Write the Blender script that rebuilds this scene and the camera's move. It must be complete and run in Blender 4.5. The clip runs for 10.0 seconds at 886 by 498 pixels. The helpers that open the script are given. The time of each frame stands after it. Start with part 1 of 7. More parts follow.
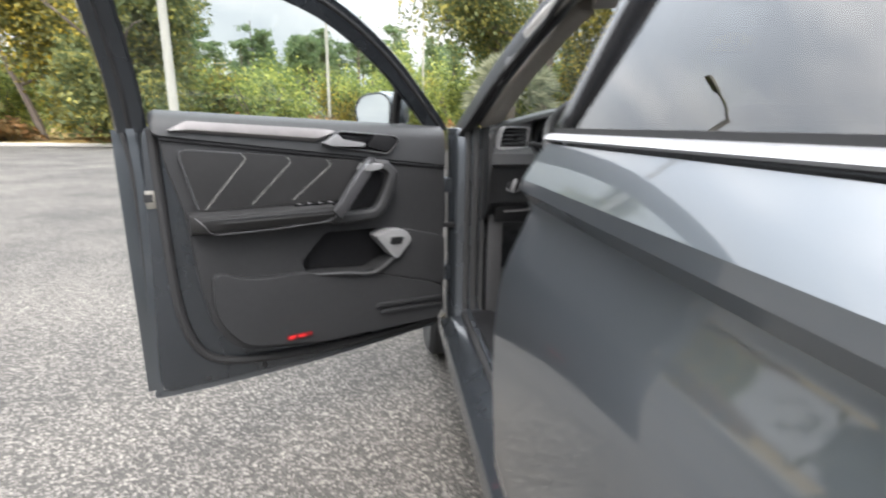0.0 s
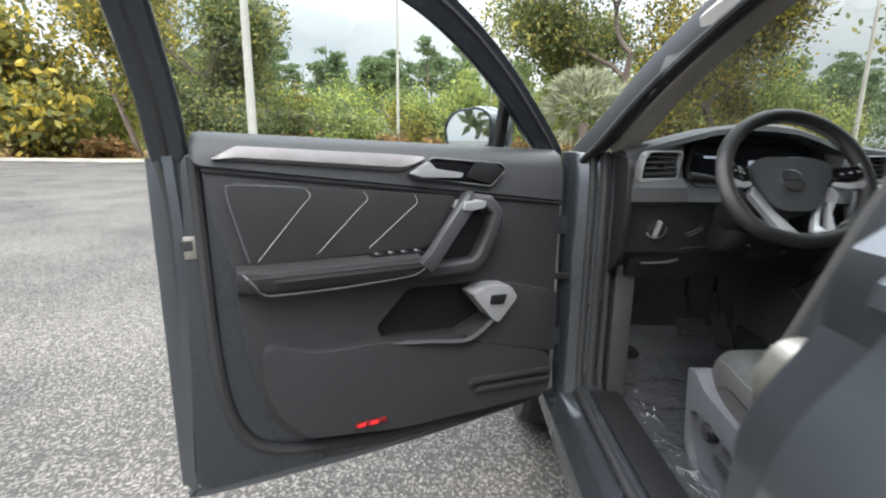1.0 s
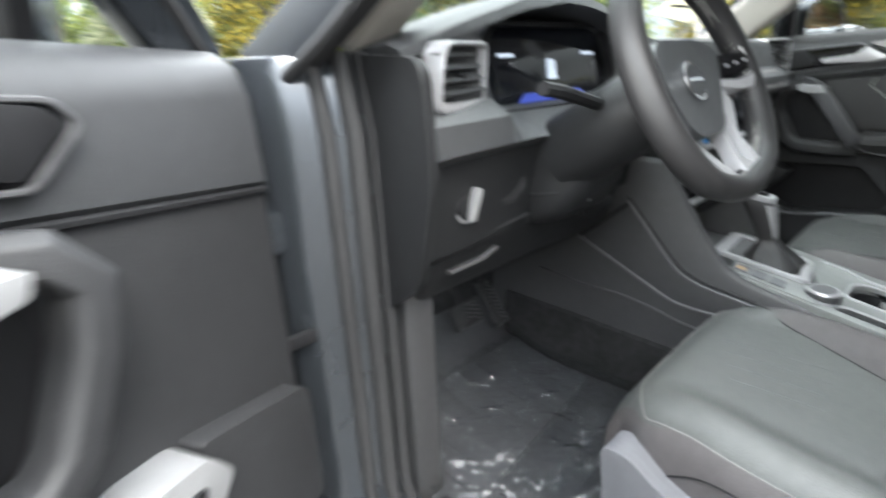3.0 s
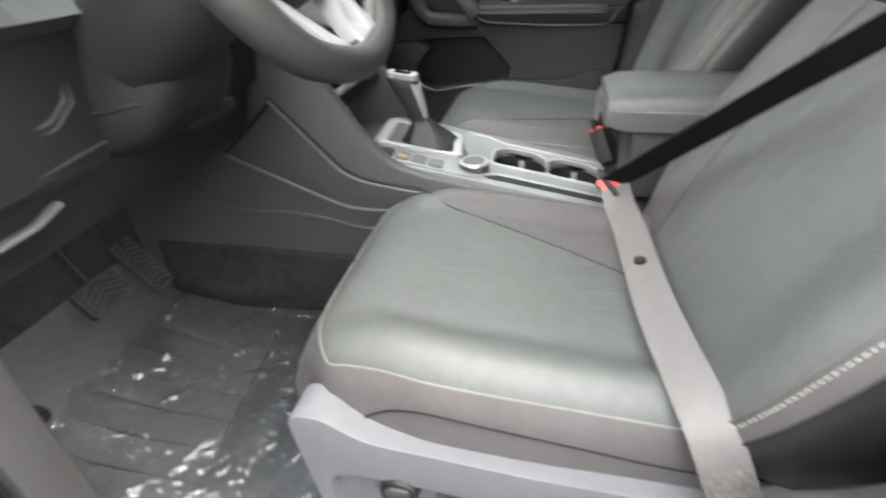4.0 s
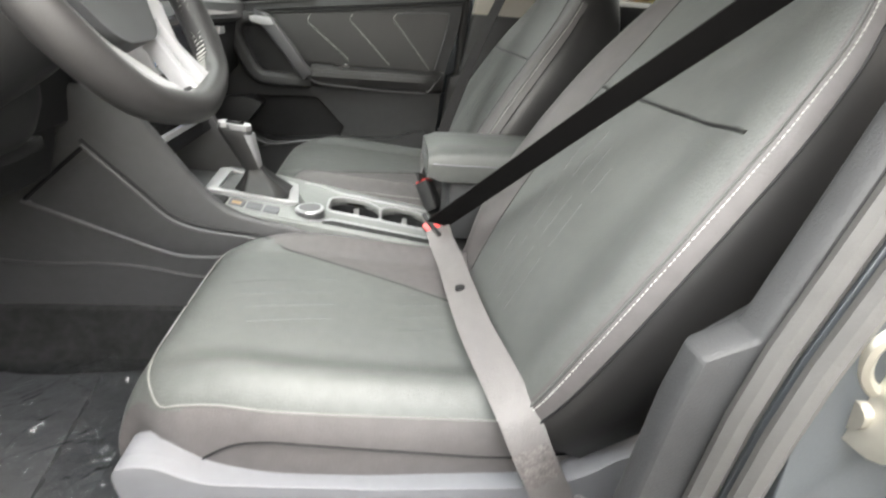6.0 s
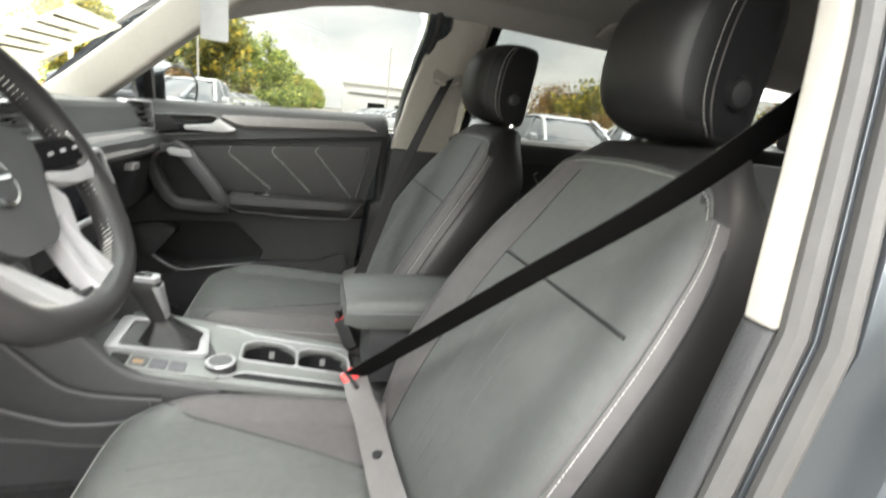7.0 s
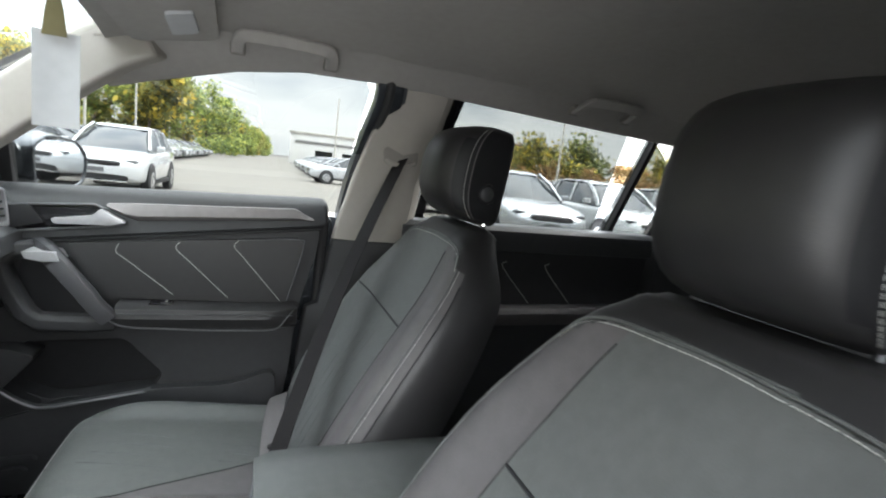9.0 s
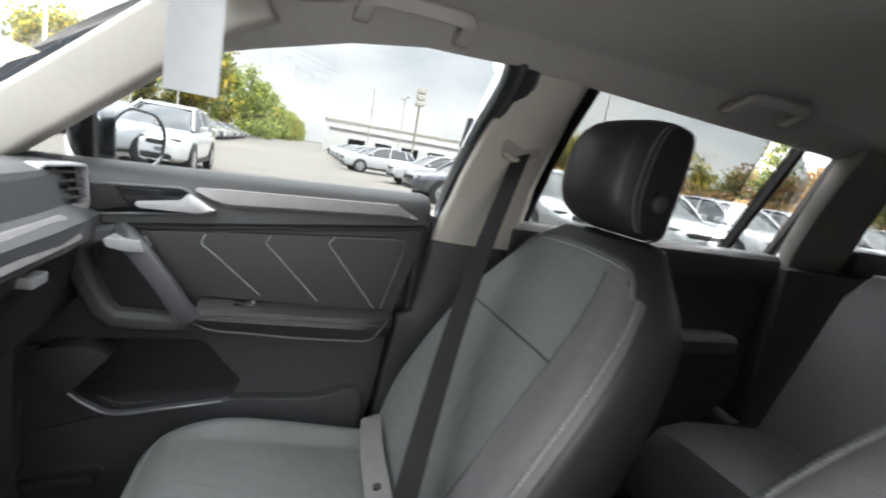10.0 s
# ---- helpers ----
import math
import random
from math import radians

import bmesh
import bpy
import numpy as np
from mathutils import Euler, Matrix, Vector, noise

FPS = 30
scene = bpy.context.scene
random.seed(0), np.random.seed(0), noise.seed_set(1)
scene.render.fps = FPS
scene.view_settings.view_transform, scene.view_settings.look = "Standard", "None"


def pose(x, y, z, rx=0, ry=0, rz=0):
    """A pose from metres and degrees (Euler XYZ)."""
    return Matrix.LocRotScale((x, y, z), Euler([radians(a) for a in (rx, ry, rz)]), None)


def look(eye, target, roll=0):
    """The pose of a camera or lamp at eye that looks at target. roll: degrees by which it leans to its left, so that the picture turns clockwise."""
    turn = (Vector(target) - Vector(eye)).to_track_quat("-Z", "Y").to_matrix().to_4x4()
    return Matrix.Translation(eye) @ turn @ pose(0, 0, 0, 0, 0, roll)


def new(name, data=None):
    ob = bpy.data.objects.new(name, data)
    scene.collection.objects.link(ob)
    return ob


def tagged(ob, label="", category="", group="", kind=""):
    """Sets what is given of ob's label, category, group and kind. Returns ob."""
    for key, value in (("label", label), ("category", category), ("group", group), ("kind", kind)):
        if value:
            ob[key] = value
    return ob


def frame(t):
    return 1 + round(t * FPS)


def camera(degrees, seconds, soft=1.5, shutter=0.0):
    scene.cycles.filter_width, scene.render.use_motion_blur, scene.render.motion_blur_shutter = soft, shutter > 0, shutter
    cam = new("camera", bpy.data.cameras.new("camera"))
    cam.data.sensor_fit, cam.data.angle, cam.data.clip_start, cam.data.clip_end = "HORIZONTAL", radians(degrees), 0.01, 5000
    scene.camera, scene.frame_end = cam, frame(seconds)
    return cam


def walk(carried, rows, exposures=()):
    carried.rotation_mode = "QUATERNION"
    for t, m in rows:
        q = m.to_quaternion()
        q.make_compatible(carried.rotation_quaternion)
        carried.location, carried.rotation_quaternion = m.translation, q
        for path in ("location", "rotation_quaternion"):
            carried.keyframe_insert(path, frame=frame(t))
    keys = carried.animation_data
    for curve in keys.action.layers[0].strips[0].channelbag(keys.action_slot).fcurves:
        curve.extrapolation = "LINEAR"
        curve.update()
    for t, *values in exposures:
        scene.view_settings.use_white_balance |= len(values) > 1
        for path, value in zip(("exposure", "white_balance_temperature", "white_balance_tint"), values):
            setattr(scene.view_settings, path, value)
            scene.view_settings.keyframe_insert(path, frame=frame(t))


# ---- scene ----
cam = camera(83.7, 10.0, 2.0, 0.5)
PATH = [
    (0, (-1.118, -0.914, 1.213), (-0.889, 1.012, 0.723), 0.7),
    (0.5, (-1.208, -0.698, 1.232), (-1.157, 1.25, 0.781), 0.8),
    (1, (-1.219, -0.471, 1.229), (-1.239, 1.482, 0.8), 0.6),
    (1.5, (-1.202, -0.251, 1.236), (-1.151, 1.704, 0.814), 0.3),
    (2, (-1.242, -0.043, 1.228), (-0.915, 1.876, 0.773), -0.2),
    (2.2, (-1.252, 0.06, 1.229), (-0.783, 1.942, 0.741), -0.7),
    (3.3, (-1.021, 0.474, 1.164), (0.48, 1.5, 0.332), -2.7),
    (3.5, (-0.956, 0.482, 1.157), (0.639, 1.252, 0.228), -2.5),
    (4, (-0.932, 0.416, 1.126), (0.715, 0.789, 0.053), -2.4),
    (4.5, (-0.986, 0.39, 1.115), (0.665, 0.508, -0.008), -0.9),
    (5, (-1.007, 0.387, 1.119), (0.652, 0.383, 0.002), 0.8),
    (5.2, (-1.007, 0.391, 1.123), (0.665, 0.353, 0.026), 1.4),
    (6.3, (-1.001, 0.403, 1.141), (0.824, 0.071, 0.394), 5.9),
    (6.5, (-0.999, 0.403, 1.17), (0.841, 0.017, 0.489), 6.2),
    (7, (-0.985, 0.395, 1.25), (0.878, -0.131, 0.749), 6.6),
    (7.5, (-0.964, 0.401, 1.311), (0.898, -0.233, 0.947), 6.4),
    (8, (-0.907, 0.391, 1.352), (0.943, -0.314, 1.066), 6.2),
    (8.5, (-0.792, 0.363, 1.359), (1.052, -0.355, 1.069), 6.1),
    (9, (-0.659, 0.336, 1.351), (1.187, -0.375, 1.054), 6.8),
    (9.5, (-0.532, 0.393, 1.337), (1.314, -0.314, 1.033), 8.1),
    (10, (-0.419, 0.488, 1.326), (1.453, -0.131, 0.99), 9.9),
]
# seconds, stops, kelvin, tint
EXPOSURES = [(0.0, 1.05, 6450, 11), (1.0, 0.95, 6300, 9), (2.2, 1.5, 5750, 7), (3.3, 2.27, 6550, 8), (5.2, 2.74, 6900, 11), (6.5, 2.66, 7000, 8), (7.5, 2.4, 6750, 8), (8.5, 2.33, 6250, 8), (10.0, 2.47, 6400, 12)]
walk(cam, [(t, look(eye, target, roll)) for t, eye, target, roll in PATH], EXPOSURES)

# ---- world, sun, exposure ----
world = bpy.data.worlds.new("overcast_sky")
scene.world = world
world.use_nodes = True
wn = world.node_tree
wn.nodes.clear()
sky = wn.nodes.new("ShaderNodeTexSky")
sky.sky_type, sky.sun_disc = "NISHITA", False
sky.sun_elevation, sky.sun_rotation = radians(52), radians(191)
sky.dust_density, sky.ozone_density = 4.0, 0.6
coords = wn.nodes.new("ShaderNodeTexCoord")
cloud = wn.nodes.new("ShaderNodeTexNoise")
cloud.inputs["Scale"].default_value, cloud.inputs["Detail"].default_value = 3.2, 7.0
squash = wn.nodes.new("ShaderNodeMapping")
squash.inputs["Scale"].default_value = (1, 1, 2.6)
ramp = wn.nodes.new("ShaderNodeValToRGB")
ramp.color_ramp.elements[0].position, ramp.color_ramp.elements[0].color = 0.38, (5.4, 5.75, 6.1, 1)
ramp.color_ramp.elements[1].position, ramp.color_ramp.elements[1].color = 0.60, (8.2, 8.25, 8.2, 1)
blend = wn.nodes.new("ShaderNodeMixRGB")
blend.inputs[0].default_value = 0.85
back = wn.nodes.new("ShaderNodeBackground")
back.inputs["Strength"].default_value = 0.165
wout = wn.nodes.new("ShaderNodeOutputWorld")
wn.links.new(coords.outputs["Generated"], squash.inputs["Vector"])
wn.links.new(squash.outputs[0], cloud.inputs["Vector"])
wn.links.new(cloud.outputs["Fac"], ramp.inputs[0])
wn.links.new(sky.outputs[0], blend.inputs[1])
wn.links.new(ramp.outputs[0], blend.inputs[2])
# an overcast sky is brighter overhead than at the horizon
rise = wn.nodes.new("ShaderNodeSeparateXYZ")
dome = wn.nodes.new("ShaderNodeMapRange")
dome.inputs["From Min"].default_value, dome.inputs["From Max"].default_value = 0.20, 0.80
dome.inputs["To Min"].default_value, dome.inputs["To Max"].default_value = 0.54, 3.3
gain = wn.nodes.new("ShaderNodeMixRGB")
gain.blend_type = "MULTIPLY"
gain.inputs[0].default_value = 1.0
wn.links.new(coords.outputs["Generated"], rise.inputs[0])
wn.links.new(rise.outputs[2], dome.inputs["Value"])
wn.links.new(blend.outputs[0], gain.inputs[1])
wn.links.new(dome.outputs[0], gain.inputs[2])
wn.links.new(gain.outputs[0], back.inputs[0])
wn.links.new(back.outputs[0], wout.inputs[0])
sun_data = bpy.data.lights.new("sun", "SUN")
sun_data.energy, sun_data.angle, sun_data.color = 0.85, radians(20), (1.0, 0.96, 0.9)
sun = new("sun", sun_data)
sun.matrix_world = look((-8, -40, 52), (0, 0, 0))

# area lamp added in the upper half of the open driver doorway, boosting sky light
lamp_data = bpy.data.lights.new("doorway_sky_fill", "AREA")
lamp_data.shape, lamp_data.size, lamp_data.size_y, lamp_data.energy = "RECTANGLE", 0.66, 0.36, 0.62
lamp_data.color, lamp_data.spread = (1.0, 0.99, 0.97), radians(105)
new("doorway_sky_fill", lamp_data).matrix_world = look((-0.80, 0.46, 1.25), (0.45, 0.30, 0.95))


# ---- materials ----
def material(name, color, rough=0.5, metal=0.0, vary=0.12, scale=6.0, grain=0.0, grain_scale=300.0, coat=0.0, spec=0.5, second=None, fine=60.0):
    """A surface with blotches at two sizes and a fine relief."""
    m = bpy.data.materials.new(name)
    m.use_nodes = True
    n, l = m.node_tree.nodes, m.node_tree.links
    p = n["Principled BSDF"]
    p.inputs["Metallic"].default_value = metal
    p.inputs["Coat Weight"].default_value = coat
    p.inputs["Coat Roughness"].default_value = 0.04
    p.inputs["Specular IOR Level"].default_value = spec
    tc = n.new("ShaderNodeTexCoord")
    a = n.new("ShaderNodeTexNoise")
    a.inputs["Scale"].default_value, a.inputs["Detail"].default_value = scale, 6
    b = n.new("ShaderNodeTexNoise")
    b.inputs["Scale"].default_value, b.inputs["Detail"].default_value = fine, 3
    l.new(tc.outputs["Object"], a.inputs["Vector"])
    l.new(tc.outputs["Object"], b.inputs["Vector"])
    add = n.new("ShaderNodeMath")
    add.operation = "ADD"
    l.new(a.outputs["Fac"], add.inputs[0])
    l.new(b.outputs["Fac"], add.inputs[1])
    r = n.new("ShaderNodeValToRGB")
    lo, hi = [c * (1 - vary) for c in color], [min(1, c * (1 + vary)) for c in (second or color)]
    r.color_ramp.elements[0].position, r.color_ramp.elements[0].color = 0.35, (*lo, 1)
    r.color_ramp.elements[1].position, r.color_ramp.elements[1].color = 0.65, (*hi, 1)
    half = n.new("ShaderNodeMath")
    half.operation = "MULTIPLY"
    half.inputs[1].default_value = 0.5
    l.new(add.outputs[0], half.inputs[0])
    l.new(half.outputs[0], r.inputs[0])
    l.new(r.outputs[0], p.inputs["Base Color"])
    mr = n.new("ShaderNodeMapRange")
    mr.inputs["To Min"].default_value, mr.inputs["To Max"].default_value = max(0.02, rough * 0.85), min(1, rough * 1.15)
    l.new(a.outputs["Fac"], mr.inputs["Value"])
    l.new(mr.outputs[0], p.inputs["Roughness"])
    if grain:
        g = n.new("ShaderNodeTexNoise")
        g.inputs["Scale"].default_value, g.inputs["Detail"].default_value = grain_scale, 3
        l.new(tc.outputs["Object"], g.inputs["Vector"])
        bump = n.new("ShaderNodeBump")
        bump.inputs["Strength"].default_value, bump.inputs["Distance"].default_value = grain, 0.002
        l.new(g.outputs["Fac"], bump.inputs["Height"])
        l.new(bump.outputs[0], p.inputs["Normal"])
    return m


def pane_material(name, tint, gloss=1.0, least=0.07, rough=0.01):
    """Thin clear glass: straight through, with more shine at flat angles."""
    m = bpy.data.materials.new(name)
    m.use_nodes = True
    n, l = m.node_tree.nodes, m.node_tree.links
    n.clear()
    out, mix = n.new("ShaderNodeOutputMaterial"), n.new("ShaderNodeMixShader")
    clear, shine, weight = n.new("ShaderNodeBsdfTransparent"), n.new("ShaderNodeBsdfGlossy"), n.new("ShaderNodeLayerWeight")
    clear.inputs[0].default_value = (*tint, 1)
    shine.inputs["Roughness"].default_value = rough
    shine.inputs["Color"].default_value = (gloss, gloss, gloss, 1)
    power, scale = n.new("ShaderNodeMath"), n.new("ShaderNodeMath")
    power.operation, scale.operation = "POWER", "MULTIPLY_ADD"
    power.inputs[1].default_value = 5.0
    scale.inputs[1].default_value, scale.inputs[2].default_value = 0.85, least
    l.new(weight.outputs["Facing"], power.inputs[0])
    l.new(power.outputs[0], scale.inputs[0])
    l.new(scale.outputs[0], mix.inputs[0])
    l.new(clear.outputs[0], mix.inputs[1])
    l.new(shine.outputs[0], mix.inputs[2])
    l.new(mix.outputs[0], out.inputs[0])
    return m


def lit_material(name, color, strength):
    m = material(name, [c * 0.3 for c in color], 0.3)
    p = m.node_tree.nodes["Principled BSDF"]
    p.inputs["Emission Color"].default_value = (*color, 1)
    p.inputs["Emission Strength"].default_value = strength
    return m


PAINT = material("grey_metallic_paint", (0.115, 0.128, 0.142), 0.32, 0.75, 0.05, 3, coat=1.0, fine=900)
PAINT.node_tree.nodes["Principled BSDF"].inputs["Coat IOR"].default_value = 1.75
# body paint in two darker copies: shade on jambs and door put into colour
JAMB = material("shaded_body_paint", (0.056, 0.063, 0.072), 0.27, 0.65, 0.06, 4, coat=0.7, fine=700)
JAMB_SATIN = material("shaded_pillar_paint", (0.080, 0.088, 0.098), 0.36, 0.7, 0.06, 4, coat=0.4, fine=700)
PILLAR_OUT = material("black_pillar_cover", (0.030, 0.033, 0.038), 0.42, 0.2, 0.08, 4, 0.1, 500)
PILLAR_B = material("grey_beige_pillar_trim", (0.21, 0.195, 0.18), 0.75, 0, 0.04, 4, 0.3, 700)
SOFT = material("dark_soft_plastic", (0.031, 0.032, 0.034), 0.50, 0, 0.10, 5, 0.25, 700, spec=0.4)
TRIM = material("dark_grained_plastic", (0.022, 0.0223, 0.0238), 0.58, 0, 0.12, 4, 0.35, 500, spec=0.38)
# dash plastic darkened: the shade under the dash is put into its colour
KNEE = material("shaded_lower_dash", (0.0135, 0.0138, 0.0148), 0.50, 0, 0.10, 5, 0.25, 700, spec=0.32)
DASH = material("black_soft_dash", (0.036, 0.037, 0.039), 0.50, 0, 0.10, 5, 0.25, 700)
CONSOLE = material("dark_console_plastic", (0.040, 0.040, 0.042), 0.50, 0, 0.10, 5, 0.25, 700)
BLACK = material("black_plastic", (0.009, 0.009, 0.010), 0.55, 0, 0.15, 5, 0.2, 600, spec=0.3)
GLOSSBLACK = material("gloss_black_plastic", (0.006, 0.006, 0.007), 0.08, 0, 0.1, 4)
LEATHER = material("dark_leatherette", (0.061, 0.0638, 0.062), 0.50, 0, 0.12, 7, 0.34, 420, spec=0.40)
LEATHER_SIDE = material("smooth_dark_leatherette", (0.064, 0.059, 0.060), 0.55, 0, 0.12, 7, 0.24, 420, spec=0.36)
LEATHER_DARK = material("black_leatherette", (0.016, 0.0155, 0.016), 0.47, 0, 0.10, 7, 0.10, 600, spec=0.4)
LEATHER_DOOR = material("door_leatherette", (0.018, 0.0176, 0.018), 0.50, 0, 0.10, 7, 0.25, 420, spec=0.38)
SEAT_PLASTIC = material("grey_seat_plastic", (0.098, 0.099, 0.108), 0.50, 0, 0.06, 5, 0.2, 800, spec=0.4)
PIPING = material("grey_piping", (0.115, 0.115, 0.11), 0.5, 0, 0.08, 30)
STITCH = material("light_grey_thread", (0.32, 0.32, 0.305), 0.7, 0, 0.1, 40)
SATIN = material("satin_silver", (0.41, 0.41, 0.42), 0.32, 0.55, 0.05, 8)
CONSOLE_SATIN = material("satin_console_grey", (0.20, 0.207, 0.203), 0.40, 0.35, 0.05, 8, 0.05, 900)
SWITCH = material("dark_grey_switch", (0.034, 0.034, 0.036), 0.42, 0, 0.06, 8, 0.1, 900)
PULL = material("satin_dark_grey", (0.095, 0.095, 0.099), 0.38, 0.3, 0.06, 8)
PULL_DARK = material("dark_satin_handle", (0.048, 0.048, 0.051), 0.44, 0.2, 0.06, 8, 0.08, 900)
PULL_TRIM = material("satin_mid_grey", (0.27, 0.27, 0.275), 0.40, 0.35, 0.06, 8, 0.1, 900)
CHROME = material("chrome", (0.75, 0.75, 0.76), 0.07, 1.0, 0.02, 8)
DECOR = material("brushed_grey_trim", (0.185, 0.174, 0.174), 0.52, 0.3, 0.10, 5)
HEADLINER = material("grey_beige_headliner", (0.34, 0.325, 0.305), 0.9, 0, 0.05, 3, 0.4, 900)
PILLAR = material("beige_pillar_trim", (0.30, 0.28, 0.252), 0.7, 0, 0.04, 4, 0.3, 700)
# black rubber lightened for the b-pillar seals: sky light is in the colour
SEAL = material("lit_grey_rubber", (0.050, 0.048, 0.047), 0.65, 0, 0.12, 8, 0.2, 400)
RUBBER = material("black_rubber", (0.017, 0.017, 0.018), 0.7, 0, 0.15, 8, 0.2, 400)
CARPET = material("black_carpet", (0.025, 0.025, 0.026), 0.95, 0, 0.3, 20, 0.9, 600, spec=0.1)
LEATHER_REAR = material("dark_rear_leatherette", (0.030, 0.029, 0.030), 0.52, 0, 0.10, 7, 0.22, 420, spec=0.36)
# one webbing in three tones: light and shade on the straps put into colour
BELT = material("lit_webbing", (0.088, 0.081, 0.082), 0.55, 0, 0.08, 30, 0.5, 500)
BELT_MID = material("dim_webbing", (0.012, 0.011, 0.0115), 0.8, 0, 0.08, 30, 0.5, 500, spec=0.08)
BELT_DARK = material("shaded_webbing", (0.007, 0.0067, 0.007), 0.8, 0, 0.08, 30, 0.5, 500, spec=0.06)
PAPER = material("grey_paper", (0.42, 0.43, 0.44), 0.7, 0, 0.05, 8)
BELT_LABEL = material("printed_webbing", (0.075, 0.066, 0.066), 0.6, 0, 0.45, 140, 0.3, 500, second=(0.092, 0.083, 0.083), fine=420)
RED = material("red_plastic", (0.62, 0.03, 0.03), 0.35)
REFLECTOR = material("dark_red_plastic", (0.13, 0.008, 0.010), 0.3)
WHITE = material("white_paper", (0.78, 0.78, 0.76), 0.7, 0, 0.04, 8)
SHEET = material("thin_cream_paper", (0.70, 0.67, 0.58), 0.8, 0, 0.05, 8)
sn, sl = SHEET.node_tree.nodes, SHEET.node_tree.links
thin, mixer = sn.new("ShaderNodeBsdfTranslucent"), sn.new("ShaderNodeMixShader")
thin.inputs[0].default_value, mixer.inputs[0].default_value = (0.75, 0.72, 0.62, 1), 0.6
sl.new(sn["Principled BSDF"].outputs[0], mixer.inputs[1])
sl.new(thin.outputs[0], mixer.inputs[2])
sl.new(mixer.outputs[0], sn["Material Output"].inputs[0])
YELLOW = material("yellow_label", (0.80, 0.56, 0.03), 0.6, 0, 0.04, 8)
SCREEN = material("dark_glass_screen", (0.008, 0.009, 0.012), 0.06, 0, 0.1, 4)
# pedal treads and rims are lighter than the pads
PEDAL_RIB = material("grey_tread_rubber", (0.040, 0.040, 0.042), 0.5, 0, 0.2, 30)
MAT_RUBBER = material("grey_tray_rubber", (0.075, 0.077, 0.078), 0.55, 0, 0.1, 8, 0.15, 600)
SCREEN_RED = lit_material("red_display", (0.6, 0.04, 0.05), 0.5)
SCREEN_BLUE = lit_material("blue_display", (0.06, 0.10, 0.55), 0.14)
SCREEN_PALE = lit_material("pale_display", (0.75, 0.85, 1.0), 0.2)
BLUE = material("blue_sticker", (0.03, 0.25, 0.62), 0.4)
STEEL = material("zinc_steel", (0.36, 0.34, 0.30), 0.40, 0.8, 0.1, 20)
GLASS = pane_material("clear_glass", (0.63, 0.66, 0.64))
GLASS_SIDE = pane_material("green_side_glass", (0.82, 0.86, 0.84))
# passenger copy of the side glass, tinted to hold down the outdoor brightness
GLASS_PASS = pane_material("dimming_side_glass", (0.31, 0.32, 0.31))
GLASS_REAR = pane_material("privacy_glass", (0.46, 0.47, 0.46))
TINTED = pane_material("dark_tinted_glass", (0.22, 0.23, 0.24))
MIRROR = material("mirror_glass", (0.86, 0.88, 0.9), 0.015, 1.0, 0.0, 2)
ASPHALT = bpy.data.materials.new("worn_asphalt")
ASPHALT.use_nodes = True
an, al = ASPHALT.node_tree.nodes, ASPHALT.node_tree.links
ap = an["Principled BSDF"]
ap.inputs["Roughness"].default_value, ap.inputs["Specular IOR Level"].default_value = 0.85, 0.2
atc = an.new("ShaderNodeTexCoord")
stones = an.new("ShaderNodeTexVoronoi")
stones.inputs["Scale"].default_value = 110
stains = an.new("ShaderNodeTexNoise")
stains.inputs["Scale"].default_value, stains.inputs["Detail"].default_value = 0.7, 9
split = an.new("ShaderNodeSeparateColor")
tone = an.new("ShaderNodeValToRGB")
tone.color_ramp.elements[0].position, tone.color_ramp.elements[0].color = 0.1, (0.046, 0.0440, 0.0415, 1)
tone.color_ramp.elements[1].position, tone.color_ramp.elements[1].color = 0.98, (0.20, 0.188, 0.172, 1)
half_tone = tone.color_ramp.elements.new(0.62)
half_tone.color = (0.073, 0.070, 0.066, 1)
shade = an.new("ShaderNodeValToRGB")
shade.color_ramp.elements[0].position, shade.color_ramp.elements[0].color = 0.36, (0.70, 0.70, 0.70, 1)
shade.color_ramp.elements[1].position, shade.color_ramp.elements[1].color = 0.62, (1.15, 1.13, 1.1, 1)
times = an.new("ShaderNodeMixRGB")
times.blend_type = "MULTIPLY"
times.inputs[0].default_value = 1.0
pit = an.new("ShaderNodeBump")
pit.inputs["Strength"].default_value, pit.inputs["Distance"].default_value = 0.8, 0.006
al.new(atc.outputs["Object"], stones.inputs["Vector"])
al.new(atc.outputs["Object"], stains.inputs["Vector"])
al.new(stones.outputs["Color"], split.inputs[0])
al.new(split.outputs[0], tone.inputs[0])
al.new(stains.outputs["Fac"], shade.inputs[0])
al.new(tone.outputs[0], times.inputs[1])
al.new(shade.outputs[0], times.inputs[2])
al.new(times.outputs[0], ap.inputs["Base Color"])
al.new(stones.outputs["Distance"], pit.inputs["Height"])
al.new(pit.outputs[0], ap.inputs["Normal"])
CONCRETE = material("pale_concrete", (0.42, 0.40, 0.36), 0.9, 0, 0.12, 1.5, 0.5, 120)
GRASS = material("dry_grass", (0.16, 0.105, 0.035), 1.0, 0, 0.5, 2.0, 0.8, 60, second=(0.22, 0.16, 0.06), spec=0.1)
BARK = material("bark", (0.13, 0.105, 0.085), 0.95, 0, 0.35, 6, 0.9, 40)


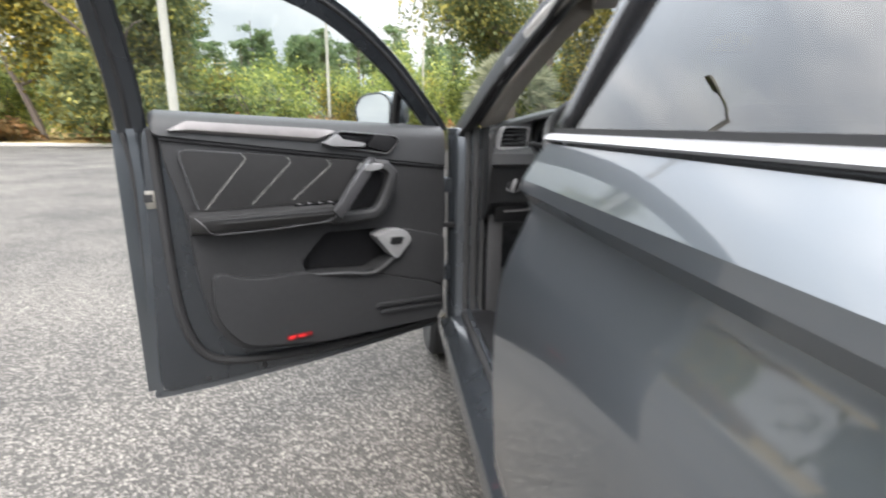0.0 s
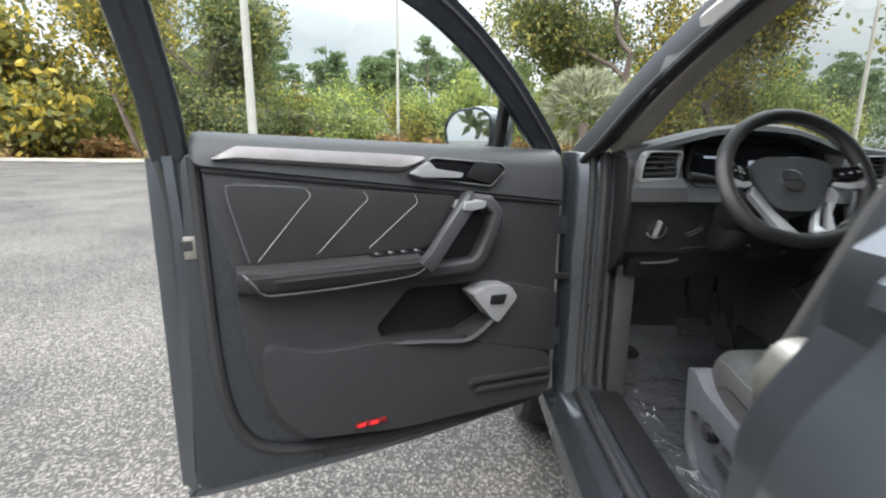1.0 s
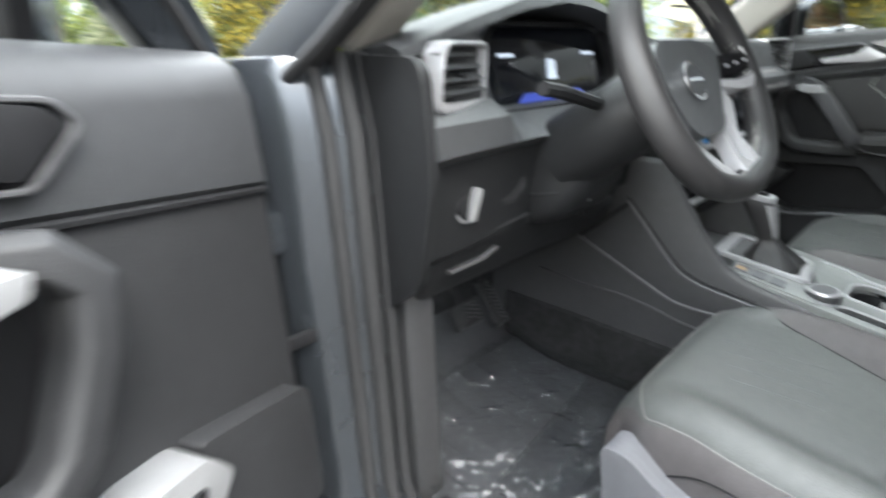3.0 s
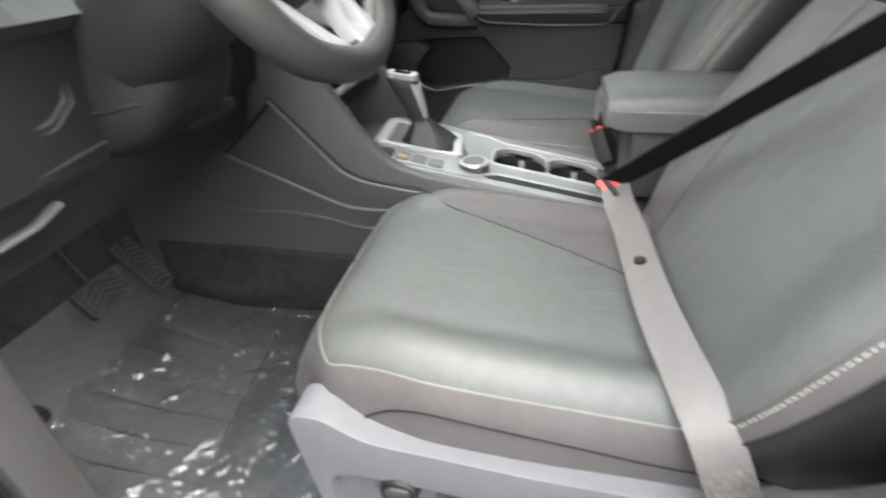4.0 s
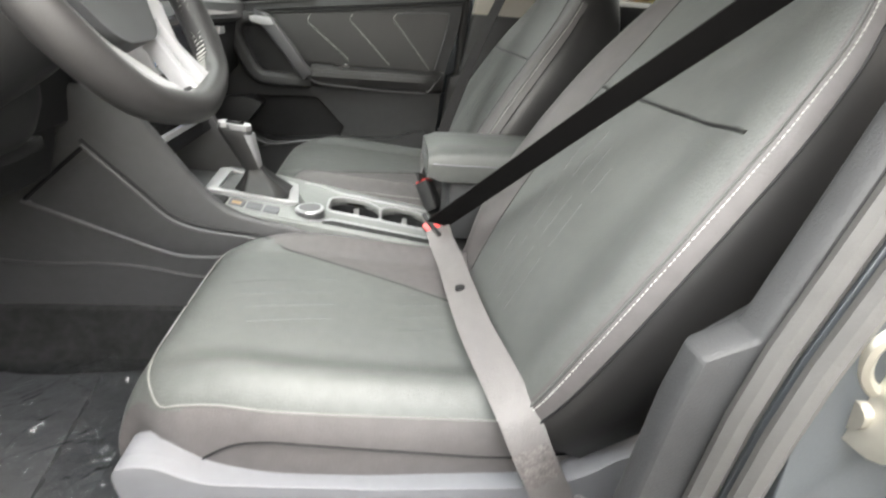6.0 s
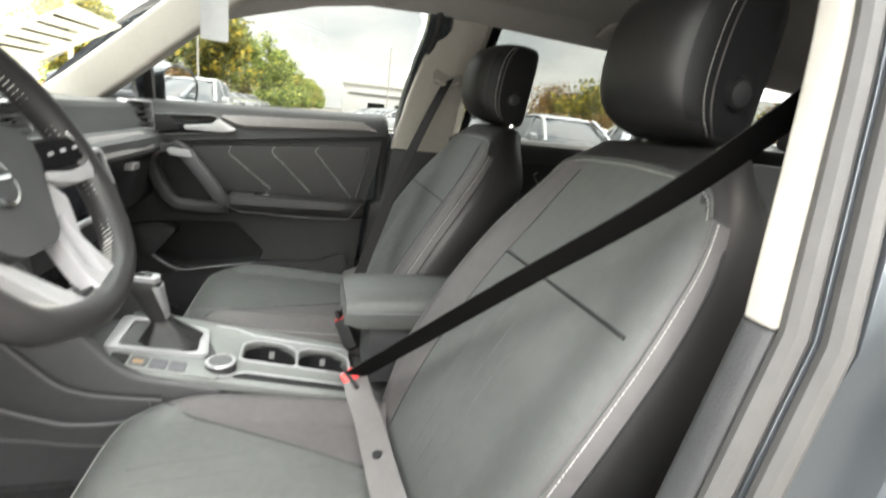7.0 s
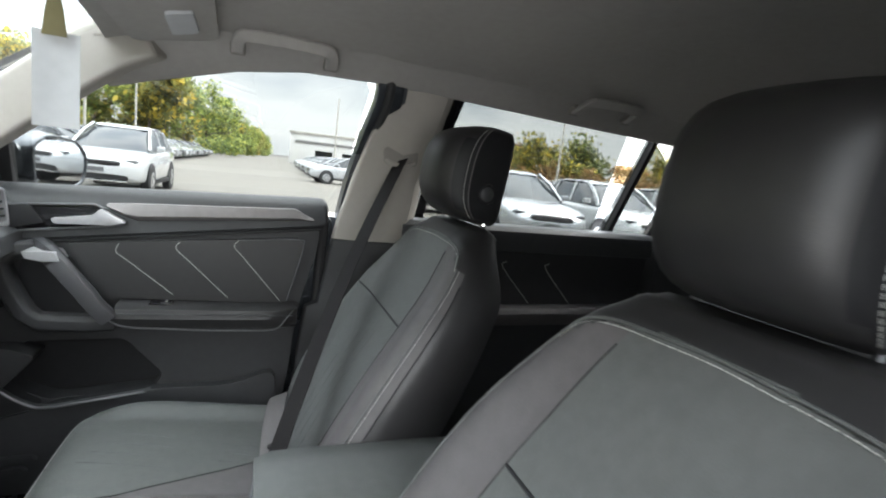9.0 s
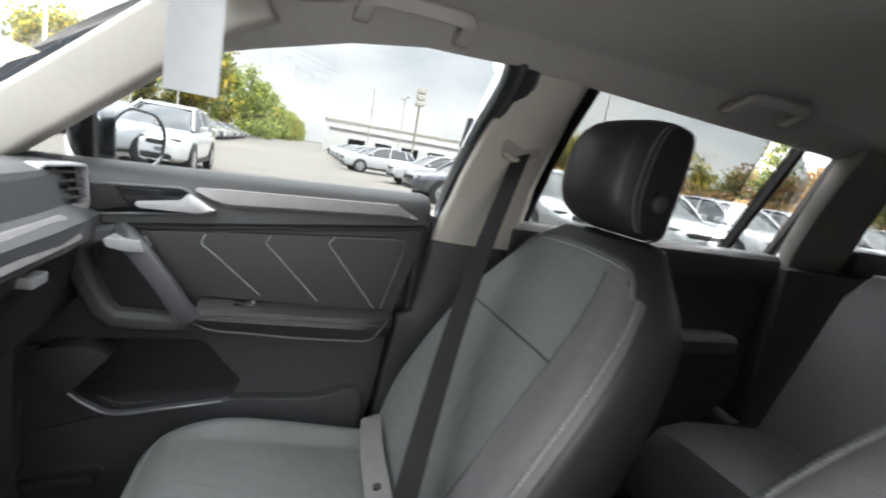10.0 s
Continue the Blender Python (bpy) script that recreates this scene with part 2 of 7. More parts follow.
# ---- mesh helpers ----
def part(name, bm, mat, parent=None, label="", bevel=0.0, seg=2, sharp=35):
    """Links a bmesh as one mesh object under its thing."""
    bmesh.ops.remove_doubles(bm, verts=bm.verts, dist=1e-5)
    bmesh.ops.recalc_face_normals(bm, faces=bm.faces)
    if bevel:
        edges = [e for e in bm.edges if len(e.link_faces) == 2 and e.calc_face_angle(0) > radians(28)]
        bmesh.ops.bevel(bm, geom=edges, offset=bevel, segments=seg, profile=0.6, affect="EDGES", clamp_overlap=True)
    me = bpy.data.meshes.new(name)
    bm.to_mesh(me)
    bm.free()
    me.materials.append(mat)
    me.polygons.foreach_set("use_smooth", [True] * len(me.polygons))
    me.set_sharp_from_angle(angle=radians(sharp))
    ob = new(name, me)
    if parent:
        ob.parent = parent
    if label:
        ob["label"] = label
    return ob


def plain(name, verts, faces, mat, parent=None, label="", smooth=False):
    me = bpy.data.meshes.new(name)
    me.from_pydata([tuple(v) for v in verts], [], faces)
    me.materials.append(mat)
    if smooth:
        me.polygons.foreach_set("use_smooth", [True] * len(me.polygons))
    ob = new(name, me)
    if parent:
        ob.parent = parent
    if label:
        ob["label"] = label
    return ob


def thing(name, label, category, at=(0, 0, 0), group="", kind=""):
    ob = new(name)
    ob.empty_display_size = 0.1
    ob.location = at
    return tagged(ob, label, category, group, kind)


def B():
    return bmesh.new()


def box(bm, x0, x1, y0, y1, z0, z1, m=None):
    vs = [bm.verts.new((x, y, z)) for x in (x0, x1) for y in (y0, y1) for z in (z0, z1)]
    for f in ((0, 1, 3, 2), (4, 6, 7, 5), (0, 4, 5, 1), (2, 3, 7, 6), (0, 2, 6, 4), (1, 5, 7, 3)):
        bm.faces.new([vs[i] for i in f])
    if m:
        bmesh.ops.transform(bm, matrix=m, verts=vs)
    return bm


def loft(bm, rings, caps=True, closed=True):
    """Skins rings of equally many points."""
    rows = [[bm.verts.new(p) for p in ring] for ring in rings]
    n = len(rows[0])
    for a, b in zip(rows, rows[1:]):
        for i in range(n if closed else n - 1):
            j = (i + 1) % n
            bm.faces.new((a[i], a[j], b[j], b[i]))
    if caps and closed:
        bm.faces.new(rows[0][::-1])
        bm.faces.new(rows[-1])
    return bm


def smooth_line(pts, per=6):
    """A Catmull-Rom line through the points."""
    p = [Vector(q) for q in pts]
    p = [p[0] * 2 - p[1]] + p + [p[-1] * 2 - p[-2]]
    out = []
    for i in range(1, len(p) - 2):
        a, b, c, d = p[i - 1:i + 3]
        for k in range(per):
            t = k / per
            out.append(0.5 * (2 * b + (c - a) * t + (2 * a - 5 * b + 4 * c - d) * t * t + (3 * b - a - 3 * c + d) * t ** 3))
    return out + [p[-2]]


def sweep(bm, pts, section, up=(0, 0, 1), caps=True, scale=None):
    """Sweeps a closed section of (side, up) pairs along a line."""
    p = [Vector(q) for q in pts]
    rings = []
    for i, q in enumerate(p):
        d = (p[min(i + 1, len(p) - 1)] - p[max(i - 1, 0)]).normalized()
        side = d.cross(Vector(up))
        side = side.normalized() if side.length > 1e-6 else d.orthogonal().normalized()
        v = side.cross(d)
        k = scale[i] if scale else 1
        rings.append([q + side * a * k + v * b * k for a, b in section])
    return loft(bm, rings, caps)


def ring_section(r, n=8, flat=1.0):
    return [(r * math.cos(2 * math.pi * i / n), r * flat * math.sin(2 * math.pi * i / n)) for i in range(n)]


def tube(bm, pts, r, n=8, up=(0, 0, 1)):
    return sweep(bm, pts, ring_section(r, n), up)


def strip_section(w, t):
    return [(-w / 2, -t / 2), (w / 2, -t / 2), (w / 2, t / 2), (-w / 2, t / 2)]


def plate(bm, outer, holes, fn, w0, w1):
    """A flat plate with holes: outlines of (a, b), thick from w0 to w1 by fn(a, w, b)."""
    loops = [outer] + list(holes)
    for w in (w0, w1):
        edges = []
        for loop in loops:
            vs = [bm.verts.new(fn(a, w, b)) for a, b in loop]
            edges += [bm.edges.new((vs[i], vs[(i + 1) % len(vs)])) for i in range(len(vs))]
        bmesh.ops.triangle_fill(bm, use_beauty=True, use_dissolve=False, edges=edges)
    for loop in loops:
        n = len(loop)
        for i in range(n):
            (a, b), (c, d) = loop[i], loop[(i + 1) % n]
            bm.faces.new([bm.verts.new(q) for q in (fn(a, w0, b), fn(c, w0, d), fn(c, w1, d), fn(a, w1, b))])
    bmesh.ops.remove_doubles(bm, verts=bm.verts, dist=1e-5)
    return bm


def rounded(pts, r=0.02, n=4):
    """Rounds the corners of an outline of (a, b)."""
    out = []
    m = len(pts)
    for i in range(m):
        p, a, b = Vector(pts[i]), Vector(pts[i - 1]), Vector(pts[(i + 1) % m])
        da, db = a - p, b - p
        k = min(r, da.length * 0.45, db.length * 0.45)
        s, e = p + da.normalized() * k, p + db.normalized() * k
        for j in range(n + 1):
            t = j / n
            out.append(tuple(s * (1 - t) ** 2 + p * 2 * t * (1 - t) + e * t * t))
    return out


def disc(bm, c, normal, r, depth, n=24, r2=None):
    """A short round peg from c along the normal."""
    d = Vector(normal).normalized()
    a = d.orthogonal().normalized()
    b = d.cross(a)
    c = Vector(c)
    rings = [[c + d * h + (a * math.cos(2 * math.pi * i / n) + b * math.sin(2 * math.pi * i / n)) * q for i in range(n)]
             for h, q in ((0, r), (depth, r2 or r))]
    return loft(bm, rings)


# ---- the car: one thing, its doors, seats and fittings are parts ----
suv = thing("suv", "dark grey metallic compact suv with its driver door wide open", "car")
HX, HY = 0.86, 1.03


def lerp(table, t):
    """Reads a value from a table of (position, value) pairs."""
    for (a, p), (b, q) in zip(table, table[1:]):
        if t <= b:
            k = max(0.0, (t - a) / (b - a))
            k = k * k * (3 - 2 * k)
            return p + (q - p) * k
    return table[-1][1]


def linear(table, t):
    for (a, p), (b, q) in zip(table, table[1:]):
        if t <= b:
            return p + (q - p) * max(0.0, (t - a) / (b - a))
    return table[-1][1]


# body side: half width by height
SIDE = [(0.28, 0.80), (0.36, 0.862), (0.50, 0.892), (0.70, 0.905), (0.82, 0.908), (0.90, 0.906), (0.94, 0.902), (0.98, 0.893), (1.03, 0.875), (1.06, 0.865), (1.078, 0.861), (1.106, 0.890), (1.125, 0.888), (1.185, 0.857)]
SIDE_Z = [0.36, 0.50, 0.60, 0.70, 0.76, 0.82, 0.86, 0.90, 0.92, 0.94, 0.96, 0.98, 1.005, 1.03, 1.045, 1.06, 1.070, 1.078, 1.092, 1.106, 1.115, 1.125, 1.15, 1.185]


def side_x(z):
    return linear(SIDE, z)


def glass_x(z):
    """Half width of the greenhouse by height."""
    return linear([(1.18, 0.845), (1.40, 0.745), (1.58, 0.635), (1.66, 0.50)], z)


EDGE = [(0.3, 0.0), (0.70, -0.004), (0.85, -0.022), (1.0, -0.055), (1.1, -0.09), (1.19, -0.115)]


def body_strip(y0, y1, zs, s, depth=0.03, ny=8, edge=False):
    """An outer skin between two places along the car."""
    bm = B()
    rows = []
    for i in range(ny + 1):
        k = i / ny
        end = [y1 + (linear(EDGE, z) if edge else 0.0) for z in zs]
        rows.append([(s * side_x(z), y0 + (e - y0) * k, z) for z, e in zip(zs, end)] + [(s * (side_x(z) - depth), y0 + (e - y0) * k, z) for z, e in reversed(list(zip(zs, end)))])
    return loft(bm, rows)


def arc(n, a0, a1):
    return [radians(a0 + (a1 - a0) * i / n) for i in range(n + 1)]


# -- front door, built closed; u runs back from the hinge, w inwards, z up
def front_door(s):
    def D(u, w, z):
        return (s * (HX - w), HY - u, z)

    def sheet(outer, holes, w0, w1):
        return plate(B(), outer, holes, D, w0, w1)

    shell_out = rounded([(-0.10, 0.40), (0.45, 0.372), (0.935, 0.378), (0.925, 0.63), (0.908, 1.00), (0.90, 1.20), (-0.11, 1.19)], 0.04)
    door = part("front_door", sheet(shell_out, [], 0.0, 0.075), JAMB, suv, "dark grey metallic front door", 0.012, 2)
    # outer skin
    bm = B()
    zs = SIDE_Z
    rows = []
    for i in range(9):
        u = -0.13 + 1.10 * i / 8
        rows.append([(s * side_x(z), HY - u, z) for z in zs] + [(s * (HX - 0.004), HY - u, z) for z in reversed(zs)])
    loft(bm, rows)
    part("outer_panel", bm, PAINT, door)
    # window frame: swept along the opening
    line = [(0.925, 1.19), (0.935, 1.30), (0.955, 1.42), (0.975, 1.535), (0.955, 1.595), (0.87, 1.615), (0.72, 1.615), (0.56, 1.592), (0.42, 1.553), (0.28, 1.49), (0.14, 1.405), (0.02, 1.31), (-0.09, 1.215), (-0.11, 1.19)]

    def frame_w(z):
        return HX - glass_x(min(z, 1.565))

    um = 0.135 if s > 0 else 0.078

    back = 0.020 if s > 0 else 0.0
    pts = smooth_line([D(u + (back if u > 0.8 else 0.0), frame_w(z) + 0.012, z) for u, z in line], 5)
    bm = B()
    fh = 0.030 if s < 0 else 0.022
    sweep(bm, pts, [(-0.036, -fh), (0.030, -fh), (0.036, 0.0), (0.030, fh), (-0.036, fh)], up=(s, 0, 0.4))
    part("window_frame", bm, JAMB, door, "grey painted window frame", 0.004, 1)
    bm = B()
    sweep(bm, [Vector(p) + Vector((-s * 0.022, 0, 0)) for p in pts], ring_section(0.013, 8), up=(s, 0, 0.4))
    part("weather_seal", bm, RUBBER, door)
    bm = B()
    sweep(bm, [Vector(p) + Vector((-s * 0.012, 0, 0)) for p in pts], [(-0.044, -0.010), (-0.030, -0.010), (-0.030, 0.012), (-0.044, 0.012)], up=(s, 0, 0.4))
    part("frame_step", bm, PILLAR_OUT, door, "dark inner frame step")
    # pane
    inner = [(0.915, 1.20), (0.935, 1.42), (0.95, 1.54), (0.92, 1.595), (0.72, 1.60), (0.56, 1.577), (0.42, 1.538), (0.28, 1.476), (0.15, 1.395), (0.10, 1.36), (0.10, 1.20)]
    bm = B()
    f = [bm.verts.new(D(u, frame_w(z), z)) for u, z in inner]
    bm.faces.new(f)
    bmesh.ops.triangulate(bm, faces=bm.faces)
    pane = part("window_pane", bm, GLASS_SIDE if s < 0 else GLASS_PASS, door, "side window glass, passenger pane tinted to dim the outdoors")
    pane.visible_shadow = False
    # quarter mullion and small pane
    bm = B()
    sweep(bm, [D(um, frame_w(1.19) + 0.012, 1.19), D(um + 0.007, frame_w(1.33) + 0.012, 1.36 + um * 0.3)], strip_section(0.024, 0.03), up=(s, 0, 0))
    part("mullion", bm, BLACK, door, "black quarter window post", 0.003)
    bm = B()
    f = [bm.verts.new(D(u, frame_w(z), z)) for u, z in ((0.09, 1.20), (0.095, 1.35), (-0.06, 1.24), (-0.06, 1.20))]
    bm.faces.new(f)
    pane = part("quarter_pane", bm, GLASS_SIDE if s < 0 else GLASS_PASS, door, "small triangular quarter window")
    pane.visible_shadow = False
    # trim panel with the map pocket cut through
    outer = rounded([(-0.085, 1.155), (0.862, 1.175), (0.856, 1.10), (0.815, 0.94), (0.80, 0.74), (0.772, 0.58), (0.705, 0.492), (0.43, 0.452), (-0.08, 0.445)], 0.05, 5)
    hole = rounded([(0.490, 0.756), (0.400, 0.852), (0.195, 0.845), (0.150, 0.735), (0.245, 0.695), (0.468, 0.716)], 0.014)
    part("trim_panel", sheet(outer, [hole], 0.075, 0.135), TRIM, door, "dark grained plastic door trim", 0.012, 3)
    # black sheet behind the hole paints the pocket's inner shade
    part("map_pocket", sheet([(0.10, 0.66), (0.54, 0.66), (0.54, 0.88), (0.10, 0.88)], [], 0.076, 0.080), BLACK, door, "black sheet for the dark inside of the map pocket")
    # sill capping, tapering forward
    bm = B()
    secs = []
    for i in range(16):
        u = -0.085 + 0.945 * min(i, 12) / 12 + (0, 0.010, 0.017, 0.021)[max(0, i - 12)]
        end = (1, 0.90, 0.70, 0.42)[max(0, i - 12)]
        top = linear([(-0.085, 1.205), (0.866, 1.243)], u)
        low = linear([(-0.085, 1.055), (0.866, 1.168)], u)
        prof = [(0.055, top - 0.02), (0.062, top), (0.095, top), (0.122, top - 0.018), (0.135, top - 0.05), (0.140, low + 0.006), (0.134, low), (0.10, low)]
        mid = (top + low) / 2
        secs.append([D(u, 0.08 + (w - 0.08) * (0.5 + 0.5 * end), mid + (z - mid) * end) for w, z in prof])
    loft(bm, secs)
    part("sill_capping", bm, SOFT, door, "soft dark upper door capping", 0.0, 2)
    # black bead in place of the shadow below the capping
    bm = B()
    sweep(bm, [D(u, 0.137, linear([(-0.085, 1.051), (0.866, 1.164)], u)) for u in (0.862, 0.6, 0.3, 0.0, -0.085)], ring_section(0.0045, 6), up=(s, 0, 0))
    part("capping_groove", bm, BLACK, door, "black bead drawn as the shadow gap under the capping")
    # metallic trim spear: a broad upper facet and a narrow lower one
    bm = B()
    secs = []
    for u in (0.840, 0.822, 0.790, 0.70, 0.577, 0.48, 0.425, 0.395, 0.362):
        top = linear([(0.36, 1.189), (0.42, 1.194), (0.790, 1.213), (0.840, 1.188)], u)
        low = linear([(0.36, 1.184), (0.412, 1.152), (0.577, 1.165), (0.790, 1.181), (0.840, 1.186)], u)
        fold = low + 0.28 * (top - low)
        secs.append([D(u, w, z) for w, z in ((0.130, top), (0.148, top), (0.1545, fold), (0.142, low), (0.130, low))])
    loft(bm, secs)
    part("trim_spear", bm, DECOR, door, "brushed grey metallic trim strip", 0.001)
    # release handle in its six-sided bowl
    bowl = rounded([(0.405, 1.146), (0.340, 1.186), (0.135, 1.170), (0.118, 1.152), (0.165, 1.110), (0.38, 1.138)], 0.01)
    part("handle_bowl", sheet(bowl, [], 0.132, 0.1445), GLOSSBLACK, door, "black six-sided handle bowl", 0.002)
    bm = B()
    path = [D(u, 0.148, z) for u, z in bowl] + [D(bowl[0][0], 0.148, bowl[0][1])]
    tube(bm, path, 0.0028, 6, up=(s, 0, 0))
    part("handle_surround", bm, PULL, door, "satin grey surround")
    lever = rounded([(0.405, 1.149), (0.352, 1.178), (0.335, 1.160), (0.255, 1.148), (0.262, 1.136), (0.37, 1.139)], 0.006)
    part("release_handle", sheet(lever, [], 0.146, 0.162), SATIN, door, "satin silver release handle", 0.005, 2)
    part("memory_panel", sheet(rounded([(0.242, 1.136), (0.212, 1.176), (0.145, 1.166), (0.128, 1.152), (0.168, 1.117)], 0.008), [], 0.1455, 0.152), BLACK, door, "", 0.002)
    # quilted insert with three chevron seams
    insert = rounded([(0.822, 1.118), (0.803, 1.136), (0.275, 1.090), (0.345, 0.960), (0.785, 0.955)], 0.02)
    part("quilted_insert", sheet(insert, [], 0.12, 0.152), LEATHER_DOOR, door, "dark leatherette door insert", 0.008, 3)
    for a, b, c in (((0.655, 1.121), (0.645, 1.103), (0.765, 0.962)), ((0.519, 1.108), (0.511, 1.090), (0.635, 0.967)), ((0.388, 1.096), (0.383, 1.075), (0.508, 0.972))):
        bm = B()
        mid = ((b[0] * 0.8 + c[0] * 0.2), (b[1] * 0.8 + c[1] * 0.2))
        tube(bm, smooth_line([D(p[0], 0.1525, p[1]) for p in (a, b, mid, c)], 5), 0.0008, 6, up=(s, 0, 0))
        part("chevron_seam", bm, STITCH, door, "light grey decorative seam")
    bm = B()
    tube(bm, smooth_line([D(p[0], 0.152, p[1]) for p in ((0.655, 1.121), (0.80, 1.132), (0.818, 1.116), (0.80, 1.03), (0.783, 0.962))], 5), 0.0012, 6, up=(s, 0, 0))
    part("insert_seam", bm, SEAT_PLASTIC, door)
    # armrest
    bm = B()
    secs = []
    for i in range(15):
        u = 0.812 - 0.42 * i / 14
        k = min(1.0, i / 2.0 + 0.2)
        top = linear([(0.39, 0.955), (0.812, 0.955)], u)
        secs.append([D(u, w, z) for w, z in ((0.11, top), (0.15 + 0.035 * k, top), (0.165 + 0.04 * k, top - 0.008), (0.168 + 0.042 * k, top - 0.03), (0.160 + 0.035 * k, top - 0.055), (0.14 + 0.02 * k, top - 0.067), (0.11, top - 0.072))])
    loft(bm, secs)
    part("armrest", bm, LEATHER_DOOR, door, "padded dark armrest", 0.0, 2, 40)
    bm = B()
    tube(bm, [D(0.80 - 0.41 * i / 10, 0.2115, 0.938) for i in range(11)], 0.0016, 6, up=(s, 0, 0))
    part("armrest_seam", bm, TRIM, door)
    bm = B()
    sweep(bm, smooth_line([D(u, w, z) for u, w, z in ((0.800, 0.180, 0.944), (0.782, 0.196, 0.924), (0.758, 0.196, 0.896), (0.70, 0.198, 0.893), (0.603, 0.198, 0.893), (0.50, 0.198, 0.897), (0.42, 0.200, 0.902), (0.388, 0.208, 0.918), (0.366, 0.216, 0.945))], 5), ring_section(0.0022, 6), up=(s, 0, 0))
    part("armrest_piping", bm, PULL, door, "satin grey piping under the armrest")
    # pull handle: a flat strut with silver edge, cap and angular inner guard
    bm = B()
    pts = [D(u, w, z) for u, w, z in ((0.228, 0.150, 1.082), (0.262, 0.200, 1.074), (0.285, 0.214, 1.055), (0.335, 0.217, 0.992), (0.362, 0.215, 0.951), (0.384, 0.208, 0.924))]
    sweep(bm, pts, [(-0.016, -0.022), (0.016, -0.022), (0.021, -0.004), (0.017, 0.012), (-0.017, 0.012), (-0.021, -0.004)], up=(s * -1, 0, 0))
    part("pull_handle", bm, PULL_DARK, door, "satin dark grey pull handle", 0.003)
    part("pull_cap", sheet(rounded([(0.294, 1.062), (0.282, 1.082), (0.224, 1.082), (0.230, 1.066), (0.264, 1.060)], 0.004), [], 0.168, 0.2275), PULL_TRIM, door, "satin grey cap", 0.003)
    bm = B()
    pts = [D(u, w, z) for u, w, z in ((0.240, 0.150, 1.078), (0.190, 0.182, 1.072), (0.168, 0.188, 1.045), (0.178, 0.190, 1.000), (0.212, 0.190, 0.930), (0.240, 0.190, 0.908), (0.330, 0.180, 0.902), (0.385, 0.165, 0.900))]
    sweep(bm, pts, [(-0.020, -0.03), (0.020, -0.03), (0.020, 0.000), (0.013, 0.010), (-0.010, 0.010), (-0.020, 0.000)], up=(s * -1, 0, 0))
    part("pull_guard", bm, TRIM, door, "dark inner guard of the pull handle", 0.003)
    # flat black plate painted as the shade behind the pull handle
    part("pull_recess_shade", sheet(rounded([(0.30, 1.06), (0.20, 1.06), (0.19, 1.0), (0.225, 0.925), (0.35, 0.915)], 0.02), [], 0.130, 0.1545), BLACK, door, "", 0.003)
    # window switches in a flush strip
    u1 = 0.365 if s < 0 else 0.46
    bm = B()
    loft(bm, [[D(u, w, z) for w, z in ((0.158, 0.950), (0.158, 0.957), (0.186, 0.957), (0.186, 0.950))] for u in (0.512, (0.512 + u1) / 2, u1)])
    part("switch_strip", bm, GLOSSBLACK, door, "black window switch strip", 0.001)
    for i in range(4 if s < 0 else 1):
        bm = box(B(), -0.012, 0.012, -0.009, 0.009, -0.004, 0.003, Matrix.Translation(D(0.494 - 0.034 * i, 0.172, 0.9575)))
        switch = part("window_switch", bm, BLACK, door, "", 0.002)
        bm = box(B(), -0.008, 0.008, -0.003, 0.003, 0.0, 0.0015, Matrix.Translation(D(0.498 - 0.034 * i, 0.174, 0.9605)))
        part("switch_mark", bm, PULL_TRIM, switch)
    # lower bulge and pocket lip
    bulge = rounded([(0.770, 0.775), (0.655, 0.728), (0.485, 0.728), (0.245, 0.690), (-0.06, 0.60), (-0.06, 0.46), (0.43, 0.470), (0.69, 0.510), (0.768, 0.62)], 0.05)
    part("lower_panel", sheet(bulge, [], 0.13, 0.166), TRIM, door, "grained lower door panel", 0.026, 4)
    bm = B()
    lip = [D(u, w, z) for u, w, z in ((0.470, 0.166, 0.722), (0.44, 0.172, 0.717), (0.35, 0.186, 0.709), (0.25, 0.186, 0.694), (0.195, 0.186, 0.715), (0.150, 0.186, 0.752))]
    sweep(bm, smooth_line(lip, 5), [(-0.003, -0.020), (0.004, -0.020), (0.004, -0.004), (-0.002, -0.002)], up=(s * -1, 0, 0))
    part("pocket_lip", bm, PULL, door, "grey pocket lip", 0.003)
    plaque = rounded([(0.236, 0.826), (0.180, 0.846), (0.115, 0.838), (0.090, 0.802), (0.150, 0.735), (0.168, 0.745)], 0.012)
    part("switch_plaque", sheet(plaque, [], 0.12, 0.188), PULL_TRIM if s < 0 else TRIM, door, "grey plaque with tailgate switch" if s < 0 else "grained pocket end", 0.004)
    if s < 0:
        part("tailgate_switch", sheet(rounded([(0.178, 0.818), (0.128, 0.816), (0.138, 0.790), (0.182, 0.792)], 0.006), [], 0.186, 0.193), BLACK, door, "", 0.002)
    wedge = rounded([(0.11, 0.838), (-0.07, 0.79), (-0.07, 0.60), (0.24, 0.69), (0.155, 0.74), (0.09, 0.80)], 0.02)
    part("speaker_shoulder", sheet(wedge, [], 0.12, 0.165), TRIM, door, "", 0.015, 3)
    for k in range(2):
        part("trim_rib", sheet(rounded([(0.235 - 0.02 * k, 0.560 - 0.028 * k), (0.22 - 0.02 * k, 0.572 - 0.028 * k), (-0.05, 0.556 - 0.03 * k), (-0.05, 0.545 - 0.03 * k)], 0.004), [], 0.168, 0.179), TRIM, door, "", 0.003)
    refl = part("door_reflector", sheet(rounded([(0.562, 0.506), (0.560, 0.520), (0.476, 0.520), (0.476, 0.508)], 0.005), [], 0.168, 0.1725), REFLECTOR, door, "dark red safety reflector", 0.001)
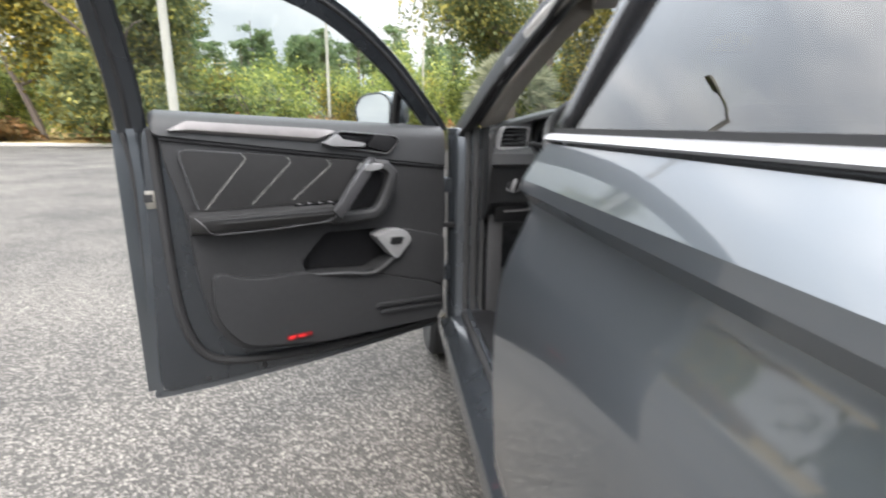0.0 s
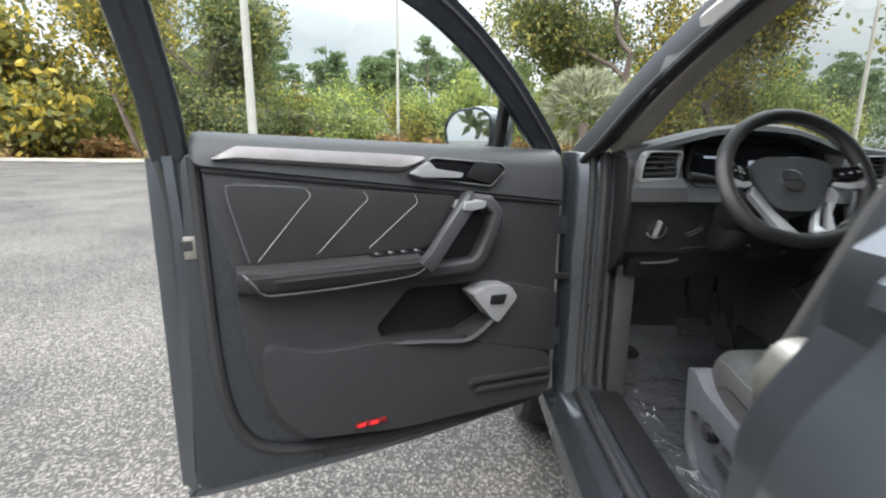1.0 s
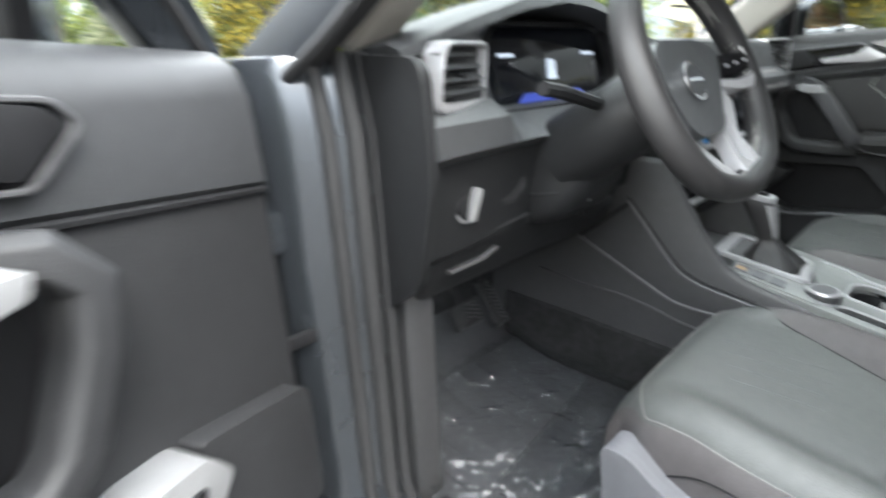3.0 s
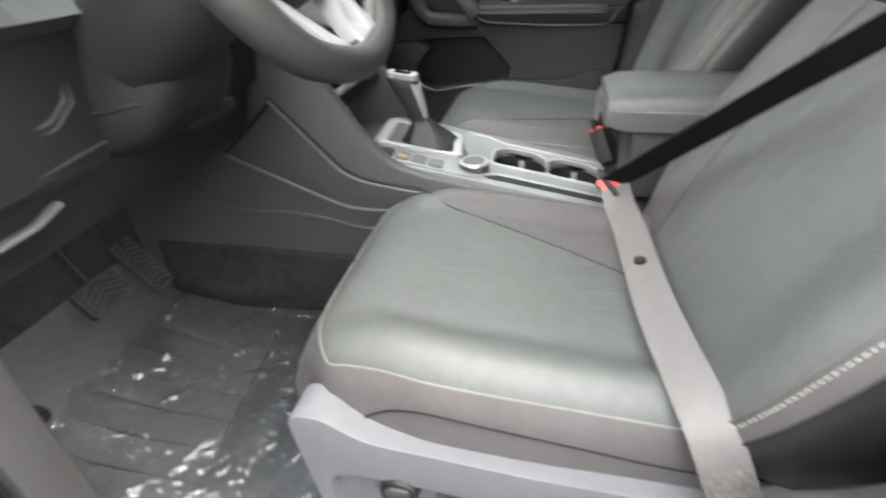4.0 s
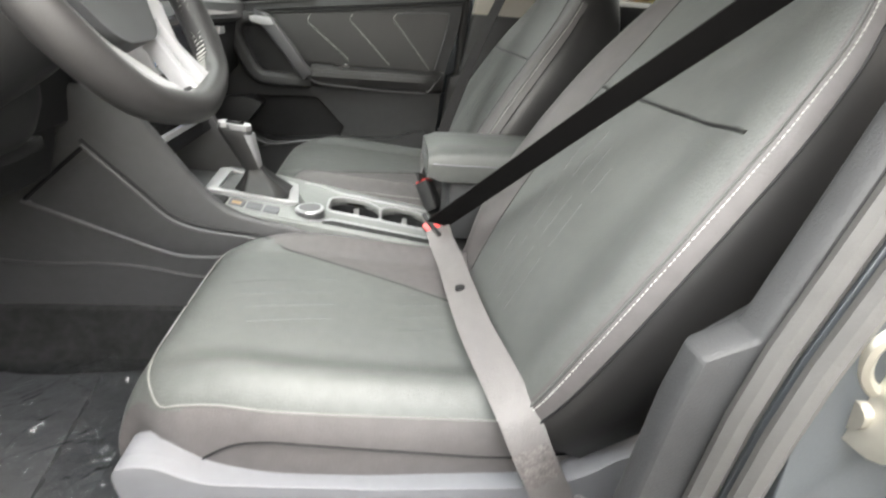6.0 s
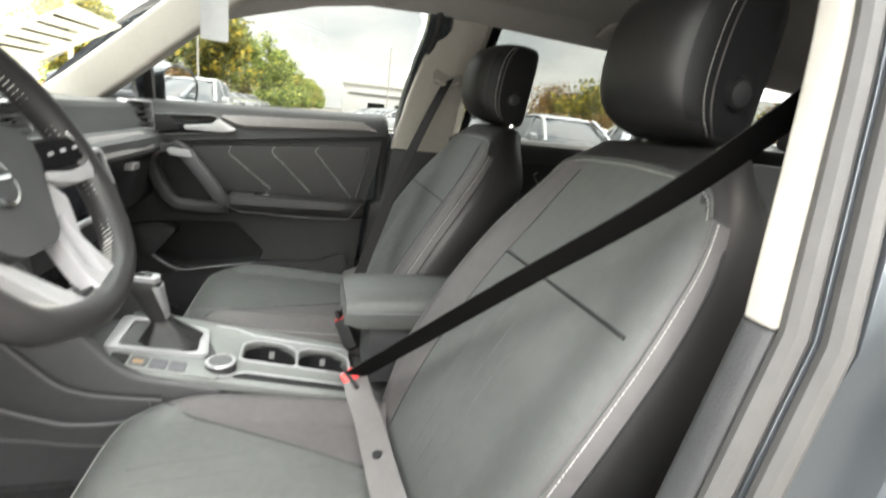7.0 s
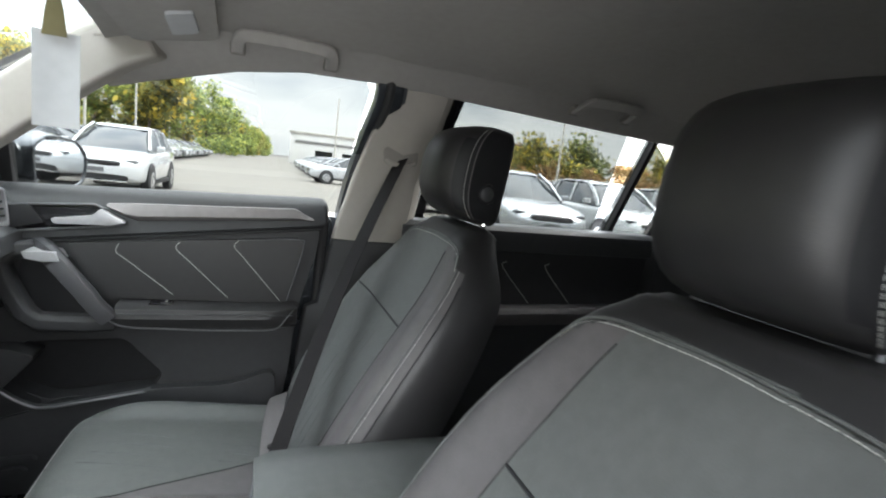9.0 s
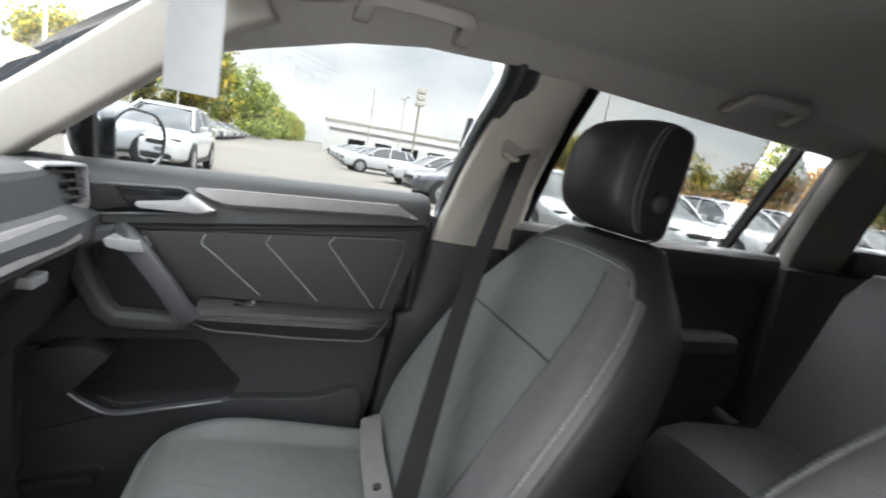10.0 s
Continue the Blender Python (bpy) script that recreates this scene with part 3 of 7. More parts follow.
    # two brighter red patches paint the shine of the reflector
    for a, b in ((0.556, 0.534), (0.526, 0.500)):
        part("reflector_glint", sheet(rounded([(a, 0.509), (a - 0.002, 0.518), (b, 0.518), (b + 0.002, 0.509)], 0.002), [], 0.1715, 0.1745), RED, refl, "bright red glint painted on the reflector")
    # lower seal and latch
    bm = B()
    seal = [(0.875, 1.19), (0.872, 1.00), (0.868, 0.80), (0.855, 0.62), (0.815, 0.50), (0.74, 0.445), (0.60, 0.420), (0.40, 0.405), (0.10, 0.405), (-0.09, 0.415)]
    sweep(bm, smooth_line([D(u, 0.080, z) for u, z in seal], 5), ring_section(0.014, 8), up=(s, 0, 0))
    part("door_seal", bm, RUBBER, door, "black rubber door seal")
    bm = box(B(), -0.028, 0.028, -0.013, 0.013, -0.028, 0.024, Matrix.Translation(D(0.897, 0.052, 0.992)))
    latch = part("door_latch", bm, STEEL, door, "zinc door latch", 0.004)
    # solid black block stands for the dark inside of the slot
    bm = box(B(), -0.0285, 0.0285, -0.0155, 0.008, -0.012, 0.012, Matrix.Translation(D(0.899, 0.052, 0.995)))
    part("latch_slot", bm, RUBBER, door, "black block for the dark latch slot", 0.002)
    bm = B()
    edge = [(0.965, 1.45), (0.952, 1.34), (0.945, 1.19), (0.932, 1.07), (0.930, 0.88), (0.934, 0.71), (0.938, 0.55), (0.930, 0.43)]
    sweep(bm, smooth_line([D(u, 0.046, z) for u, z in edge], 5), [(-0.006, -0.014), (0.006, -0.014), (0.009, -0.002), (0.005, 0.004), (0.007, 0.010), (-0.006, 0.014)], up=(s, 0, 0))
    part("edge_seal", bm, RUBBER, door, "black seal on the rear door edge", 0.003)
    # rolled hem round the painted edge, with drain plugs along the bottom
    hem = [(0.925, 1.19), (0.918, 1.00), (0.930, 0.70), (0.944, 0.46), (0.940, 0.392), (0.900, 0.368), (0.45, 0.364), (0.0, 0.388), (-0.09, 0.394)]
    part("door_hem", sweep(B(), smooth_line([D(u, 0.062, z) for u, z in hem], 5), [(-0.010, -0.007), (0.010, -0.007), (0.011, 0.003), (0.004, 0.009), (-0.008, 0.006)], up=(s, 0, 0)), PAINT, door, "rolled painted hem")
    for u in (0.80, 0.62, 0.30):
        part("drain_plug", disc(B(), D(u, 0.074, 0.392), (-s, 0, 0), 0.009, 0.004, 14), RUBBER, door)
    # outside mirror, its glass turned towards the driver
    c = Vector((s * 0.995, 0.845 if s > 0 else 0.945, 1.255))
    m = pose(c.x, c.y, c.z, 0, 0, -s * 20)
    bm = B()
    rings = []
    for dx, r in ((-0.115, 0.03), (-0.105, 0.058), (-0.06, 0.078), (0.0, 0.083), (0.06, 0.076), (0.10, 0.056), (0.115, 0.02)):
        rings.append([m @ Vector((s * dx, 0.062 + 0.062 * math.cos(a) * (r / 0.083), r * 1.02 * math.sin(a))) for a in arc(19, 0, 342)])
    loft(bm, rings)
    shell = part("side_mirror", bm, JAMB, door, "dark grey outside mirror", 0.0)
    face = rounded([(-0.088, -0.066), (-0.096, 0.045), (-0.05, 0.070), (0.05, 0.062), (0.092, 0.02), (0.075, -0.055)], 0.03)
    part("mirror_glass", plate(B(), face, [], lambda a, w, d: m @ Vector((s * a, w - 0.002, d)), 0.0, 0.012), MIRROR, shell, "mirror glass")
    part("mirror_rim", plate(B(), [(a * 1.10, d * 1.12) for a, d in face], [face], lambda a, w, d: m @ Vector((s * a, w - 0.006, d)), 0.0, 0.05), JAMB, shell, "", 0.004)
    bm = B()
    sweep(bm, [(s * 0.845, c.y + 0.045, 1.185), (s * 0.885, c.y + 0.055, 1.190), (s * 0.93, c.y + 0.060, 1.20)], strip_section(0.07, 0.04), up=(0, 0, 1))
    part("mirror_arm", bm, BLACK, shell, "", 0.006)
    return door


front_door(1)
driver_door = front_door(-1)
driver_door.matrix_local = pose(-1.026, 1.069, 0, 0, 0, -63) @ pose(HX, -HY, 0)
driver_door["label"] = "dark grey driver door standing wide open"


# -- rear doors and quarter panels
def rear_side(s):
    zs = SIDE_Z
    door = part("rear_door", body_strip(-0.99, -0.005, zs, s, 0.05, 10, True), PAINT, suv, "dark grey metallic rear door, closed", 0.0, 2, 20)
    bm = B()
    sweep(bm, [(s * 0.858, -0.99, 1.200), (s * 0.858, -0.13, 1.196)], [(-s * 0.014, 0.006), (s * 0.003, 0.002), (s * 0.007, -0.004), (s * 0.004, -0.007), (-s * 0.014, -0.007)])
    part("belt_moulding", bm, SATIN, door, "satin silver belt moulding")
    bm = B()
    sweep(bm, [(s * 0.838, -0.99, 1.205), (s * 0.838, -0.13, 1.203)], strip_section(0.022, 0.012))
    part("belt_seal", bm, RUBBER, door)
    for y0, y1 in ((-0.80, -0.14), (-1.045, -0.83)):
        bm = B()
        plate(bm, rounded([(y0, 1.19), (y1, 1.19), (y1 + (0.0 if y1 < -0.5 else -0.02), 1.555), (y0 + 0.05, 1.545 if y0 > -1 else 1.46)], 0.02), [], lambda a, w, b: (s * (glass_x(b) - w), a, b), 0.0, 0.004)
        pane = part("rear_window", bm, TINTED if s < 0 else GLASS_REAR, door, "dark tinted rear door glass")
        pane.visible_shadow = False
    for pts in ([(-0.865, 1.19), (-0.855, 1.56)], [(-0.135, 1.19), (-0.145, 1.40), (-0.16, 1.565)], [(-1.065, 1.19), (-1.055, 1.38), (-1.02, 1.54)], [(-0.10, 1.580), (-0.5, 1.588), (-0.80, 1.577), (-1.04, 1.535)]):
        bm = B()
        sweep(bm, smooth_line([(s * (glass_x(z) - 0.005), y, z) for y, z in pts], 5), strip_section(0.030 if len(pts) > 2 else 0.020, 0.03), up=(s, 0, 0))
        part("window_frame", bm, BLACK if len(pts) == 2 else GLOSSBLACK, door, "", 0.004)
    # inner trim
    def R(a, w, b):
        return (s * (HX - w), a, b)
    part("trim_panel", plate(B(), rounded([(-0.05, 1.19), (-0.99, 1.20), (-0.95, 0.75), (-0.70, 0.48), (-0.08, 0.46)], 0.05), [], R, 0.05, 0.13), TRIM, door, "dark rear door trim", 0.012, 3)
    bm = B()
    sweep(bm, [R(-0.06, 0.10, 1.19), R(-0.99, 0.10, 1.20)], [(-0.04, -0.06), (0.045, -0.06), (0.045, 0.005), (0.03, 0.02), (-0.04, 0.02)])
    part("sill_capping", bm, SOFT, door, "", 0.006)
    bm = B()
    sweep(bm, [R(-0.20, 0.14, 0.93), R(-0.85, 0.14, 0.94)], [(-0.04, -0.035), (0.05, -0.03), (0.055, 0.01), (0.04, 0.025), (-0.04, 0.025)])
    part("armrest", bm, LEATHER_SIDE, door, "", 0.008)
    for y in (-0.36, -0.52, -0.68):
        bm = B()
        tube(bm, smooth_line([R(y + 0.10, 0.1325, 1.10), R(y + 0.11, 0.1325, 1.08), R(y, 0.1325, 0.965)], 4), 0.0014, 6, up=(s, 0, 0))
        part("chevron_seam", bm, STITCH, door)
    return door


rear_side(-1)
rear_side(1)


def roof_z(x, y, drop=0.0):
    k = linear([(-2.3, 1.54), (-1.6, 1.615), (-0.6, 1.665), (0.1, 1.672), (0.45, 1.66), (0.62, 1.618)], y)
    return k - 0.055 * (abs(x) / 0.6) ** 2.5 - drop


# -- body shell
def shell_pieces(s):
    # quarter panel and front wing
    zs = SIDE_Z
    part("quarter_panel", body_strip(-2.25, -1.0, zs, s, 0.05), PAINT, suv, "", 0, 2, 20)
    bm = B()
    rows = []
    for y, top in ((1.17, 1.13), (1.4, 1.09), (1.7, 1.05), (2.0, 0.98), (2.25, 0.88)):
        inset = max(0, y - 1.7) * 0.25
        zz = [0.78, 0.90, 1.0, top - 0.02, top]
        rows.append([(s * (side_x(min(z, 1.05)) - inset), y, z) for z in zz[:-1]] + [(s * (0.80 - inset), y, top), (s * (0.78 - inset), y, 0.78)])
    loft(bm, rows)
    part("front_wing", bm, PAINT, suv, "dark grey front wing", 0.01)
    # rocker sill: outer, step and inner scuff
    bm = B()
    prof = [(0.875, 0.30), (0.895, 0.34), (0.892, 0.40), (0.865, 0.425), (0.855, 0.44), (0.82, 0.452), (0.80, 0.485), (0.745, 0.490), (0.72, 0.47), (0.70, 0.40), (0.70, 0.30)]
    rows = [[(s * a, y, b) for a, b in prof] for y in (-1.05, 0.0, 0.6, 1.02, 1.16)]
    loft(bm, rows)
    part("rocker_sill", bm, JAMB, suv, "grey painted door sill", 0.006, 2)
    bm = B()
    sweep(bm, [(s * 0.808, -0.05, 0.470), (s * 0.808, 0.5, 0.470), (s * 0.808, 0.93, 0.472)], ring_section(0.012, 8))
    part("sill_seal", bm, RUBBER, suv)
    bm = box(B(), min(s * 0.70, s * 0.785), max(s * 0.70, s * 0.785), 0.16, 0.90, 0.485, 0.497)
    part("scuff_plate", bm, BLACK, suv, "black plastic scuff plate", 0.004)
    # hinge pillar
    bm = B()
    prof = [(0.875, 1.16), (0.875, 1.10), (0.868, 1.035), (0.84, 0.995), (0.80, 0.985), (0.775, 0.965), (0.735, 0.965), (0.715, 0.99), (0.715, 1.16)]
    rows = []
    for z, dy in ((0.42, -0.03), (0.50, 0.0), (0.80, 0.0), (1.10, 0.0), (1.20, 0.02)):
        rows.append([(s * a, b + dy * (1 if b < 1.1 else 0), z) for a, b in prof])
    loft(bm, rows)
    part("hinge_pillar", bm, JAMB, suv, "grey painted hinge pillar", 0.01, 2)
    for px, py, r in ((0.800, 0.978, 0.011), (0.772, 0.958, 0.013), (0.742, 0.958, 0.010)):
        part("pillar_seal", sweep(B(), [(s * px, py - 0.03, 0.44), (s * px, py, 0.52), (s * px, py, 0.80), (s * px, py, 1.10), (s * px, py + 0.02, 1.20)], ring_section(r, 8), up=(0, 1, 0)), RUBBER, suv, "black hinge pillar seal")
    for z in (0.62, 0.98):
        part("door_hinge", box(B(), min(s * 0.85, s * 0.93), max(s * 0.85, s * 0.93), 1.02, 1.07, z - 0.03, z + 0.03), JAMB, suv, "painted door hinge", 0.008)
    part("check_strap", box(B(), min(s * 0.84, s * 0.96), max(s * 0.84, s * 0.96), 1.000, 1.012, 0.815, 0.835), BLACK, suv, "black door check strap", 0.003)
    # A-pillar: outer metal, seal, inner trim
    line = [(1.12, 1.17), (0.96, 1.255), (0.80, 1.385), (0.64, 1.49), (0.48, 1.555), (0.30, 1.595), (0.10, 1.61), (-0.2, 1.615), (-0.6, 1.61), (-1.0, 1.585), (-1.5, 1.53), (-2.0, 1.45)]
    lift = 0.055 if s > 0 else 0.0
    pts = smooth_line([(s * (glass_x(z) + 0.006), y + (lift * 0.8 if y > 0.3 else 0), z + (lift if y > 0.3 else 0.4 * lift)) for y, z in line], 5)
    if s < 0:
        pts = [p + Vector((0.062 * max(0.0, min(1.0, (p.y - 0.25) / 0.3)), 0, 0)) for p in pts]
    bm = B()
    sweep(bm, pts, [(-0.05, -0.03), (0.0, -0.036), (0.03, -0.022), (0.04, 0.0), (0.02, 0.03), (-0.05, 0.04)] if s > 0 else [(0.045, -0.03), (0.01, -0.036), (-0.006, -0.022), (-0.010, 0.0), (-0.005, 0.03), (0.045, 0.04)], up=(0, 0.35, 1))
    part("roof_rail_pillar", bm, PILLAR_OUT, suv, "dark a-pillar and roof rail", 0.008, 2)
    if s < 0:
        bm = B()
        for k, (dx, dy, dz) in enumerate(((-0.030, -0.026, -0.030), (-0.054, -0.024, -0.038))):
            bm = sweep(B(), [Vector(p) + Vector((dx, dy, dz)) for p in pts[:34]], ring_section(0.010, 8))
            part("opening_seal", bm, RUBBER, suv, "black door opening seal")
    line = [(1.00, 1.205), (0.93, 1.275), (0.82, 1.385), (0.66, 1.505), (0.54, 1.555)] if s < 0 else [(1.14, 1.11), (1.03, 1.193), (0.94, 1.26), (0.82, 1.35), (0.69, 1.448), (0.60, 1.510), (0.52, 1.55)]
    bm = B()
    sweep(bm, smooth_line([(s * (glass_x(z) - (0.112 if s < 0 else 0.075)), y + 0.04, z + 0.02) for y, z in line], 6), [(-0.035, -0.05), (0.02, -0.055), (0.038, -0.03), (0.034, 0.045), (0.0, 0.06), (-0.035, 0.05)] if s < 0 else [(0.035, -0.05), (-0.02, -0.055), (-0.038, -0.03), (-0.034, 0.045), (0.0, 0.06), (0.035, 0.05)], up=(0, 0.7, 0.7))
    part("pillar_trim", bm, PILLAR, suv, "beige textured a-pillar trim", 0.012, 3)
    # B-pillar: painted jamb, seals, upper beige trim, lower dark trim
    if s < 0:
        FX = [(0.44, 0.748), (0.90, 0.748), (0.95, 0.742), (1.05, 0.732), (1.137, 0.723), (1.24, 0.697), (1.31, 0.680), (1.375, 0.660), (1.43, 0.642), (1.50, 0.618), (1.60, 0.575)]
        FY = [(0.44, 0.196), (0.90, 0.165), (0.952, 0.150), (1.05, 0.115), (1.137, 0.084), (1.24, 0.058), (1.31, 0.040), (1.375, 0.022), (1.43, 0.012), (1.50, 0.005), (1.60, 0.0)]
    else:
        FX = [(0.44, 0.748), (0.90, 0.748), (1.137, 0.745), (1.21, 0.742), (1.39, 0.700), (1.567, 0.645), (1.61, 0.63)]
        FY = [(0.44, 0.196), (0.90, 0.165), (1.137, 0.130), (1.21, 0.115), (1.39, 0.072), (1.567, 0.024), (1.61, 0.012)]
    def P(z, dx, dy):
        if z > 1.2:
            fx, fy = (sum(linear(tab, max(1.2, z + d)) for d in (-0.09, -0.06, -0.03, 0.0, 0.03, 0.06, 0.09)) / 7 for tab in (FX, FY))
        else:
            fx, fy = linear(FX, z), linear(FY, z)
        limit = side_x(z) - 0.03 if z < 1.18 else min(glass_x(z) - 0.004, fx + (0.068 if s < 0 else 0.2))
        return (s * min(fx + dx, limit), fy + dy, z)
    zs = (0.44, 0.60, 0.75, 0.86, 0.90, 0.938, 0.952, 1.05, 1.10, 1.137, 1.20, 1.25, 1.30, 1.34, 1.38, 1.42, 1.46, 1.50, 1.54, 1.58, 1.61)
    bm = B()
    dip = [(0.86, 0.0), (0.90, 1.0), (1.10, 1.0), (1.16, 0.0)]
    loft(bm, [[P(z, 0.014, -0.016), P(z, 0.034, -0.014), P(z, 0.042, -0.028), P(z, 0.056 - 0.006 * linear(dip, z), -0.026), P(z, 0.064 - 0.010 * linear(dip, z), -0.032 - 0.043 * linear(dip, z)), P(z, 0.074 - 0.014 * linear(dip, z), -0.095), P(z, 0.125, -0.105), P(z, 0.130, -0.115), P(z, 0.130, -0.20), P(z, 0.03, -0.20)] for z in zs])
    part("center_pillar", bm, JAMB_SATIN, suv, "grey painted b-pillar", 0.005, 2)
    for dx, dy, r in ((0.026, -0.006, 0.0095), (0.046, -0.018, 0.0090)):
        bm = B()
        sweep(bm, [P(z, dx, dy) for z in zs], ring_section(r, 8), up=(0, 1, 0))
        part("pillar_seal", bm, SEAL, suv, "rubber pillar seal, sky light put into its grey")
    thin = 1.0 if s < 0 else 0.55
    for name, mat, lo, hi, label in (("pillar_lower_trim", TRIM, 0.46, 1.136, "dark grained lower b-pillar trim"), ("pillar_upper_trim", PILLAR, 1.138, 1.61, "beige upper b-pillar trim")):
        bm = B()
        rows = []
        for z in [lo] + [q for q in zs if lo + 0.01 < q < hi - 0.01] + [hi]:
            k = -0.045 if z < 1.137 else linear([(1.137, -0.03), (1.3, 0.0), (1.6, 0.02)], z)
            ahead = 0.032 if z < 0.945 else 0.0
            rows.append([P(z, 0.018, -0.02), P(z, 0.018, 0.002 + ahead), P(z, 0.012, 0.005 + ahead), P(z, -0.006, 0.004 + ahead), P(z, -0.012, -0.002 + ahead), P(z, -0.045 * thin, -0.045), P(z, -0.055 * thin, -0.10), P(z, -0.045 * thin, -0.17 + k), P(z, 0.012, -0.20 + k)])
        loft(bm, rows)
        part(name, bm, mat, suv, label, 0.003, 2)
    # door striker
    striker = part("door_striker", sweep(B(), smooth_line([(s * 0.803, 0.056, 0.981), (s * 0.792, 0.094, 0.984), (s * 0.790, 0.108, 0.976), (s * 0.790, 0.111, 0.963), (s * 0.791, 0.106, 0.949), (s * 0.795, 0.092, 0.940), (s * 0.806, 0.056, 0.938)], 4), ring_section(0.0055, 8), up=(1, 0, 0)), STEEL, suv, "zinc door striker", 0.0)
    part("striker_plate", plate(B(), rounded([(0.908, 0.790), (0.908, 0.838), (0.952, 0.857), (1.004, 0.844), (1.010, 0.800), (0.963, 0.782)], 0.018), [], lambda a, w, d: (s * (d - 0.012), 0.090 + w - (a - 0.96) * 0.30, a), -0.035, 0.004), STEEL, striker, "zinc striker plate", 0.003)
    for dx, dz in ((0.796, 0.926), (0.800, 0.980)):
        part("striker_bolt", disc(B(), (s * dx, 0.092 - (dz - 0.96) * 0.30, dz), (0, 1, 0), 0.010, 0.007, 12), STEEL, striker)
    # cloth lining above the windows, down to their upper edge
    bm = B()
    rows = []
    for y, zl in ((0.66, 1.456), (0.57, 1.483), (0.40, 1.528), (0.25, 1.551), (0.06, 1.556), (-0.12, 1.552), (-0.5, 1.540), (-0.93, 1.528), (-1.15, 1.510), (-1.6, 1.49), (-2.2, 1.43)):
        x = glass_x(zl) - 0.026
        rows.append([(s * x, y, zl), (s * (x - 0.018), y, zl + 0.006), (s * (x - 0.045), y, zl + 0.030), (s * (x - 0.12), y, roof_z(x - 0.12, y, 0.027)), (s * (x - 0.02), y, zl + 0.07), (s * (x + 0.01), y, zl + 0.03)])
    loft(bm, rows)
    part("roof_side_lining", bm, HEADLINER, suv, "grey beige cloth above the windows", 0, 2, 50)
    # C and D pillar trim
    for y0, y1, top in ((-1.075, -1.32, 1.56), (-1.95, -2.15, 1.50)):
        bm = B()
        rows = []
        for z in (1.15, 1.25, 1.35, 1.45, top):
            k = (z - 1.15) / 0.4
            x = glass_x(max(1.18, z)) - 0.03
            rows.append([(s * x, y0 + 0.10 * k, z), (s * (x - 0.05), y0 + 0.08 * k, z), (s * (x - 0.06), y1 + 0.12 * k, z), (s * x, y1 + 0.10 * k, z)])
        loft(bm, rows)
        part("pillar_trim", bm, PILLAR_B, suv, "grey beige rear pillar trim", 0.01)
    bm = B()
    plate(bm, rounded([(-1.34, 1.27), (-1.90, 1.29), (-1.82, 1.45), (-1.29, 1.47)], 0.05), [], lambda a, w, b: (s * (glass_x(b) - w), a, b), 0, 0.004)
    pane = part("quarter_window", bm, GLASS_REAR, suv, "rear quarter window")
    pane.visible_shadow = False
    # lower interior side behind the rear door
    bm = box(B(), min(s * 0.70, s * 0.83), max(s * 0.70, s * 0.83), -2.2, -1.0, 0.45, 1.19)
    part("quarter_trim", box(B(), min(s * 0.70, s * 0.80), max(s * 0.70, s * 0.80), -2.2, -1.28, 1.19, 1.28), TRIM, suv, "dark trim under the quarter window", 0.02)
    part("side_lining", bm, TRIM, suv, "", 0.02)


shell_pieces(-1)
shell_pieces(1)


def shell_grid(x1, ys, drop, thick, nx=14):
    bm = B()
    rows = []
    for y in ys:
        xs = [-x1 + 2 * x1 * i / nx for i in range(nx + 1)]
        rows.append([(x, y, roof_z(x, y, drop) + thick) for x in xs] + [(x, y, roof_z(x, y, drop)) for x in reversed(xs)])
    return loft(bm, rows)


ys = [-2.3 + 2.94 * i / 16 for i in range(17)]
part("roof", shell_grid(0.66, ys, -0.03, 0.01), PAINT, suv, "dark grey roof skin")
part("headliner", shell_grid(0.61, ys, 0.03, 0.012), HEADLINER, suv, "grey beige cloth headliner")

# windscreen, bonnet, tailgate
bm = B()
rows = []
for k in range(9):
    t = k / 8
    y, z = 1.42 + (0.62 - 1.42) * t, 1.13 + (1.60 - 1.13) * t
    hw = 0.74 + (0.58 - 0.74) * t
    rows.append([(hw * (i / 6 - 1), y - 0.10 * (abs(i / 6 - 1) ** 2) * (1 - 0.4 * t), z + 0.03 * math.sin(math.pi * t)) for i in range(13)])
loft(bm, rows, caps=False, closed=False)
pane = part("windscreen", bm, GLASS, suv, "large clear windscreen")
pane.visible_shadow = False
bm = B()
rows = []
for y, z in ((1.40, 1.10), (1.55, 1.115), (1.75, 1.10), (2.0, 1.05), (2.2, 0.97), (2.28, 0.86)):
    rows.append([(0.78 * (i / 6 - 1) * (1 - max(0, y - 1.7) * 0.2), y - 0.06 * (abs(i / 6 - 1) ** 2), z - 0.05 * abs(i / 6 - 1) ** 3 + (0.012 if abs(abs(i / 6 - 1) - 0.6) < 0.1 else 0)) for i in range(13)])
loft(bm, rows, caps=False, closed=False)
part("bonnet", bm, PAINT, suv, "dark grey bonnet")
bm = box(B(), -0.76, 0.76, -2.33, -2.25, 0.45, 1.27)
part("tailgate", bm, TRIM, suv, "", 0.02)
bm = B()
plate(bm, rounded([(-0.66, 1.26), (0.66, 1.26), (0.58, 1.54), (-0.58, 1.54)], 0.06), [], lambda a, w, b: (a, -2.30 + (b - 1.12) * 0.55 + w, b), 0, 0.004)
pane = part("rear_screen", bm, GLASS_REAR, suv, "rear window glass")
pane.visible_shadow = False
bm = B()
box(bm, -0.72, 0.72, -2.26, 1.30, 0.36, 0.42)
part("floor_pan", bm, CARPET, suv, "black carpeted floor", 0.02)
bm = B()
loft(bm, [[(x, y, z) for x in (-0.72, 0.72)] + [(x, y + 0.04, z - 0.02) for x in (0.72, -0.72)] for y, z in ((1.22, 0.40), (1.34, 0.52), (1.46, 0.72), (1.50, 1.05))])
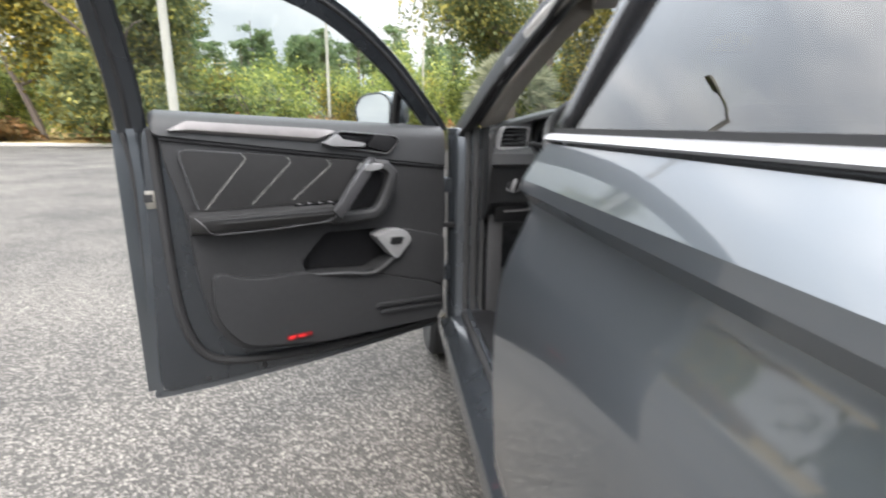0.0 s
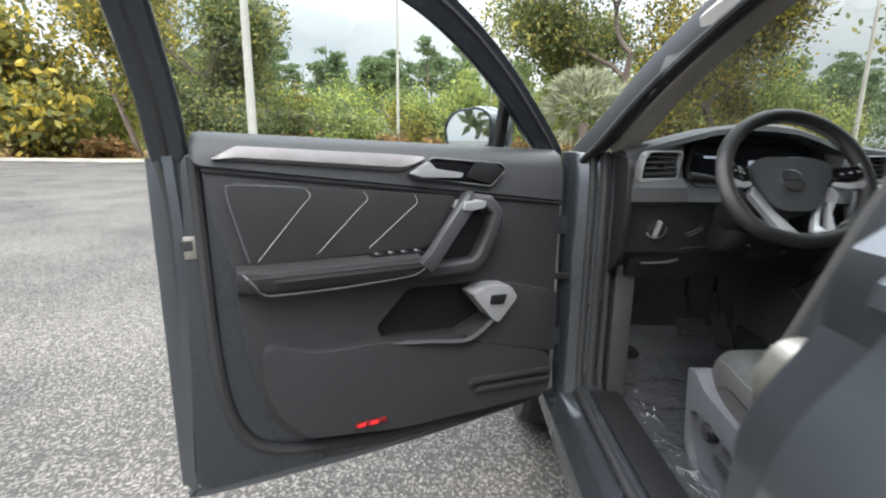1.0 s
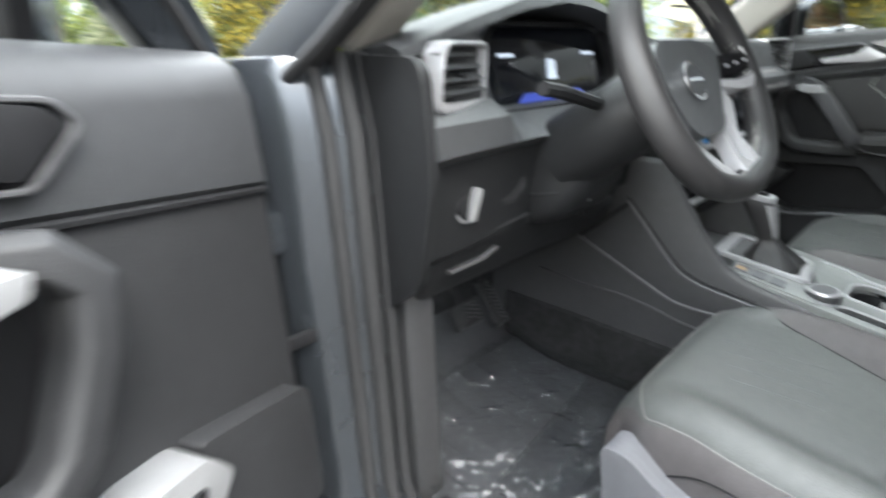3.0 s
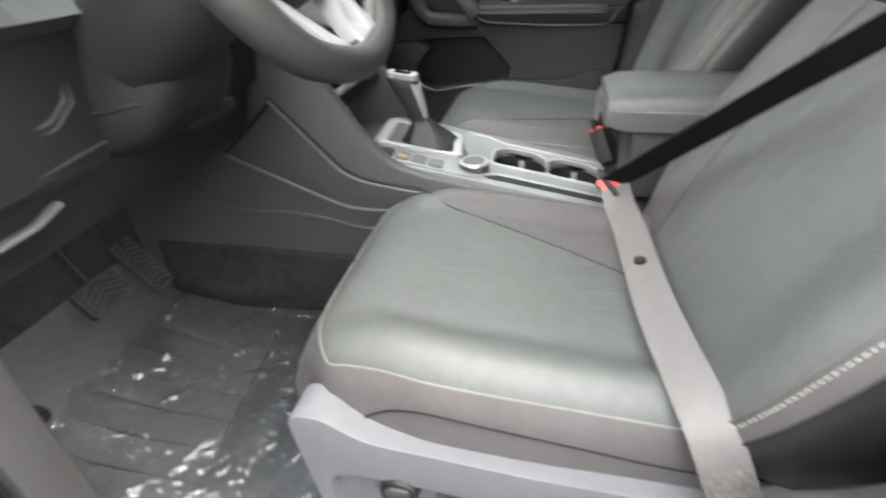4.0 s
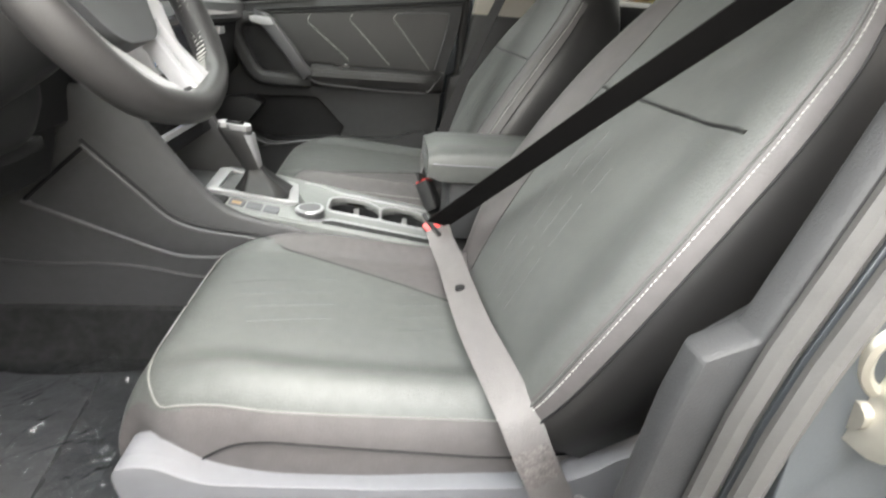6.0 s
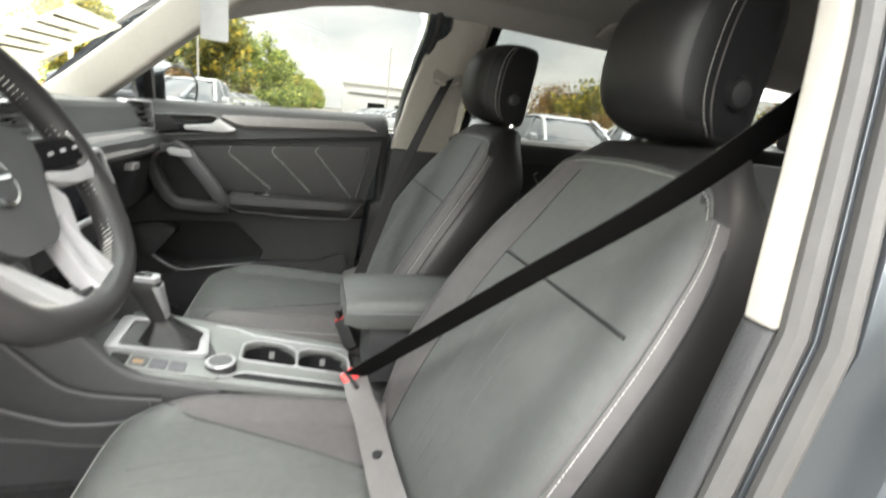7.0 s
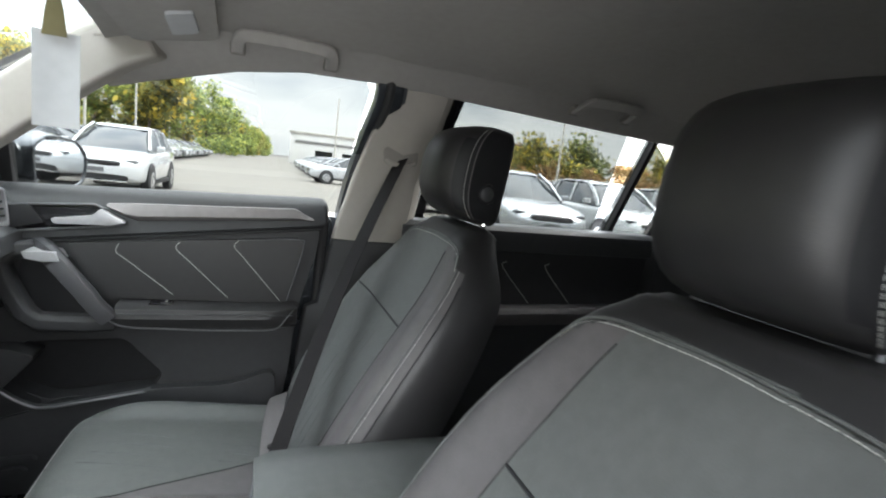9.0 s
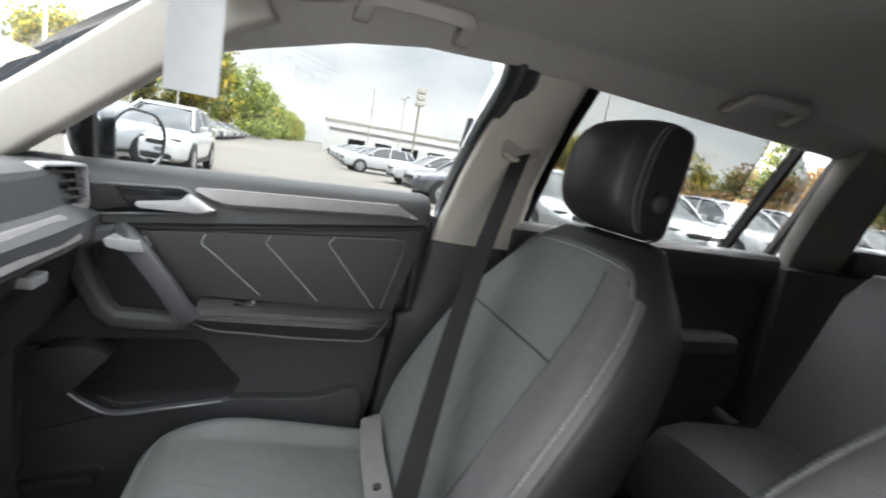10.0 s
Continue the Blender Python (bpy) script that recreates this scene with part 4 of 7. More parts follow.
part("footwell_bulkhead", bm, CARPET, suv, "dark carpeted bulkhead")
for s in (-1, 1):
    bm = box(B(), min(s * 0.66, s * 0.72), max(s * 0.66, s * 0.72), 0.95, 1.40, 0.42, 1.0)
    part("kick_panel", bm, CONSOLE, suv, "dark footwell kick panel", 0.012)
for x, y in ((-0.80, 1.62), (0.80, 1.62), (-0.80, -1.17), (0.80, -1.17)):
    bm = B()
    prof = [(0.20, -0.08), (0.24, -0.105), (0.33, -0.11), (0.352, -0.085), (0.358, 0), (0.352, 0.085), (0.33, 0.11), (0.24, 0.105), (0.20, 0.08)]
    rings = [[(x + b, y + a * math.cos(q), 0.358 + a * math.sin(q)) for a, b in prof] for q in arc(31, 0, 348.4)]
    rings.append(rings[0])
    loft(bm, rings, caps=False)
    tyre = part("tyre", bm, RUBBER, suv, "black road tyre")
    bm = disc(B(), (x - 0.06, y, 0.358), (1, 0, 0), 0.215, 0.12, 28)
    part("rim", bm, SATIN, tyre, "silver alloy rim", 0.02)


# -- front seats
C_ANG = math.atan2(0.31, 0.55)
BACK_DIR, BACK_N = Vector((0, -math.sin(C_ANG), math.cos(C_ANG))), Vector((0, math.cos(C_ANG), math.sin(C_ANG)))
BACK_HW = [(p.x, p.y) for p in smooth_line([(0.0, 0.242, 0), (0.12, 0.267, 0), (0.24, 0.276, 0), (0.36, 0.277, 0), (0.48, 0.273, 0), (0.60, 0.264, 0), (0.70, 0.249, 0), (0.78, 0.231, 0), (0.86, 0.205, 0), (0.92, 0.177, 0), (1.0, 0.130, 0)], 4)]


def back_point(s, x, out=0.0):
    """A point on the backrest's front at height s (0 to 1) and sideways x."""
    hw = linear(BACK_HW, s)
    q = min(1.0, abs(x) / hw)
    f = 0.055 * (1 - q ** 5) ** 0.2 if q < 1 else 0
    bol = lerp([(0.0, 0.014), (0.2, 0.030), (0.65, 0.028), (0.85, 0.010), (1.0, 0.0)], s)
    t = max(0.0, min(1.0, (q - 0.50) / 0.44))
    f += bol * t * t * (3 - 2 * t) * (1 - q ** 8)
    f *= lerp([(0, 1), (0.9, 1), (0.97, 0.8), (1.0, 0.4)], s)
    f += 0.012 * math.sin(math.pi * min(1, s * 1.4))
    base = Vector((0, 0.200, 0.690)) + BACK_DIR * (0.635 * s)
    return base + BACK_N * (f + out) + Vector((x, 0, 0))


def cush_point(y, x, out=0.0):
    """A point on the cushion's top at y and sideways x."""
    hw = lerp([(0.08, 0.215), (0.25, 0.232), (0.5, 0.236), (0.62, 0.222), (0.69, 0.185)], y)
    q = min(1.0, abs(x) / hw)
    top = linear([(0.08, 0.700), (0.20, 0.713), (0.30, 0.723), (0.42, 0.736), (0.52, 0.746), (0.58, 0.750), (0.62, 0.750), (0.645, 0.746), (0.66, 0.740), (0.672, 0.731), (0.684, 0.716), (0.694, 0.696), (0.70, 0.675)], y)
    t = max(0.0, min(1.0, (q - 0.55) / 0.28))
    z = 0.615 + (top - 0.615) * ((1 - q ** 6) ** 0.2 if q < 1 else 0) + 0.026 * t * t * (3 - 2 * t) * (1 - q ** 9) * lerp([(0, 1), (0.55, 1), (0.67, 0.1)], y)
    return Vector((x, y, z + out))


CUSH_SEAM = [(0.0, 0.04), (0.26, 0.06), (0.30, 0.12), (0.364, 0.25), (0.436, 0.38), (0.495, 0.48), (0.57, 0.63), (0.625, 0.86), (1.0, 0.95)]


def front_seat(cx, s):
    """s: +1 has its door at +x."""
    def at(p):
        return (cx + s * p[0], p[1], p[2])
    # base shell: proud light band round a recessed control panel
    outline = rounded([(0.672, 0.690), (0.632, 0.694), (0.586, 0.664), (0.40, 0.648), (0.23, 0.643), (0.165, 0.655), (0.118, 0.692), (0.05, 0.694), (0.00, 0.67), (0.00, 0.58), (0.10, 0.48), (0.25, 0.44), (0.60, 0.44), (0.650, 0.50)], 0.025, 4)
    bm = plate(B(), outline, [], lambda a, w, b: at((w, a, b)), 0.205, 0.238)
    seat = part("front_seat", bm, SEAT_PLASTIC, suv, "dark leatherette bucket seat with light stitching", 0.008, 3)
    bm = plate(B(), outline, [], lambda a, w, b: at((w, a, b)), -0.235, -0.205)
    part("inner_panel", bm, SEAT_PLASTIC, seat, "grey plastic seat side", 0.010, 2)
    recess = rounded([(0.636, 0.592), (0.600, 0.602), (0.50, 0.596), (0.37, 0.575), (0.19, 0.546), (0.15, 0.50), (0.25, 0.452), (0.59, 0.450), (0.630, 0.50)], 0.022)
    band = [(a, z) for a, z in outline]
    part("side_band", plate(B(), band, [recess], lambda a, w, b: at((w, a, b)), 0.236, 0.254 if s < 0 else 0.250), SEAT_PLASTIC, seat, "light grey sculpted seat side", 0.006, 3)
    part("lumbar_knob", disc(B(), at((0.238, 0.550, 0.584)), (s, 0, 0), 0.025, 0.022, 24, 0.022), BLACK, seat, "round black lumbar switch", 0.003)
    part("lumbar_saddle", plate(B(), rounded([(0.566, 0.592), (0.560, 0.600), (0.540, 0.600), (0.534, 0.592), (0.540, 0.584), (0.534, 0.574), (0.542, 0.568), (0.558, 0.568), (0.566, 0.574), (0.560, 0.584)], 0.004), [], lambda a, w, b: at((w, a, b)), 0.258, 0.264), SWITCH, seat, "dark saddle of the lumbar switch", 0.003)
    bm = plate(B(), rounded([(0.503, 0.568), (0.430, 0.570), (0.428, 0.540), (0.503, 0.540)], 0.012), [], lambda a, w, b: at((w, a, b)), 0.238, 0.266)
    part("slide_switch", bm, SWITCH, seat, "grey seat slide switch", 0.006)
    part("slide_bed", plate(B(), rounded([(0.512, 0.578), (0.422, 0.580), (0.418, 0.534), (0.510, 0.532)], 0.012), [], lambda a, w, b: at((w, a, b)), 0.236, 0.241), SWITCH, seat, "", 0.002)
    bm = plate(B(), rounded([(0.412, 0.592), (0.386, 0.594), (0.402, 0.533), (0.430, 0.526), (0.434, 0.545)], 0.008), [], lambda a, w, b: at((w, a, b)), 0.238, 0.268)
    part("recline_switch", bm, SWITCH, seat, "dark grey backrest switch", 0.006)
    part("seat_rail", box(B(), cx - 0.20, cx + 0.20, -0.02, 0.62, 0.42, 0.48), BLACK, seat, "", 0.01)
    # cushion
    def two_tone(ob, edge, half, flank=9.0, door_edge=0.5225):
        """Bolsters outside the insert take the second leather."""
        ob.data.materials.append(LEATHER_SIDE)
        ob.data.materials.append(LEATHER_DARK)
        for f in ob.data.polygons:
            r = abs(f.center.x - cx) / max(1e-4, half(f.center))
            out = door_edge if s * (f.center.x - cx) > 0 else edge(f.center)
            f.material_index = 2 if r > flank else 1 if r > out else 0
    ys = [0.06] + [0.12 + 0.015 * i for i in range(33)] + [0.61, 0.635, 0.65, 0.66, 0.67, 0.68, 0.688, 0.694, 0.70]
    rings = []
    for y in ys:
        hw = lerp([(0.08, 0.215), (0.25, 0.232), (0.5, 0.236), (0.62, 0.222), (0.69, 0.185)], y)
        ring = [at(cush_point(y, hw * math.sin(radians(-90 + 180 * i / 96)))) for i in range(97)]
        low = lerp([(0, 0.615), (0.62, 0.615), (0.70, 0.64)], y)
        ring += [at((hw, y, low)), at((hw * 0.8, y, low - 0.04)), at((-hw * 0.8, y, low - 0.04)), at((-hw, y, low))]
        rings.append(ring)
    def cush_hw(y):
        return lerp([(0.08, 0.215), (0.25, 0.232), (0.5, 0.236), (0.62, 0.222), (0.69, 0.185)], y)
    two_tone(part("cushion", loft(B(), rings), LEATHER, seat, "grey-green leatherette cushion with brownish side bolsters", 0.0, 2, 60), lambda q: linear(CUSH_SEAM, q.y), lambda q: cush_hw(q.y), 9.0, 0.94)
    # backrest
    rings = []
    for k in [0.8 * i / 26 for i in range(26)] + [0.8 + 0.2 * i / 20 for i in range(21)]:
        hw = linear(BACK_HW, k)
        ring = [at(back_point(k, hw * math.sin(radians(-90 + 180 * j / 40)))) for j in range(41)]
        dep = lerp([(0, -0.06), (0.3, -0.085), (0.8, -0.075), (1, -0.02)], k)
        c = Vector((0, 0.200, 0.690)) + BACK_DIR * (0.635 * k) + BACK_N * dep
        ring += [at(c + Vector((hw * m, 0, 0)) + BACK_N * e) for m, e in ((0.97, 0.015), (0.8, -0.008), (0.3, -0.014), (-0.3, -0.014), (-0.8, -0.008), (-0.97, 0.015))]
        rings.append(ring)
    def back_s(q):
        return max(0.0, min(1.0, (q - Vector((0, 0.200, 0.690))).dot(BACK_DIR) / 0.635))
    two_tone(part("backrest", loft(B(), rings), LEATHER, seat, "grey-green leatherette backrest with brownish bolsters", 0.0, 2, 60), lambda q: 0.5225, lambda q: linear(BACK_HW, back_s(q)) if back_s(q) < 0.918 - 0.078 * min(1.0, abs(q.x - cx) / 0.188) ** 3.5 and (q - Vector((0, 0.200, 0.690))).dot(BACK_N) > -0.005 else 0.0, 0.974, 0.905)
    # piping and seams
    def seam(name, pts, r, mat=STITCH, label=""):
        part(name, tube(B(), [at(p) for p in smooth_line(pts, 5)], r, 6), mat, seat, label)
    def stitches(name, pts, r=0.0008, dash=0.0040, gap=0.0022):
        """A row of thread stitches along a line."""
        bm = B()
        line, run, begin = smooth_line(pts, 40), 0.0, None
        for a, b in zip(line, line[1:]):
            on = (run % (dash + gap)) < dash
            if on and begin is None:
                begin = a
            elif not on and begin is not None:
                tube(bm, [at(begin), at(a)], r, 4)
                begin = None
            run += (b - a).length
        part(name, bm, STITCH, seat, "light grey thread stitches")
    up = (0.03, 0.08, 0.14, 0.20, 0.27, 0.34, 0.41, 0.48, 0.55, 0.62, 0.68, 0.74, 0.79, 0.84)
    for e in (-1, 1):
        seam("bolster_piping", [back_point(k, e * 0.912 * linear(BACK_HW, k), 0.0004) for k in up], 0.0018, LEATHER, "leatherette piping")
        stitches("stitching", [back_point(k, e * (0.912 * linear(BACK_HW, k) + 0.0045), 0.0006) for k in up])
        if e < 0:
            seam("panel_seam", [back_point(k, e * 0.5225 * linear(BACK_HW, k), 0.0) for k in (0.02, 0.10, 0.2, 0.3, 0.4, 0.5, 0.6, 0.68, 0.75, 0.82, 0.87)], 0.0014, BLACK)
        seam("side_seam", [back_point(k, e * 0.972 * linear(BACK_HW, k), 0.0006) for k in (0.04, 0.10, 0.18, 0.26, 0.34, 0.42, 0.5, 0.58, 0.66, 0.74, 0.80)], 0.0016, BLACK)
        rim = [cush_point(y, e * 0.935 * cush_hw(y), 0.0006) for y in (0.10, 0.16, 0.22, 0.28, 0.34, 0.40, 0.46, 0.52, 0.57, 0.61, 0.635)]
        rim += [cush_point(y, e * q * cush_hw(y), 0.0012) for y, q in ((0.652, 0.89), (0.664, 0.80), (0.671, 0.66), (0.675, 0.48), (0.677, 0.25), (0.678, 0.02))]
        seam("cushion_piping", rim, 0.0013, PIPING, "light piping round the cushion")
        if e < 0:
            seam("cushion_seam", [cush_point(y, -linear(CUSH_SEAM, y) * cush_hw(y), 0.0) for y in (0.22, 0.26, 0.30, 0.335, 0.37, 0.41, 0.45, 0.49, 0.53, 0.565, 0.60, 0.62)], 0.0014, BLACK)
        seam("flank_seam", [(e * (cush_hw(y) + 0.0006), y, z) for y, z in ((0.10, 0.664), (0.236, 0.668), (0.374, 0.684), (0.47, 0.698), (0.52, 0.703), (0.56, 0.692), (0.60, 0.662), (0.62, 0.640))], 0.0014, BLACK)
    top_line = [back_point(0.84, -0.190, 0.0008), back_point(0.885, -0.166, 0.001), back_point(0.905, -0.12, 0.001), back_point(0.912, -0.05, 0.001), back_point(0.915, 0.0, 0.001), back_point(0.912, 0.05, 0.001), back_point(0.905, 0.12, 0.001), back_point(0.885, 0.166, 0.001), back_point(0.84, 0.190, 0.0008)]
    seam("top_piping", top_line, 0.0022, LEATHER, "leatherette piping across the shoulders")
    stitches("stitching", [p - BACK_DIR * 0.006 for p in top_line])
    seam("cross_seam", [back_point(0.595, x, 0.0) for x in (-0.138, -0.10, -0.05, 0.0, 0.05, 0.10, 0.138, 0.17, 0.20, 0.218)], 0.0024, BLACK)
    for n, x in enumerate((-0.066, -0.030, 0.006, 0.042)):
        for a, b in ((0.07, 0.22), (0.25, 0.36), (0.39, 0.54 - 0.03 * n)):
            seam("quilt_line", [back_point(a + (b - a) * q / 4, x + 0.012, 0.0) for q in range(5)], 0.0005, CONSOLE)
        for a, b in ((0.25 + 0.02 * n, 0.38), (0.47, 0.62 - 0.015 * n)):
            seam("quilt_line", [cush_point(a + (b - a) * q / 4, x + 0.012 + 0.05 * (b - a) * q, 0.0) for q in range(5)], 0.0005, CONSOLE)
    # headrest: a padded front wrapped round two flat stitched side panels
    top = Vector((0, 0.200, 0.690)) + BACK_DIR * 0.635
    half = [(0.0, 0.078), (0.030, 0.077), (0.058, 0.072), (0.078, 0.062), (0.092, 0.044), (0.100, 0.022), (0.1030, 0.004), (0.1020, -0.004), (0.099, -0.040), (0.096, -0.072), (0.090, -0.092), (0.076, -0.101), (0.040, -0.104), (0.0, -0.105)]
    outline_h = half + [(-x, y) for x, y in half[-2:0:-1]]
    tilt = pose(0, 0, 0, 7, 0, 0)
    def head_point(k, x, y, out=0.0):
        """A point of the headrest's skin at height k (-1 to 1) over the flat outline."""
        lean = max(0.0, 1 - abs(k) ** 2.6) ** 0.42
        if y > -0.09:
            y = -0.09 + (y + 0.09) * (0.30 + 0.70 * lean)
        shut = max(0.0, 1 - abs(k) ** 9) ** 0.30
        x *= (1 - 0.10 * max(0.0, k) ** 3) * (0.55 + 0.45 * shut)
        y = -0.06 + (y + 0.06) * (0.45 + 0.55 * shut)
        return tilt @ Vector((0.94 * x * (1 + out), 0.90 * y, 0.103 * k)) + Vector((0, -0.068, 1.362))
    rings = [[at(head_point(k, x, y)) for x, y in outline_h] for k in (-1, -0.985, -0.95, -0.88, -0.78, -0.64, -0.48, -0.32, -0.16, 0, 0.16, 0.32, 0.48, 0.64, 0.78, 0.88, 0.95, 0.985, 1)]
    head = part("headrest", loft(B(), rings), LEATHER_DARK, seat, "black leatherette headrest with stitched side panels", 0.0, 2, 40)
    head.data.materials.append(BLACK)
    for f in head.data.polygons:
        f.material_index = 1 if abs(f.normal.x) > 0.85 and abs(f.center.x - cx) > 0.06 else 0
    for x in (-0.075, 0.075):
        p = top + Vector((x, 0.0, -0.03))
        part("headrest_post", tube(B(), [at(p), at(p + Vector((0, -0.004, 0.07)))], 0.006), CHROME, seat, "chrome headrest post")
        part("post_collar", loft(B(), [[at(p + Vector((a * 0.030 * math.cos(q), a * 0.017 * math.sin(q), h))) for q in arc(17, 0, 340)] for a, h in ((1.0, 0.015), (1.0, 0.026), (0.86, 0.031))]), GLOSSBLACK, seat, "black oval post collar")
    ks = [n / 10 for n in range(-9, 10)]
    for e in (-1, 1):
        part("headrest_seam", tube(B(), [at(p) for p in smooth_line([head_point(k, e * 0.1030, 0.004, 0.012) for k in ks], 3)], 0.0014, 6), LEATHER_SIDE, seat)
        stitches("stitching", [head_point(k, e * 0.1012, 0.016, 0.012) for k in ks], 0.0008)
        spot = head_point(-0.36, e * 0.0985, -0.044, 0.0)
        part("headrest_button", disc(B(), at(spot - Vector((e * 0.008, 0, 0))), (s * e, -0.08, 0), 0.024, 0.012, 24, 0.021), BLACK, seat, "round headrest adjuster", 0.003)
        part("button_cap", disc(B(), at(spot + Vector((e * 0.0035, -0.001, 0))), (s * e, -0.08, 0), 0.016, 0.002, 24, 0.013), SOFT, seat)
    return seat


front_seat(-0.366, -1)
front_seat(0.366, 1)


# -- rear bench
for x0, x1 in ((-0.64, -0.02), (0.0, 0.62)):
    c, hw = (x0 + x1) / 2, (x1 - x0) / 2
    rings = []
    for y in (-1.12, -1.0, -0.8, -0.65, -0.56, -0.525):
        top = lerp([(-1.12, 0.70), (-0.65, 0.74), (-0.56, 0.72), (-0.525, 0.64)], y)
        rings.append([(c + hw * a, y, 0.50 + (top - 0.50) * b) for a, b in ((-1, 0), (-1, 0.75), (-0.93, 0.96), (-0.6, 1), (0.6, 1), (0.93, 0.96), (1, 0.75), (1, 0))])
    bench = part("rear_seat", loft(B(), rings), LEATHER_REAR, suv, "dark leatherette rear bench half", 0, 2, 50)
    rings = []
    for k in (0, 0.1, 0.3, 0.6, 0.85, 0.95, 1.0):
        y, z = -0.98 - 0.24 * k, 0.66 + 0.56 * k
        r = 1 - max(0, k - 0.85) * 0.8
        rings.append([(c + hw * r * a, y + 0.08 * b * r, z) for a, b in ((-1, -1), (-1, 0.4), (-0.9, 1), (-0.55, 0.8), (0.55, 0.8), (0.9, 1), (1, 0.4), (1, -1))])
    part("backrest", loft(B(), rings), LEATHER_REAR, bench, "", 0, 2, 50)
    rings = []
    for i in range(9):
        k = -1 + i / 4
        r = max(0.03, 1 - abs(k) ** 4) ** 0.4
        rings.append([(c + (0.05 if c > 0 else -0.05) + 0.125 * r * math.copysign(abs(math.cos(q)) ** 0.6, math.cos(q)), -1.225 + 0.055 * r * math.sin(q), 1.335 + 0.075 * k) for q in arc(19, 0, 342)])
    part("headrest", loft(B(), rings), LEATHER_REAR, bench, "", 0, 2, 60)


# -- dashboard
def dash_section(x):
    """Outline (y, z) of the dashboard at sideways x."""
    back = 1.36 - 0.25 * (abs(x) / 0.75) ** 2
    face = 0.875 - 0.02 * (abs(x) / 0.72) ** 4 - lerp([(0.0, 0.0), (0.22, 0.032), (0.55, 0.032), (0.72, 0.012)], x)
    top = linear([(-0.74, 1.205), (-0.64, 1.235), (-0.50, 1.272), (-0.38, 1.287), (-0.26, 1.272), (-0.16, 1.235), (0.0, 1.215), (0.74, 1.205)], x)
    hood = max(0.0, (top - 1.225) / 0.06)
    lip = face + 0.045 - 0.02 * hood
    rec = lerp([(0.14, 0.0), (0.19, 1.0), (0.54, 1.0), (0.585, 0.0)], -x) * 0.075 if x < 0 else 0.0
    return [(back, 1.12), (back - 0.12, 1.195 + 0.3 * (top - 1.205)), (lip + 0.14, top - 0.004), (lip + 0.03, top), (lip + 0.006, top - 0.008), (lip, top - 0.022), (face + 0.045 + rec, max(1.19, top - 0.035)), (face + 0.042 + rec, 1.175), (face + 0.03 + rec, 1.135), (face - 0.006 + rec * 0.9, 1.112), (face - 0.012, 1.075), (face + 0.008, 1.062), (face + 0.02, 1.0), (face + 0.03, 0.93), (face + 0.10, 0.87), (1.20, 0.86), (back, 0.95)]


xs = [-0.735, -0.70, -0.64, -0.60, -0.58, -0.56, -0.53, -0.50, -0.46, -0.40, -0.34, -0.28, -0.22, -0.19, -0.165, -0.14, -0.08, 0.0, 0.08, 0.16, 0.28, 0.40, 0.52, 0.62, 0.70, 0.735]
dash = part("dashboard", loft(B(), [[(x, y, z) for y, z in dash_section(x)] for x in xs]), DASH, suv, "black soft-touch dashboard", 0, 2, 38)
# faces low on the dash take the darkened copy as painted shade
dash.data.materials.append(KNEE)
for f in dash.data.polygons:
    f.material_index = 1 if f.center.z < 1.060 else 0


def vent(cx, cy, cz, w, h, yaw, slant):
    m = pose(cx, cy, cz, 0, 0, yaw)
    def V(a, d, b):
        return m @ Vector((a + slant * b, d, b))
    out = rounded([(-w, -h), (w, -h), (w, h), (-w * 0.8, h), (-w, h * 0.4)], 0.012)
    ins = [(a * 0.91, b * 0.80 + h * 0.06) for a, b in out]
    v = part("air_vent", plate(B(), out, [ins], V, -0.012, 0.02), SATIN, dash, "satin silver framed air vent", 0.004)
    part("vent_core", plate(B(), [(a * 1.02, b) for a, b in ins], [], V, 0.012, 0.018), BLACK, v)
    for k in range(4):
        z = h * (-0.48 + 0.36 * k)
        part("slat", box(B(), -w * 0.86, w * 0.86, -0.008, 0.012, z - 0.0025, z + 0.0025, m @ pose(0, 0, 0, -12, 0, 0)), SOFT, v)
    part("vent_tab", box(B(), -0.008, 0.008, -0.010, 0.0, -0.003, 0.004, m), GLOSSBLACK, v, "", 0.002)


vent(-0.650, 0.892, 1.166, 0.060, 0.042, 16, 0.15)
vent(0.650, 0.884, 1.166, 0.062, 0.044, -18, -0.15)
vent(-0.085, 0.905, 1.165, 0.055, 0.035, 0, 0.0)
vent(0.055, 0.905, 1.165, 0.055, 0.035, 0, 0.0)
# instrument cluster
def K(a, d, b):
    return (-0.366 + a, 0.958 + d + (b - 1.16) * 0.20, b)
clus = rounded([(-0.165, 1.110), (0.165, 1.110), (0.185, 1.15), (0.16, 1.232), (-0.16, 1.232), (-0.185, 1.15)], 0.03)
cluster = part("instrument_display", plate(B(), clus, [], K, -0.008, 0.01), SCREEN, dash, "dark digital instrument cluster", 0.003)
part("cluster_rim", plate(B(), [(a * 1.06, 1.16 + (b - 1.16) * 1.12) for a, b in clus], [clus], K, -0.025, 0.0), BLACK, cluster, "", 0.003)
part("display_band", plate(B(), rounded([(-0.10, 1.116), (0.10, 1.116), (0.08, 1.130), (-0.08, 1.130)], 0.005), [], K, -0.0125, -0.009), SCREEN_BLUE, cluster, "blue lit band")
part("display_figure", plate(B(), [(-0.012, 1.150), (0.012, 1.150), (0.009, 1.182), (-0.009, 1.182)], [], K, -0.0125, -0.009), SCREEN_PALE, cluster)
